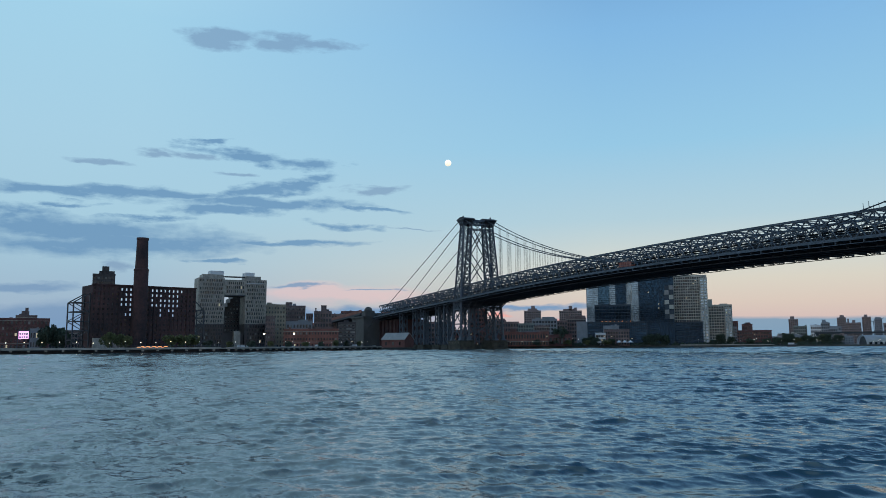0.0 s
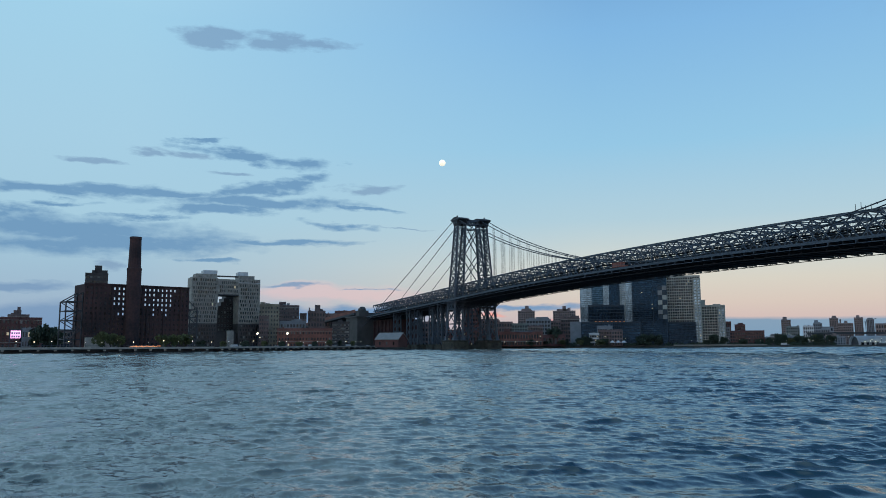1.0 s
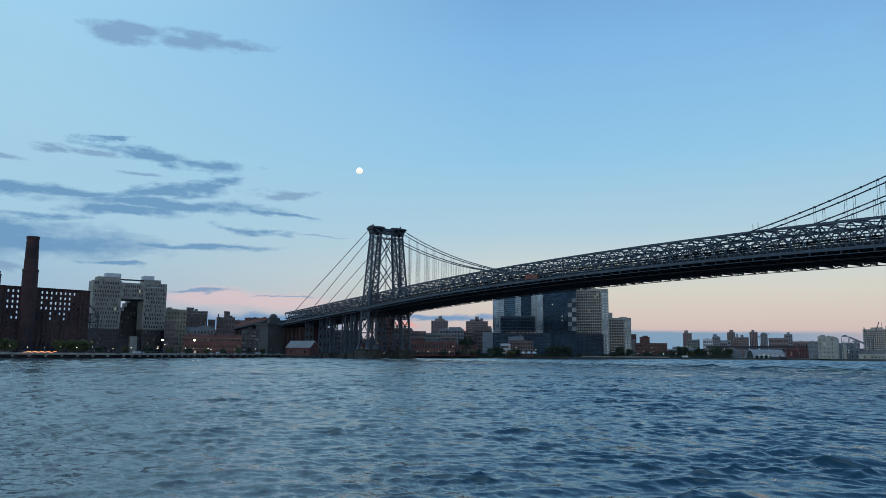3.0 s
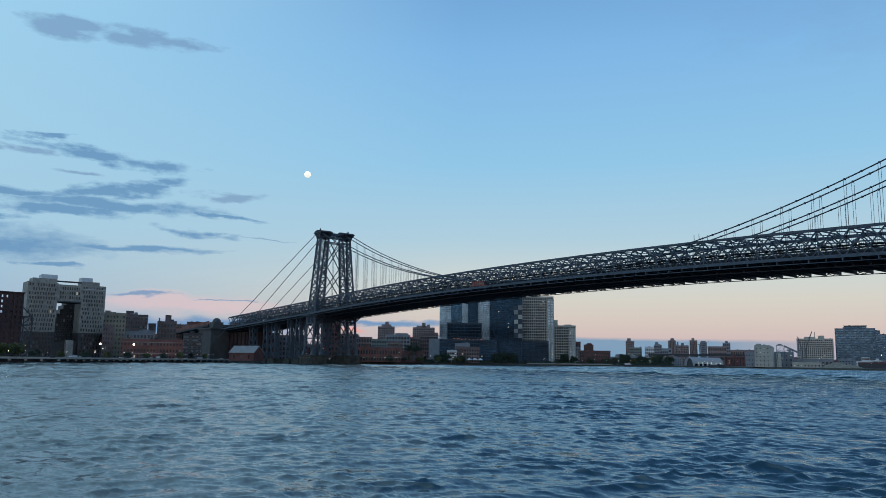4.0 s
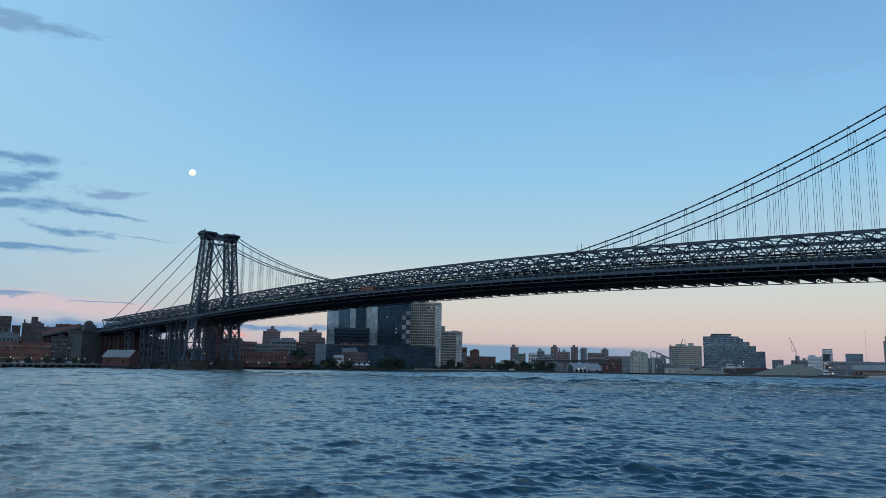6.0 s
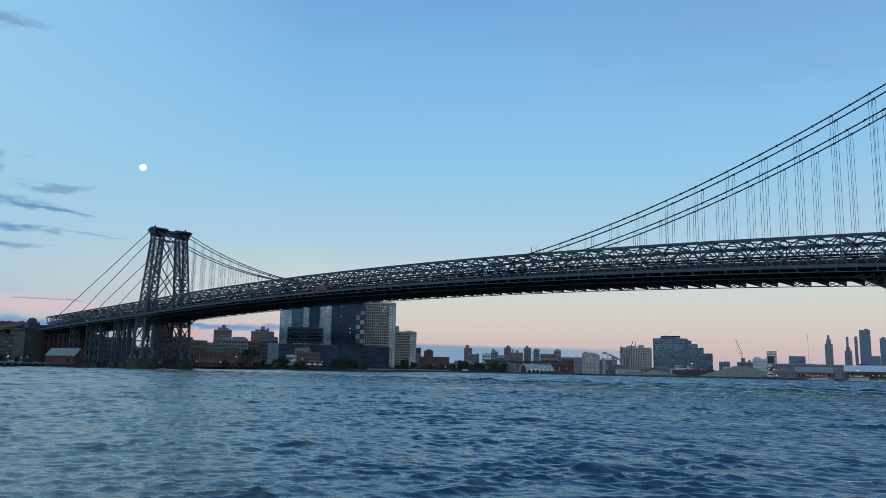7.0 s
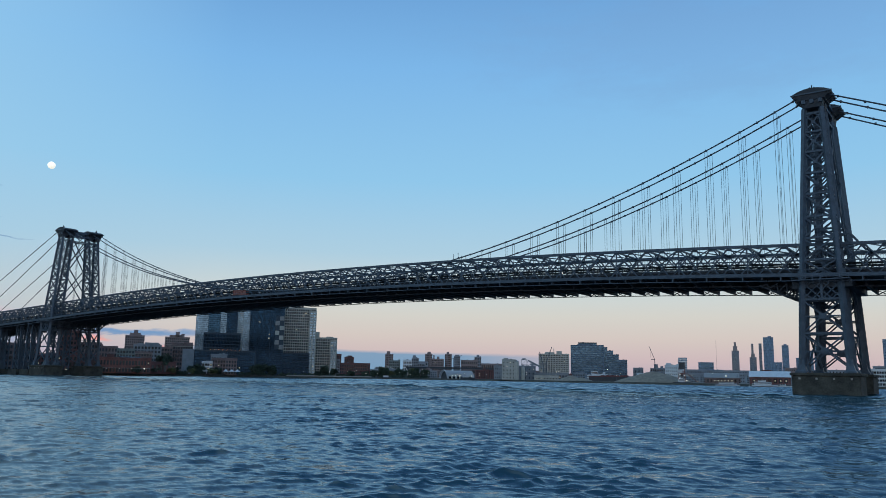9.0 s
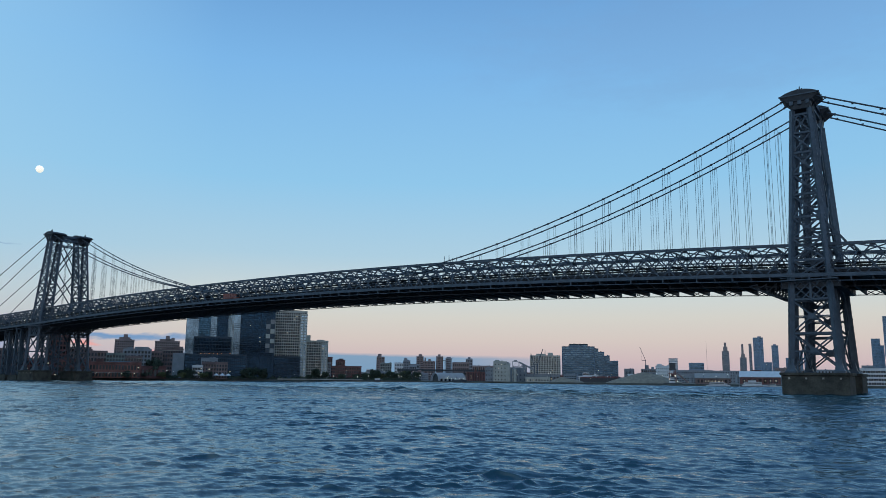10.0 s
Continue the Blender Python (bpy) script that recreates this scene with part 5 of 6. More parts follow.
building("apartment_block", "long brick housing slab", "apartment building", -1011, 1165, 28.7, 12, 44.1, 36, HAZED_BRICK, 8, 8, roof_boxes=((1, 3, 6, 6, 6), (-9, 3, 3, 3, 9)))
building("apartment_block", "brick housing tower with tank house", "apartment building", -1020, 1220, 16.6, 12, 56.6, 35, HAZED_BRICK, 12, 5, roof_boxes=((-1, 3, 6, 6, 6),), group="housing towers")
building("apartment_block", "grey housing tower with rounded top", "apartment building", -1003, 1233, 14.4, 12, 52.6, 35, HAZED_GREY, 12, 5, roof_boxes=((0, 3, 10, 8, 4),))
building("apartment_block", "low red brick housing blocks", "apartment building", -896, 1124, 37.0, 14, 40.3, 34, HAZED_BRICK, 4, 8)
building("apartment_block", "grey housing block with tank house", "apartment building", -935, 1218, 15.7, 14, 50.4, 33, HAZED_GREY, 7, 4, roof_boxes=((0, 3, 6, 5, 5),))
building("apartment_block", "low tan brick terrace houses", "apartment building", -852, 1152, 54.1, 14, 33.5, 32, HAZED_BRICK, 3, 12)
building("apartment_block", "brown brick terrace far off", "apartment building", -929, 977, 48.7, 12, 33.6, 38, HAZED_GREY, 4, 10)
# navy yard
building("warehouse", "concrete warehouse with rows of windows", "warehouse", -646, 1039, 57.9, 30, 50.2, 27, BEIGE, 13, 18, roof_boxes=((-8, 4, 18, 10, 4), (10, 4, 10, 8, 6), (0, 4, 1, 1, 12)), fx=0.6)
building("glass_tower", "broad blue glass office block", "tower block", -611, 1112, 63.6, 40, 69.7, 25, SPANDREL, 16, 15, 8, GLASS_SLATE, fx=0.96, fz=0.62, lit=0.02, roof_boxes=((-4, 6, 30, 14, 3),))
for x, y, w, h, label in ((-583, 1130, 12.0, 66.0, "stepped end of the glass office block"), (-574, 1137, 12.0, 59.5, "second stepped end of the glass office block"),
                          (-565, 1143, 12.0, 52.0, "third stepped end of the glass office block"), (-553, 1150, 16.0, 42.0, "low stepped end of the glass office block")):
    building("glass_tower", label, "tower block", x, y, w, 34, h, 24, SPANDREL, round(h / 4.2), 3, 0, GLASS_SLATE, fx=0.96, fz=0.62, lit=0.02)
building("penthouse", "dark glass penthouse storey set back on the office block", "building", -614, 1120, 36, 20, 75.0, 25, BLUE_PANEL, 1, 10, 0, GLASS_SLATE, fx=0.9, fz=0.7, z=69.7)
building("factory", "pale cement works block", "factory", -413, 517, 24.7, 14, 17.7, 30, GREYWALL, 3, 5, fx=0.3, fz=0.4, lit=0.08)
building("warehouse", "low pale concrete sheds", "warehouse", -379, 519, 39.1, 14, 9.9, 28, GREYWALL, 1, 10, lit=0.12)
building("brick_building", "brick works block with roof plant", "building", -538, 1305, 35.7, 20, 29.0, 20, HAZED_GREY, 4, 8, roof_boxes=((-6, 3, 8, 6, 9), (6, 3, 6, 6, 5)))
building("storage_building", "white tank building on the quay", "building", -270, 615, 16.8, 14, 21.4, 19, WHITE, 5, 7, fx=0.35, fz=0.4, roof_boxes=((-4, 2, 6, 6, 3),))
building("office_tower", "small blue glass office tower", "tower block", -746, 2080, 26.7, 20, 74.1, 18, HAZE_BLUE, 10, 5, 0, GLASS_PALE, fx=0.9, fz=0.7)
building("office_building", "dark slab office block", "office building", -623, 1909, 40.8, 16, 56.0, 17, HAZE_BLUE, 6, 8, 0, GLASS_SLATE, fx=0.9, fz=0.7)
building("brick_building", "long low brown city block", "building", -541, 1620, 86.7, 16, 31.4, 17, HAZED_GREY, 3, 16, fx=0.4, fz=0.4, lit=0.03)
building("brick_building", "low brown city block far off", "building", -448, 1543, 67.0, 16, 29.1, 15, HAZED_GREY, 4, 12, fx=0.4, fz=0.4, lit=0.04)
building("brick_building", "low brown city block far off", "building", -329, 1571, 34.7, 16, 36.0, 11, HAZED_BRICK, 5, 8, fx=0.4, fz=0.4, lit=0.03)
gable_shed("pier_shed", "brown pier shed with a pitched grey metal roof", -174, 477, 31.1, 20, 5.5, 10.0, 16, BROWN_BRICK, METAL_ROOF, doors=9)
gable_shed("pier_shed", "open pier shed with a broad pale roof", -137, 508, 37.0, 26, 7.0, 12.5, 13, RED_BRICK, WHITE, doors=7)
building("parking_structure", "white open-fronted parking structure", "building", -31, 524, 47.2, 30, 16.9, 5, WHITE, 4, 22, fx=0.8, fz=0.6, lit=0.02)
building("brick_building", "low dark block behind the parking structure", "building", -142, 1398, 20.9, 20, 37.4, 6, HAZED_GREY, 3, 8)
building("brick_building", "low dark city block behind the tower", "building", -247, 1585, 133.5, 20, 32.6, 9, HAZED_GREY, 4, 20, fx=0.4, fz=0.4, lit=0.03)
building("cement_works", "pale concrete cement works tower with work lights", "factory", -413, 479, 15.5, 9, 24.1, 31, BEIGE, 5, 4, fx=0.25, fz=0.3, lit=0.15, roof_boxes=((-4, 2, 4, 4, 2.5),))
building("cement_works", "low pale cement works block", "factory", -424, 475, 11.0, 9, 16.9, 31, GREYWALL, 3, 4, fx=0.3, fz=0.3, lit=0.15)
building("warehouse", "long pale concrete quay shed with work lights", "warehouse", -368, 485, 27.0, 10, 6.5, 28, BEIGE, 1, 8, fx=0.4, fz=0.4, lit=0.3)
gantry(-402, 495, 6.5, 25.0, 30)
gantry(-395, 501, 7.8, 19.3, 29)
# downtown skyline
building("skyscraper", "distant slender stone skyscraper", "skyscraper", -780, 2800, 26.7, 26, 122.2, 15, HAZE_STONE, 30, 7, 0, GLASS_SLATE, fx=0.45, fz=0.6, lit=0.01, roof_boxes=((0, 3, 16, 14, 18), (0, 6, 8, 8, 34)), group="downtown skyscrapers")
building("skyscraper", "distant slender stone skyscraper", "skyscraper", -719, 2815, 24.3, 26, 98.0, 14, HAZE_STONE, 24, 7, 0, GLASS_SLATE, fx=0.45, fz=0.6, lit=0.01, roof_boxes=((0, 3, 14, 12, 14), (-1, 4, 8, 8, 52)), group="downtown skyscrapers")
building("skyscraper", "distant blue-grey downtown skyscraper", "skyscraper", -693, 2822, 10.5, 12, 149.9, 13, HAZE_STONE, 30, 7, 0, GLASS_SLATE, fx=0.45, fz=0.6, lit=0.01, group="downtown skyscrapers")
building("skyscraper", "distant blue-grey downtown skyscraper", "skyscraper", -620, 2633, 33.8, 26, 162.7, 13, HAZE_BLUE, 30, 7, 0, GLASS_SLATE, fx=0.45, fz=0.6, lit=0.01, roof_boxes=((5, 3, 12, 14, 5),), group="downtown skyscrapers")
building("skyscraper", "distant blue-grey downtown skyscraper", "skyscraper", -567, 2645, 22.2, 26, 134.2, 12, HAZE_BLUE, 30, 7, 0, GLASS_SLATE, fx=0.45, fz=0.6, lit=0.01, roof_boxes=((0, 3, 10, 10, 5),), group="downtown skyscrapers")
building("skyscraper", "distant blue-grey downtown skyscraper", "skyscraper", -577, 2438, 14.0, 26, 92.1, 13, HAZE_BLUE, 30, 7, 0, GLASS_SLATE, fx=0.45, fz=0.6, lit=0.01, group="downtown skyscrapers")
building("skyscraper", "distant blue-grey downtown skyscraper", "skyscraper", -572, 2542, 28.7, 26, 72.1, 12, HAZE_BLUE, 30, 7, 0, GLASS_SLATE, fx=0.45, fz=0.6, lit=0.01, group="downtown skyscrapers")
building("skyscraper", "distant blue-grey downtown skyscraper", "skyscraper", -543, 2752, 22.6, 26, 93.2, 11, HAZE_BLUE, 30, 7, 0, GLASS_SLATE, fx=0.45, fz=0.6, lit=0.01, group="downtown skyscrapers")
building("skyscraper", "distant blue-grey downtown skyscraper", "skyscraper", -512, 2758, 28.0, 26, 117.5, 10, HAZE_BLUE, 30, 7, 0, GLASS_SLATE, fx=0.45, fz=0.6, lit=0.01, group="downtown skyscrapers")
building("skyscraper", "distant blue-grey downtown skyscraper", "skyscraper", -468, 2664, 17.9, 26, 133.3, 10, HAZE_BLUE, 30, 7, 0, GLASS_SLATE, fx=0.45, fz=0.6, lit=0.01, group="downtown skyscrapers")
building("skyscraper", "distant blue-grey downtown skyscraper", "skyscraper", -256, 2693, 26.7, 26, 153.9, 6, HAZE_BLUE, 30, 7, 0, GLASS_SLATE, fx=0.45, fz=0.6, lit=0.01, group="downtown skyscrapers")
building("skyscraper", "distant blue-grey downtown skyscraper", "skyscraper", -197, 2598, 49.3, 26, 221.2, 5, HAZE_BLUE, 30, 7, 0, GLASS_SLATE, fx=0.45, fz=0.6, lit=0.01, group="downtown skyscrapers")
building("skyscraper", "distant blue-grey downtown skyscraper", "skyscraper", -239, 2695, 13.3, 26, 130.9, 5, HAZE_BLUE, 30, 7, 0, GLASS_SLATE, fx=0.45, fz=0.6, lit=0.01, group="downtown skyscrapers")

# bridge anchorage and approach
anchorage = thing("anchorage", "massive brown stone anchorage at the end of the bridge", "bridge anchorage", -675, 0, 2, 0)
slab("block", -34, 0, -26, 26, 0, 29, BROWN_STONE, anchorage)
slab("cornice", -35, 1, -27, 27, 29, 30.5, BROWN_STONE, anchorage)
# dark brick block and buttresses added to stand for deep shade below the deck
slab("forebay", 0.5, 46, -9, 22, 0, 26, DARK_BRICK, anchorage, "dark brick mass filling the shade under the first deck length")
for k in range(5):
    slab("buttress", 3 + 9.5 * k, 5.4 + 9.5 * k, -10.4, -9.0, 0, 25, DARK_BRICK, anchorage)
for s in (-1, 1):
    slab("gatehouse", -16, -6, s * 17 - 5, s * 17 + 5, 30.5, 36, BROWN_STONE, anchorage)
    bm = bmesh.new()
    bmesh.ops.create_uvsphere(bm, u_segments=16, v_segments=10, radius=4.2, matrix=Matrix.Translation((-11, s * 17, 36)))
    part("dome", bm, BROWN_STONE, anchorage, smooth=True)
approach = thing("approach_viaduct", "steel approach viaduct sloping down behind the anchorage", "viaduct", -709, 0, 2, 0)
bar("deck", (0, 0, 34), (-260, 0, 20), 34, 2.0, STEEL_DARK, approach)
for k in range(7):
    for s in (-1, 1):
        bar("viaduct_post", (-20 - 35 * k, s * 12, 0), (-20 - 35 * k, s * 12, 32 - 1.9 * k), 1.2, 1.2, STEEL_DARK, approach)
        bar("side_truss", (-35 * k, s * 16, 36.5 - 1.9 * k), (-35 * k - 35, s * 16, 34.6 - 1.9 * k), 0.5, 3.5, ORANGE_BRICK, approach)

# trestle bents under the far side span
for x in (-516, -532, -562, -578, -608):
    bent = thing("trestle_bent", "grey steel lattice bent under the side span", "bridge support", x, 0, 0, 0, group="trestle bents")
    top = chord_top(x) - DEPTH - 2.4
    for s in (-1, 1):
        slab("pedestal", -6, 6, s * 12 - 4, s * 12 + 4, -2, 4, STONE, bent)
        for sx in (-1, 1):
            for dy in (-2.2, 2.2):
                bar("post", (sx * 4, s * 12 + dy, 4), (sx * 3, s * 12 + dy, top), 0.8, 0.8, STEEL, bent)
        n = 4
        bm = bmesh.new()
        for k in range(n):
            z0, z1 = 4 + (top - 4) * k / n, 4 + (top - 4) * (k + 1) / n
            for sx in (-1, 1):
                bar_in(bm, (sx * 3.6, s * 12 - 2.2, z0), (sx * 3.4, s * 12 + 2.2, z1), 0.35, 0.35)
                bar_in(bm, (sx * 3.6, s * 12 + 2.2, z0), (sx * 3.4, s * 12 - 2.2, z1), 0.35, 0.35)
            for dy in (-2.2, 2.2):
                bar_in(bm, (-3.6, s * 12 + dy, z0), (3.4, s * 12 + dy, z1), 0.35, 0.35)
                bar_in(bm, (3.6, s * 12 + dy, z0), (-3.4, s * 12 + dy, z1), 0.35, 0.35)
        part("lattice", bm, STEEL, bent)["kind"] = "stuff"
    bar("cap_beam", (0, -16, top + 0.6), (0, 16, top + 0.6), 1.2, 1.4, STEEL, bent)

gable_shed("shed", "brick shed with a grey metal gable roof by the water", -512, -62, 20, 16, 6.0, 11.0, 40, RED_BRICK, METAL_ROOF)

# ---- the low jumble of houses behind the waterfront ----
def jumble(az0, az1, near, far, count, low, high, seed, walls):
    """Small houses and works scattered behind the bank over a range of bearings."""
    r = random.Random(seed)
    for k in range(count):
        az = radians(az0 + (az1 - az0) * (k + r.uniform(0.1, 0.9)) / count)
        d = r.uniform(near, far)
        x, y = CAM_X + d * math.cos(az), CAM_Y + d * math.sin(az)
        wall, label = r.choice(walls)
        w, h = r.uniform(12, 30), r.uniform(low, high)
        boxes = tuple((r.uniform(-w * 0.3, w * 0.3), 2, r.uniform(2, 5), 4, r.uniform(1.5, 3.5)) for _ in range(r.randrange(3)))
        building("house", label, "house", x, y, w, r.uniform(9, 15), h, math.degrees(az) - 90 + r.uniform(-14, 14), wall, max(2, round(h / 3.6)), max(3, round(w / 3.4)),
                 roof_boxes=boxes, fx=r.uniform(0.4, 0.65), fz=0.5, group="waterfront houses")


HOUSES = ((BROWN_BRICK, "small brown brick house with flat roof"), (GREYWALL, "small grey rendered house with flat roof"), (HAZED_BRICK, "small haze-paled brick house with flat roof"),
          (BEIGE, "small pale house with flat roof"), (HAZED_GREY, "small haze-greyed house with flat roof"), (RED_BRICK, "small red brick house with flat roof"))
jumble(135, 151, 1010, 1200, 16, 16, 27, 21, HOUSES)
jumble(157, 170, 1010, 1150, 12, 18, 28, 22, HOUSES)
jumble(176, 187, 1010, 1150, 8, 13, 22, 23, HOUSES)
YARD = (*HOUSES, (WHITE, "small white works building with flat roof"), (BEIGE, "small pale works building with flat roof"), (HAZED_GREY, "small haze-greyed works building"))
jumble(118, 134, 1050, 1350, 22, 7, 15, 24, YARD)
jumble(93, 118, 1020, 1400, 30, 6, 14, 25, YARD)
jumble(96, 126, 2000, 2600, 22, 18, 36, 26, YARD)

# ---- trees ----
def crown_mesh(seed, leaf):
    """A ragged crown about 1 m in radius, of several hundred small leaf clumps."""
    r = random.Random(seed)
    bm = bmesh.new()
    lobes = [(Vector((r.uniform(-0.6, 0.6), r.uniform(-0.6, 0.6), r.uniform(-0.6, 0.55))), r.uniform(0.32, 0.55)) for _ in range(13)]
    for _ in range(900):
        c, rad = r.choice(lobes)
        v = Vector((r.gauss(0, 1), r.gauss(0, 1), r.gauss(0, 1))).normalized() * rad * r.uniform(0.55, 1.06)
        p = c + v
        turn = Euler((r.uniform(0, 6.3), r.uniform(0, 6.3), r.uniform(0, 6.3))).to_matrix()
        s = r.uniform(0.06, 0.15)
        vs = [bm.verts.new(p + turn @ (Vector(q) * s)) for q in ((-1, -0.6, 0), (1, -0.7, 0.2), (0.8, 0.8, -0.1), (-0.9, 0.7, 0.3))]
        bm.faces.new(vs)
        bm.faces.new((vs[0], vs[2], bm.verts.new(p + turn @ Vector((0, 0, s)))))
    me = bpy.data.meshes.new("crown")
    bm.to_mesh(me)
    bm.free()
    me.materials.append(leaf)
    return me


CROWNS = [crown_mesh(k, LEAF if k < 3 else LEAF_DARK) for k in range(6)]


def tree(x, y, h, spread, dark=False, z=2.0, group="waterfront trees"):
    label = "dark leafy tree on the waterfront" if dark else "green leafy tree on the waterfront"
    t = thing("tree", label, "tree", x, y, z, rng.uniform(0, 360), group)
    bm = bmesh.new()
    tube_in(bm, [(0, 0, 0), (0.1, 0, h * 0.25), (-0.1, 0.1, h * 0.55)], 0.25 + h * 0.012)
    for k in range(4):
        a = k * 1.6
        tube_in(bm, [(0, 0, h * 0.3), (spread * 0.25 * math.cos(a), spread * 0.25 * math.sin(a), h * 0.6)], 0.14)
    part("trunk", bm, BARK, t)
    crown = new("crown", CROWNS[rng.randrange(3, 6) if dark else rng.randrange(3)])
    crown.parent = t
    crown.matrix_basis = Matrix.Translation((0, 0, h * 0.54)) @ Matrix.Diagonal((spread / 1.9, spread / 1.9, h * 0.46, 1))
    return t


for x, y, h, w in ((-451, -268, 10.5, 8), (-457, -262, 9.5, 8), (-452, -257, 8.5, 7), (-459, -232, 9.5, 9), (-463, -225, 9, 8), (-468, -219, 9.5, 9)):
    tree(x, y, h, w)
for x, y, h, w in ((-592, -303, 17, 11), (-596, -296, 18, 12), (-585, -290, 14, 10), (-560, 126, 18, 13), (-568, 136, 16, 12), (-575, 120, 12, 10), (-558, 205, 9, 9), (-554, 228, 11, 10), (-556, 238, 12, 11), (-553, 248, 11, 10),
                   (-560, 160, 9, 12), (-565, 170, 10, 11), (-548, 318, 12, 10), (-545, 330, 9, 9), (-540, 300, 6, 7), (-538, 350, 7, 9), (-536, 372, 7, 9), (-540, 392, 8, 10)):
    tree(x, y, h, w, True)
for k in range(9):
    tree(-560 + 4.5 * k + rng.uniform(-3, 3), 415 + 5.5 * k + rng.uniform(-6, 6), rng.uniform(8, 13), rng.uniform(8, 13), k % 3 != 0)
for k in range(14):
    tree(-760 + 6 * k + rng.uniform(-4, 4), 600 + 7 * k + rng.uniform(-8, 8), rng.uniform(8, 12), rng.uniform(9, 14), True)
for k in range(9):
    tree(-556 + rng.uniform(-6, 6), 96 + 11 * k, rng.uniform(5, 8), rng.uniform(6, 9), k % 2 == 0)
for k in range(10):
    tree(-420 - 15.5 * k + rng.uniform(-2, 2), -222 + 16 * k + 6, rng.uniform(4.5, 6.5), rng.uniform(4, 6), k % 2 == 0)


# undergrowth along the bank, too dense to count
def undergrowth(line, back, low, high, step, seed, leaf, label):
    r = random.Random(seed)
    bm = bmesh.new()
    for p, q in zip(line, line[1:]):
        p, q = Vector((*p, 0)), Vector((*q, 0))
        n = max(1, int((q - p).length / step))
        for k in range(n):
            c = p.lerp(q, (k + r.random()) / n) + Vector((r.uniform(-back, 0), r.uniform(0, back), 2.0))
            h = r.uniform(low, high)
            for _ in range(46):
                v = Vector((r.gauss(0, 1), r.gauss(0, 1), abs(r.gauss(0, 1)))).normalized()
                at = c + Vector((v.x * h * 0.9, v.y * h * 0.9, v.z * h)) * r.uniform(0.6, 1.05)
                turn = Euler((r.uniform(0, 6.3), r.uniform(0, 6.3), r.uniform(0, 6.3))).to_matrix()
                bm.faces.new([bm.verts.new(at + turn @ (Vector(e) * h * r.uniform(0.14, 0.3))) for e in ((-1, -0.6, 0), (1, -0.7, 0.2), (0.8, 0.8, -0.1), (-0.9, 0.7, 0.3))])
    tagged(part("undergrowth", bm, leaf, None), label, "shrubs", kind="stuff")


undergrowth(((-566, 95), (-548, 250), (-525, 400), (-508, 455)), 8, 1.2, 3.4, 2.4, 41, LEAF_DARK, "dark green shrubs and brambles along the river bank")


# ---- wharf, lamps and street furniture ----
def wharf(p, q):
    """A concrete esplanade on piles along the bank from p to q."""
    p, q = Vector((*p, 0)), Vector((*q, 0))
    run = q - p
    n = max(2, round(run.length / 8))
    along = run.normalized()
    out = Vector((along.y, -along.x, 0)) if (Vector((along.y, -along.x, 0)).x > 0) else Vector((-along.y, along.x, 0))
    w = thing("esplanade", "concrete waterfront esplanade deck carried on piles", "wharf", group="esplanade")
    w["kind"] = "structure"
    a, b = p + out * 2, q + out * 2
    bar("deck", (a.x, a.y, 2.45), (b.x, b.y, 2.45), 8.0, 0.6, CONCRETE, w)
    bar("kerb", (a.x + out.x * 3.8, a.y + out.y * 3.8, 2.95), (b.x + out.x * 3.8, b.y + out.y * 3.8, 2.95), 0.4, 0.4, CONCRETE, w)
    # dark strip on the bank, put in for the void's shade under the deck
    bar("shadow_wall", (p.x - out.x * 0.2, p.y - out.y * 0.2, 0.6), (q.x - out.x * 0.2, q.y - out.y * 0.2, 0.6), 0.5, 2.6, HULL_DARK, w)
    for k in range(n):
        c = p + run * ((k + 0.5) / n) + out * 5.2
        bar("pile", (c.x, c.y, -2), (c.x, c.y, 2.0), 0.6, 0.6, HULL_DARK, w)
        bar("pile_cap", (c.x, c.y, 1.1), (c.x, c.y, 1.9), 1.5, 1.2, CONCRETE, w)
    for k in range(n + 1):
        c = p + run * (k / n) + out * 5.6
        bar("rail_post", (c.x, c.y, 3.1), (c.x, c.y, 4.1), 0.08, 0.08, STEEL, w)
    bar("rail", (a.x + out.x * 3.6, a.y + out.y * 3.6, 4.1), (b.x + out.x * 3.6, b.y + out.y * 3.6, 4.1), 0.1, 0.1, STEEL, w)
    return w


wharf((-394, -440), (-402, -320))
wharf((-402, -320), (-424, -210))
wharf((-424, -210), (-515, -122))
wharf((-515, -122), (-566, -52))


def street_lamp(x, y, h=5.0, mat=None, z=2.7):
    s = thing("street_lamp", "slim street lamp with a glowing head", "street lamp", x, y, z, 0, "street lamps")
    bar("pole", (0, 0, 0), (0, 0, h), 0.14, 0.14, STEEL, s)
    bm = bmesh.new()
    bmesh.ops.create_icosphere(bm, subdivisions=1, radius=0.22, matrix=Matrix.Translation((0, 0, h + 0.2)))
    part("lamp_head", bm, mat or WHITE_GLOW, s, "glowing lamp head")
    return s


lamps = random.Random(3)
for k in range(13):
    street_lamp(-410 - 1.5 * k, -318 + 8.2 * k, lamps.uniform(3.4, 4.4), LAMP_GLOW if k % 3 else WHITE_GLOW, 2.0)
for k in range(15):
    street_lamp(-436 - 9.4 * k + lamps.uniform(-3, 3), -208 + 10.3 * k + lamps.uniform(-3, 3), lamps.uniform(3.4, 4.6), z=2.0, mat=LAMP_GLOW if k % 4 == 0 else WHITE_GLOW)
for k in range(12):
    street_lamp(-572 + lamps.uniform(-8, 4), 92 + 14 * k, lamps.uniform(4, 7), WHITE_GLOW if k % 3 else LAMP_GLOW, 2.0)
for k in range(10):
    street_lamp(-540 + 3 * k, 280 + 16 * k, lamps.uniform(4, 6), WHITE_GLOW, 2.0)
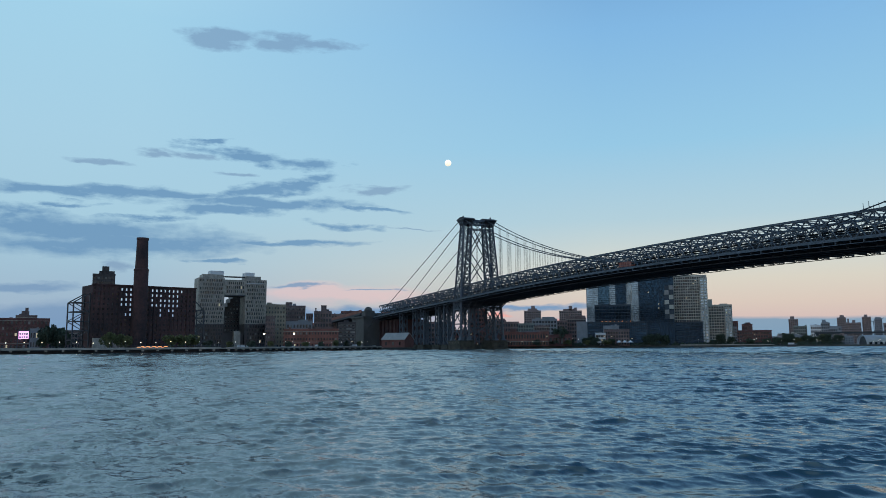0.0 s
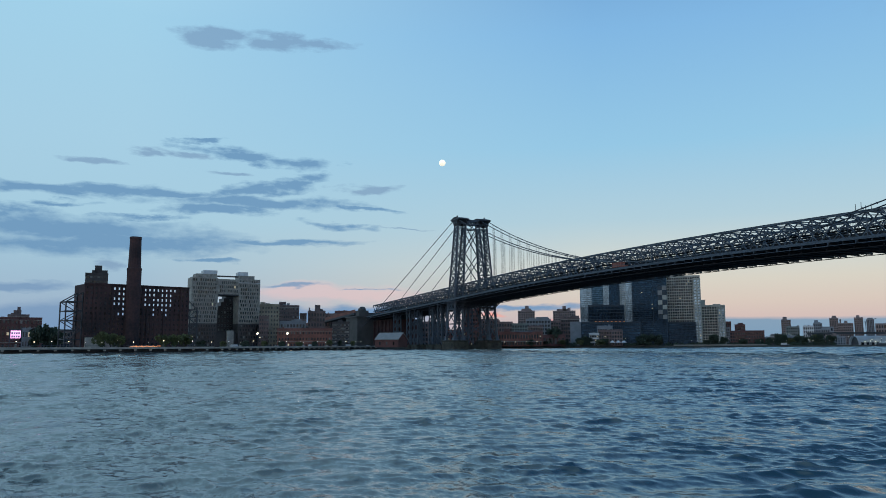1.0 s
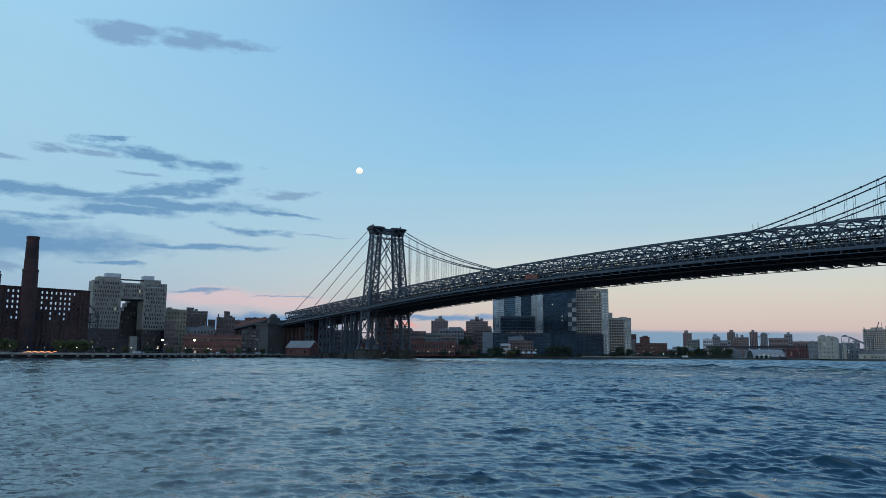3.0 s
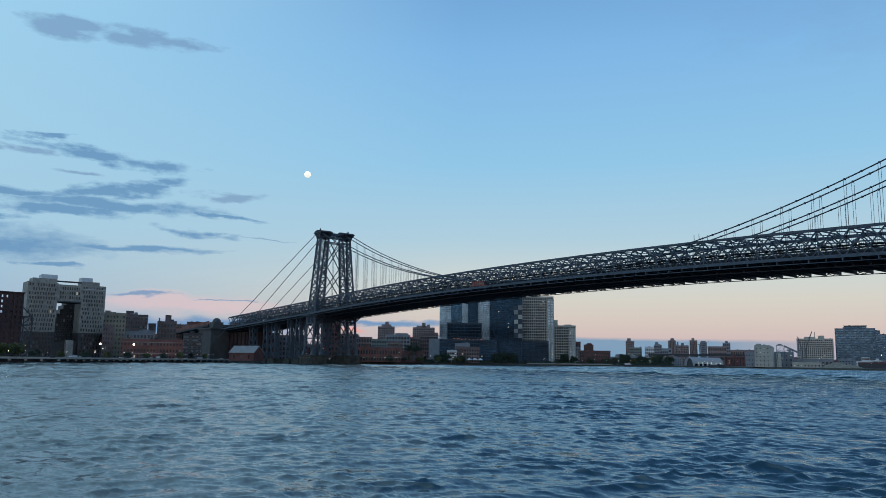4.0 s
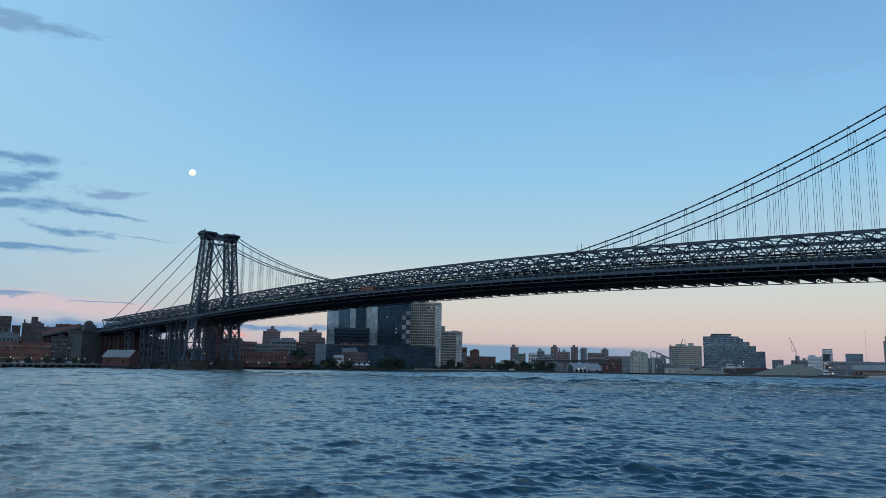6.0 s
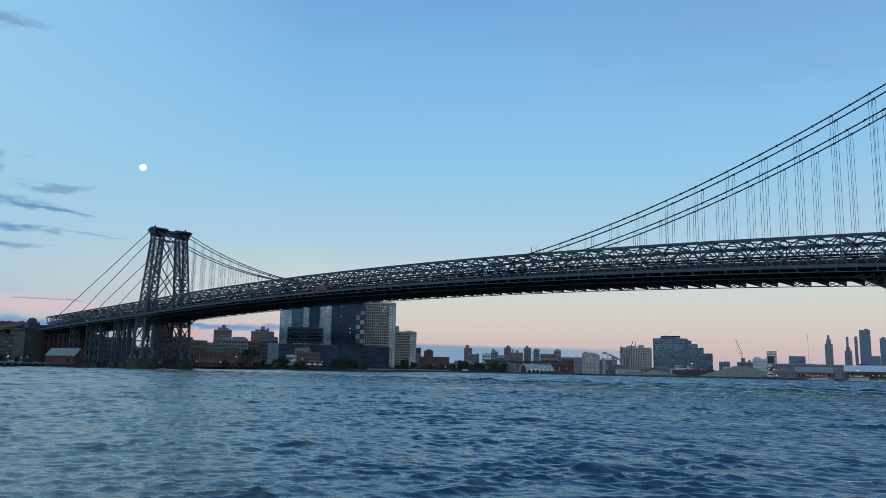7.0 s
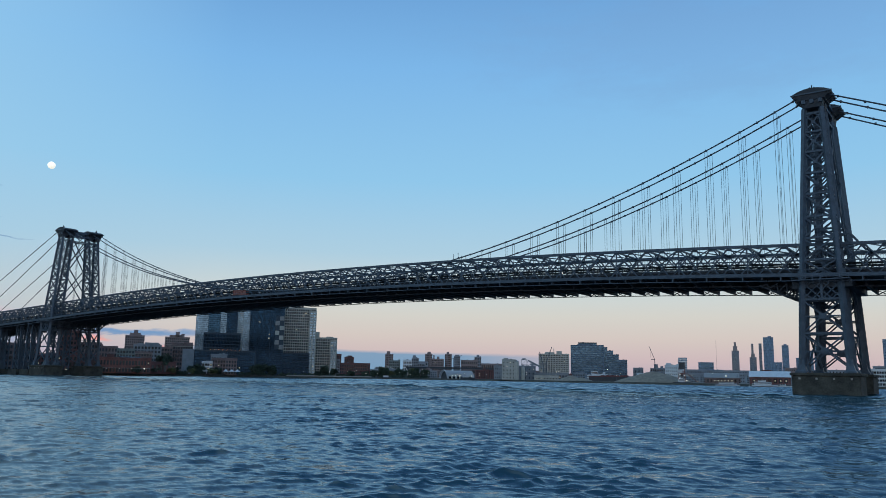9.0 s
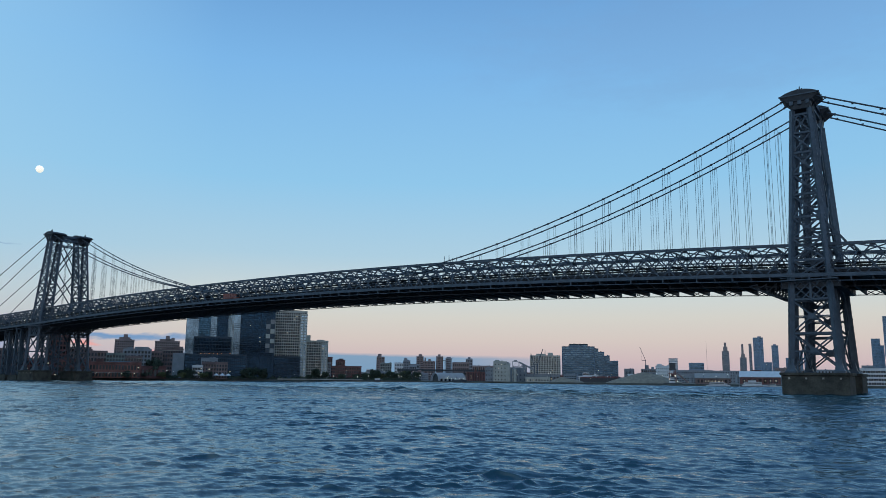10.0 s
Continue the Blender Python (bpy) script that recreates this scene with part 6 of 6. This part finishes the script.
for x, y, h in ((-556, -150, 7.5), (-545, -105, 7.5), (-480, 560, 9), (-445, 540, 12), (-425, 500, 14), (-360, 500, 10), (-350, 476, 9), (-238, 520, 8), (-180, 470, 9), (-160, 480, 9), (-600, 720, 9), (-590, 700, 8)):
    street_lamp(x, y, h, LAMP_GLOW, 2.0)
# work lights along the pier sheds and the quays of the yard
for k in range(34):
    a = radians(lamps.uniform(98, 134))
    d = lamps.uniform(800, 930)
    street_lamp(CAM_X + d * math.cos(a), CAM_Y + d * math.sin(a), lamps.uniform(3, 11), LAMP_GLOW if k % 2 else WHITE_GLOW, 2.0)
# two bright floodlights by the warehouse
for x, y in ((-529.6, -158), (-524, -137)):
    f = thing("floodlight", "bright warm floodlight on a short mast", "floodlight", x, y, 2.0, 0, "floodlights")
    bar("mast", (0, 0, 0), (0, 0, 9.8), 0.2, 0.2, STEEL, f)
    bm = bmesh.new()
    bmesh.ops.create_icosphere(bm, subdivisions=2, radius=0.75, matrix=Matrix.Translation((0, 0, 10.5)))
    part("lamp_head", bm, LAMP_GLOW, f, "glowing lamp head")

# lit orange seating steps in the park
steps = thing("seating_steps", "park seating steps washed with orange light", "steps", -441, -246, 2.0, 92)
for k in range(4):
    slab("step", -9 + k, 9 - k, k * 0.9, k * 0.9 + 0.9, 0, 0.5 + 0.45 * k, CONCRETE, steps)
    for j in range(5):
        slab("light_strip", -8.5 + k + j * 3.3 + (k % 2), -6.6 + k + j * 3.3 + (k % 2), k * 0.9 - 0.06, k * 0.9 - 0.004, 0.12 + 0.45 * k, 0.42 + 0.45 * k, ORANGE_GLOW, steps, "glowing orange light strip")

# billboard with two lines of lettering as bars
board = thing("billboard", "lit pink billboard on two posts", "billboard", -556, -316, 2.0, 92)
for x in (-3.6, 3.6):
    bar("post", (x, 0, 0), (x, 0, 13.2), 0.5, 0.5, STEEL, board)
bar("crossbar", (-3.8, 0, 13.0), (3.8, 0, 13.0), 0.4, 0.4, STEEL, board)
panel = slab("panel", -3.0, 3.0, -0.2, 0.2, 7.2, 12.4, SIGN_GLOW, board, "glowing pink panel")
for z, n in ((10.6, 4), (8.4, 4)):
    for k in range(n):
        slab("letter_bar", -2.6 + 1.35 * k, -1.55 + 1.35 * k, -0.28, -0.204, z - 0.7, z + 0.7, WHITE, board)

# parked vans and cars on the quay
def van(x, y, rot, mat, tall=True):
    v = thing("van" if tall else "car", "white delivery van parked on the quay" if tall else "parked car on the quay", "van" if tall else "car", x, y, 2.05, rot, "parked vehicles")
    length, h = (6.0, 2.4) if tall else (4.4, 1.45)
    bm = bmesh.new()
    pts = ((-length / 2, 0.5), (length / 2, 0.5), (length / 2, 1.1), (length / 2 - 1.1, 1.25), (length / 2 - 1.7, h), (-length / 2 + (0 if tall else 0.6), h))
    a = [bm.verts.new((x_, -0.95, z_)) for x_, z_ in pts]
    c = [bm.verts.new((x_, 0.95, z_)) for x_, z_ in pts]
    bm.faces.new(a)
    bm.faces.new(c[::-1])
    for k in range(6):
        bm.faces.new((a[k], c[k], c[(k + 1) % 6], a[(k + 1) % 6]))
    bmesh.ops.recalc_face_normals(bm, faces=bm.faces)
    part("body", bm, mat, v)
    slab("windscreen", length / 2 - 1.6, length / 2 - 1.2, -0.8, 0.8, 1.3, h - 0.2, GLASS, v)
    for sx in (-1, 1):
        for sy in (-1, 1):
            bm = bmesh.new()
            bmesh.ops.create_cone(bm, segments=12, radius1=0.36, radius2=0.36, depth=0.25, cap_ends=True, matrix=Matrix.Translation((sx * length * 0.32, sy * 0.9, 0.36)) @ pose(0, 0, 0, 90))
            part("wheel", bm, HULL_DARK, v)
    return v


van(-462, -188, 120, WHITE)
van(-468, -181, 120, WHITE)
for k in range(14):
    van(-482 - 7.2 * k, -162 + 8.4 * k, 130 + rng.uniform(-8, 8), WHITE if k % 3 else HULL_DARK, k % 5 == 0)

# ---- things on the bridge ----
truck = thing("truck", "orange work truck with stacked panels on the roadway", "truck", -290, -14.5, chord_top(-290) - DEPTH + 0.06, 2)
slab("bed", -5.2, 2.8, -1.2, 1.2, 0.9, 3.6, ORANGE_PAINT, truck)
for k in range(5):
    slab("stake", -4.9 + 1.8 * k, -4.7 + 1.8 * k, -1.28, -1.2, 0.9, 3.9, HULL_RED, truck)
slab("cab", 2.9, 5.0, -1.2, 1.2, 0.6, 2.9, ORANGE_PAINT, truck)
slab("windscreen", 5.0, 5.06, -1.0, 1.0, 1.7, 2.7, GLASS, truck)
for x in (-4.0, -2.6, 3.9):
    for s in (-1, 1):
        bm = bmesh.new()
        bmesh.ops.create_cone(bm, segments=12, radius1=0.5, radius2=0.5, depth=0.3, cap_ends=True, matrix=Matrix.Translation((x, s * 1.05, 0.5)) @ pose(0, 0, 0, 90))
        part("wheel", bm, HULL_DARK, truck)
for k in range(30):
    x = -660 + 24 * k + rng.uniform(-6, 6)
    if x < 170 and abs(x) > 12 and abs(x + SPAN) > 12:
        lamp = thing("bridge_lamp", "small roadway lamp glowing behind the truss", "street lamp", x, rng.choice((-9.5, 9.5, 0.0)), chord_top(x) - DEPTH + 0.05, 0, "bridge lamps")
        bar("pole", (0, 0, 0), (0, 0, 4.6), 0.14, 0.14, STEEL, lamp)
        bm = bmesh.new()
        bmesh.ops.create_icosphere(bm, subdivisions=1, radius=0.16, matrix=Matrix.Translation((0, 0, 4.7)))
        part("lamp_head", bm, WHITE_GLOW, lamp, "glowing lamp head")

# ---- navy yard quay ----
def heap(x, y, rx, ry, h, rot):
    bm = bmesh.new()
    r = random.Random(round(x))
    rings = []
    for t in (1.0, 0.8, 0.6, 0.4, 0.22, 0.1):
        rings.append([bm.verts.new((rx * t * math.cos(a) * (1 + 0.04 * r.uniform(-1, 1)), ry * t * math.sin(a), h * (1 - t) ** 0.85 * (1 + 0.06 * r.uniform(-1, 1)))) for a in [k * math.tau / 36 for k in range(36)]])
    for p, q in zip(rings, rings[1:]):
        for k in range(36):
            bm.faces.new((p[k], p[(k + 1) % 36], q[(k + 1) % 36], q[k]))
    bm.faces.new(rings[-1])
    ob = part("gravel_pile", bm, GRAVEL, None, smooth=True)
    ob.matrix_basis = pose(x, y, 2, 0, 0, rot)
    return tagged(ob, "long heap of grey gravel on the wharf", "gravel pile", group="gravel piles")


heap(-236, 462, 38, 18, 11.0, 21)
heap(-336, 482, 16, 10, 6.0, 26)
heap(-318, 470, 12, 8, 4.0, 26)


def vessel(label, x, y, rot, length, beam, hull_h, hull, stripe, house, masts=1, z=0.0):
    v = thing("ship", label, "ship", x, y, z, rot)
    def plan(k):
        return [(-length / 2, -beam / 2 * k), (length * 0.3, -beam / 2 * k), (length / 2, 0), (length * 0.3, beam / 2 * k), (-length / 2, beam / 2 * k)]
    part("hull", prism(plan(1.0), -1.0, hull_h * 0.45), stripe, v)
    part("hull_side", prism(plan(1.02), hull_h * 0.45, hull_h), hull, v)
    part("deck", prism(plan(0.94), hull_h, hull_h + 0.25), STEEL, v)
    for x0, x1, h0, h1 in house:
        block = slab("deckhouse", x0 * length, x1 * length, -beam * 0.36, beam * 0.36, hull_h + h0, hull_h + h1, WHITE, v)
        slab("window_band", x0 * length + 0.3, x1 * length - 0.3, -beam * 0.36 - 0.06, -beam * 0.36 - 0.004, hull_h + h0 + (h1 - h0) * 0.5, hull_h + h0 + (h1 - h0) * 0.8, GLASS, v)
    for k in range(masts):
        xm = -0.1 * length + 0.25 * length * k
        bar("mast", (xm, 0, hull_h), (xm, 0, hull_h + 7), 0.25, 0.25, STEEL, v)
        bm = bmesh.new()
        bmesh.ops.create_icosphere(bm, subdivisions=1, radius=0.35, matrix=Matrix.Translation((xm, 0, hull_h + 7.2)))
        part("mast_light", bm, LAMP_GLOW, v, "glowing mast light")
    return v


ship = vessel("dark cargo vessel with a red sheer line behind the heaps", -296, 500, 24, 50, 9, 6.4, HULL_DARK, HULL_DARK, ((-0.44, -0.3, 0.2, 5.0),), z=1.2)
slab("sheer_strake", -25.2, 15.2, -4.72, -4.6, 5.7, 6.5, HULL_RED, ship, "red painted sheer line")
for k in range(6):
    bar("hatch_post", (-12 + 5 * k, -3.5, 6.6), (-12 + 5 * k, -3.5, 8.2), 0.3, 0.3, HULL_RED, ship)
    slab("hatch", -11.6 + 5 * k, -8.0 + 5 * k, -3.4, 3.4, 6.65, 7.5, HULL_RED, ship)
vessel("white passenger ferry moored at the pier", -112, 380, 12, 20, 6, 1.6, WHITE, HULL_DARK, ((-0.4, 0.25, 0.2, 2.6), (-0.25, 0.05, 2.6, 4.0)))
vessel("white passenger ferry moored at the pier", -142, 384, 14, 18, 6, 1.4, WHITE, HULL_DARK, ((-0.4, 0.25, 0.2, 2.2),))
vessel("low dark barge moored at the bank", -513, 380, 130, 30, 8, 2.2, HULL_DARK, HULL_DARK, ((-0.2, -0.1, 0.2, 2.0),), 0)
vessel("low dark barge moored at the bank", -478, 490, 150, 30, 8, 3.4, HULL_DARK, HULL_DARK, ((0.1, 0.2, 0.2, 2.0),), 0)

vessel("dark harbour tug lying under the loading tower", -196, 428, 22, 17, 6, 2.6, HULL_DARK, HULL_DARK, ((-0.2, 0.12, 0.2, 3.2), (-0.1, 0.05, 3.2, 5.0)))
boats = random.Random(8)
for k in range(7):
    vessel("small white cabin boat moored at the pier", -150 + 13.5 * k + boats.uniform(-3, 3), 398 - 2.2 * k + boats.uniform(-3, 3), 12 + boats.uniform(-20, 20), boats.uniform(8, 13), 3.2, 1.2, WHITE, HULL_DARK, ((-0.25, 0.1, 0.2, 1.7),), 0)

# rusty loading tower with dark hopper
hopper = thing("loading_tower", "rusty loading tower with a dark hopper on top", "loading tower", -203, 449, 2.0, 19)
for x in (-3, 3):
    for y in (-2, 2):
        bar("leg", (x * 1.2, y, 0), (x * 0.8, y, 13), 0.5, 0.5, ORANGE_BRICK, hopper)
for k in range(4):
    bar("cross_brace", (-3.4, -2, 3.2 * k), (3.2, -2, 3.2 * k + 3.2), 0.35, 0.35, ORANGE_BRICK, hopper)
    bar("cross_brace", (3.4, -2, 3.2 * k), (-3.2, -2, 3.2 * k + 3.2), 0.35, 0.35, ORANGE_BRICK, hopper)
slab("hopper", -2.8, 2.8, -2.6, 2.6, 13, 19, HULL_DARK, hopper)
slab("platform", -4.5, 4.5, -3, 3, 9, 9.6, ORANGE_BRICK, hopper)
slab("control_cabin", -3.2, 0.4, -2.2, 2.2, 9.6, 12.2, WHITE, hopper, "white control cabin")
slab("chute", -1.2, 1.2, -1.2, 1.2, 4.0, 9.0, HULL_DARK, hopper)
slab("hopper_lid", -3.1, 3.1, -2.9, 2.9, 19.0, 19.5, STEEL, hopper)
for k in range(6):
    bar("platform_post", (-4.4 + 1.76 * k, -2.9, 9.6), (-4.4 + 1.76 * k, -2.9, 10.7), 0.12, 0.12, ORANGE_BRICK, hopper)
for x, z in ((-3, 4), (2, 7), (4, 2)):
    slab("work_light", x, x + 0.6, -3.4, -3.0, z, z + 0.6, LAMP_GLOW, hopper, "glowing work light")
bar("boom", (5, 0, 9), (14, 0, 1), 0.8, 0.8, ORANGE_BRICK, hopper)

# cement silos
def silo(x, y, r, h):
    s = thing("silo", "pale cylindrical cement silo", "silo", x, y, 2.0, 0, "cement silos")
    bm = bmesh.new()
    bmesh.ops.create_cone(bm, segments=24, radius1=r, radius2=r, depth=h, cap_ends=True, matrix=Matrix.Translation((0, 0, h / 2)))
    part("drum", bm, BEIGE, s, smooth=False)
    bm = bmesh.new()
    bmesh.ops.create_cone(bm, segments=24, radius1=r * 1.03, radius2=r * 0.3, depth=1.6, cap_ends=True, matrix=Matrix.Translation((0, 0, h + 0.8)))
    part("roof_cone", bm, METAL_ROOF, s)
    bar("ladder", (0, -r - 0.1, 0), (0, -r - 0.1, h), 0.5, 0.1, STEEL, s)
    return s


for x, y, r, h in ((-424, 478, 2.4, 11), (-419, 481, 2.8, 15), (-413, 484, 3.0, 20), (-407, 486, 3.0, 20.5), (-400, 489, 2.4, 14)):
    silo(x, y, r, h)
conveyor = thing("conveyor", "raised conveyor gantry beside the silos", "conveyor", -392, 486, 2.0, 30)
bar("gallery", (0, 0, 22), (16, 0, 14), 1.6, 1.8, GREYWALL, conveyor)
for x, h in ((0, 22), (8, 18), (16, 14)):
    for y in (-0.8, 0.8):
        bar("post", (x, y, 0), (x, y, h), 0.35, 0.35, STEEL, conveyor)


def crane(x, y, h, jib, lean, rot):
    c = thing("crane", "slender construction crane in the distance", "crane", x, y, 2.0, rot, "cranes")
    bar("mast", (0, 0, 0), (0, 0, h), 1.3, 1.3, STEEL, c)
    bar("jib", (0, 0, h), (jib * math.cos(lean), 0, h + jib * math.sin(lean)), 0.9, 0.9, STEEL, c)
    bar("counter_jib", (0, 0, h), (-jib * 0.25, 0, h), 1.2, 1.2, STEEL, c)
    bar("tie", (-jib * 0.25, 0, h), (jib * 0.8 * math.cos(lean), 0, h + jib * 0.8 * math.sin(lean)), 0.25, 0.25, STEEL, c)
    return c


crane(-545, 1301, 46, 30, radians(112), 20)
crane(-440, 620, 22, 22, radians(70), 30)
crane(-455, 640, 20, 18, radians(105), 30)
crane(-1060, 1300, 48, 22, radians(20), 35)
mast = thing("radio_mast", "thin radio mast far beyond the yard", "radio mast", -791, 2589, 2.0, 0)
bar("mast", (0, 0, 0), (0, 0, 150), 0.45, 0.45, STEEL, mast)

# elevated roadway and white arched hall
road = thing("elevated_roadway", "dark elevated roadway on posts", "elevated road", -712, 765, 2.0, 36)
bar("deck", (-60, 0, 16.5), (90, 0, 16.5), 12, 3.0, STEEL_DARK, road)
for k in range(9):
    for s in (-1, 1):
        bar("post", (-56 + 18 * k, s * 4, 0), (-56 + 18 * k, s * 4, 15.2), 1.0, 1.0, STEEL_DARK, road)
hall = thing("arched_hall", "white barrel-roofed hall with an open end", "hall", -506, 518, 2.0, 65)
bm = bmesh.new()
prev = None
for k in range(17):
    a = math.pi * k / 16
    ring = [bm.verts.new((-20 + 40 * j, 10 - 10 * math.cos(a), 10.0 * math.sin(a))) for j in (0, 1)]
    if prev:
        bm.faces.new((prev[0], prev[1], ring[1], ring[0]))
    prev = ring
bmesh.ops.solidify(bm, geom=bm.faces[:], thickness=0.5)
part("roof", bm, WHITE, hall)
# back wall painted dark, for the shaded inside of the hall
bm = bmesh.new()
bm.faces.new([bm.verts.new((20, 10 - 9.6 * math.cos(math.pi * k / 16), 9.6 * math.sin(math.pi * k / 16))) for k in range(17)])
part("back_wall", bm, HULL_DARK, hall, "dark closed back of the hall")
# dark sheet added so the open end reads as shaded inside
bm = bmesh.new()
bm.faces.new([bm.verts.new((-17.5, 10 - 9.0 * math.cos(math.pi * k / 16), 9.0 * math.sin(math.pi * k / 16))) for k in range(17)])
part("inner_curtain", bm, HULL_DARK, hall, "dark sheet standing for shade inside the open end")
for k in range(6):
    bm = bmesh.new()
    tube_in(bm, [(-19 + 7.6 * k, 10 - 9.4 * math.cos(math.pi * j / 12), 9.4 * math.sin(math.pi * j / 12)) for j in range(13)], 0.16)
    part("roof_rib", bm, STEEL, hall)
for k in range(6):
    slab("door", -17 + 5.8 * k, -14 + 5.8 * k, -0.35, 0.1, 0, 2.6, GLASS, hall)
    slab("wall_lamp", -13.2 + 5.8 * k, -12.7 + 5.8 * k, -0.5, -0.2, 3.2, 3.6, LAMP_GLOW, hall, "glowing wall lamp")

# marquee, quay wall and terrace lights
tent = thing("marquee", "white marquee tent on the bank", "tent", -546, 192, 2.0, 51)
for k in range(3):
    bm = bmesh.new()
    x0, x1 = -8 + 5.4 * k, -2.8 + 5.4 * k
    base = [bm.verts.new(p) for p in ((x0, 0, 3.2), (x1, 0, 3.2), (x1, 6, 3.2), (x0, 6, 3.2))]
    tip = bm.verts.new(((x0 + x1) / 2, 3, 5.4))
    for j in range(4):
        bm.faces.new((base[j], base[(j + 1) % 4], tip))
    bm.faces.new(base[::-1])
    part("canopy", bm, WHITE, tent)
    for px in (x0, x1):
        bar("pole", (px, 0.1, 0), (px, 0.1, 3.2), 0.15, 0.15, STEEL, tent)
quay = thing("quay_wall", "pale concrete quay wall along the bank", "quay wall", 0, 0, 0, 0)
quay["kind"] = "structure"
bar("coping", (-546, 262, 2.4), (-528, 372, 2.4), 1.6, 1.2, CONCRETE, quay)
bar("coping", (-565, 100, 2.2), (-548, 245, 2.2), 1.2, 0.8, STONE, quay)
terrace = thing("terrace_lights", "row of warm lights along a roof terrace", "lights", -582, 211, 26.2, 51)
bar("rail", (-14, -0.3, 0.9), (14, -0.3, 0.9), 0.12, 0.12, STEEL, terrace)
for k in range(15):
    bar("post", (-14 + 2 * k, -0.3, -0.2), (-14 + 2 * k, -0.3, 0.9), 0.1, 0.1, STEEL, terrace)
    if k % 2 == 0:
        slab("lamp", -14 + 2 * k, -13.2 + 2 * k, -0.6, -0.36, 0.2, 0.6, ORANGE_GLOW, terrace, "glowing orange lamp")
pavilion = thing("glass_pavilion", "pale low pavilion with flat roofs among trees", "pavilion", -560, 425, 2.0, 40)
slab("wall", -8, 8, 0, 8, 0, 9, GREYWALL, pavilion)
slab("roof", -9, 9, -1, 9, 9, 9.6, WHITE, pavilion)
slab("roof", -6, 6, 1, 7, 12, 12.6, WHITE, pavilion)
slab("wall", -5, 5, 2, 6, 9.6, 12, GREYWALL, pavilion)
windows_on(pavilion, 15, 1, 8, 2, 8, 0.8, 0.6, pose(0, -0.004, 0), GLASS, WHITE, 0.05)

# pale shifted panels on the blue glass tower
panels = [o for o in scene.objects if o.get("label") == "blue glass tower with shifted pale panels"][0]
shift = random.Random(12)
for i in range(7):
    for j in (0, 1):
        z0 = 27 + 5.0 * i
        slab("shifted_panel", -1.8 + 4.5 * j, 2.5 + 4.5 * j, -0.9 if (i + j) % 2 else -0.5, -0.16, z0, z0 + shift.uniform(4.2, 4.8), (BEIGE if i in (2, 3, 4) else METAL_ROOF) if (i + j) % 2 else BLUE_PANEL, panels)


# moon
bm = bmesh.new()
bmesh.ops.create_uvsphere(bm, u_segments=32, v_segments=20, radius=20)
moon = part("moon", bm, glowing("moonlight", (0.98, 0.93, 0.78), 0.85), None, smooth=True)
moon.matrix_basis = pose(-4068.6, 1766.4, 1104.8)
tagged(moon, "pale nearly full moon in the evening sky", "moon")
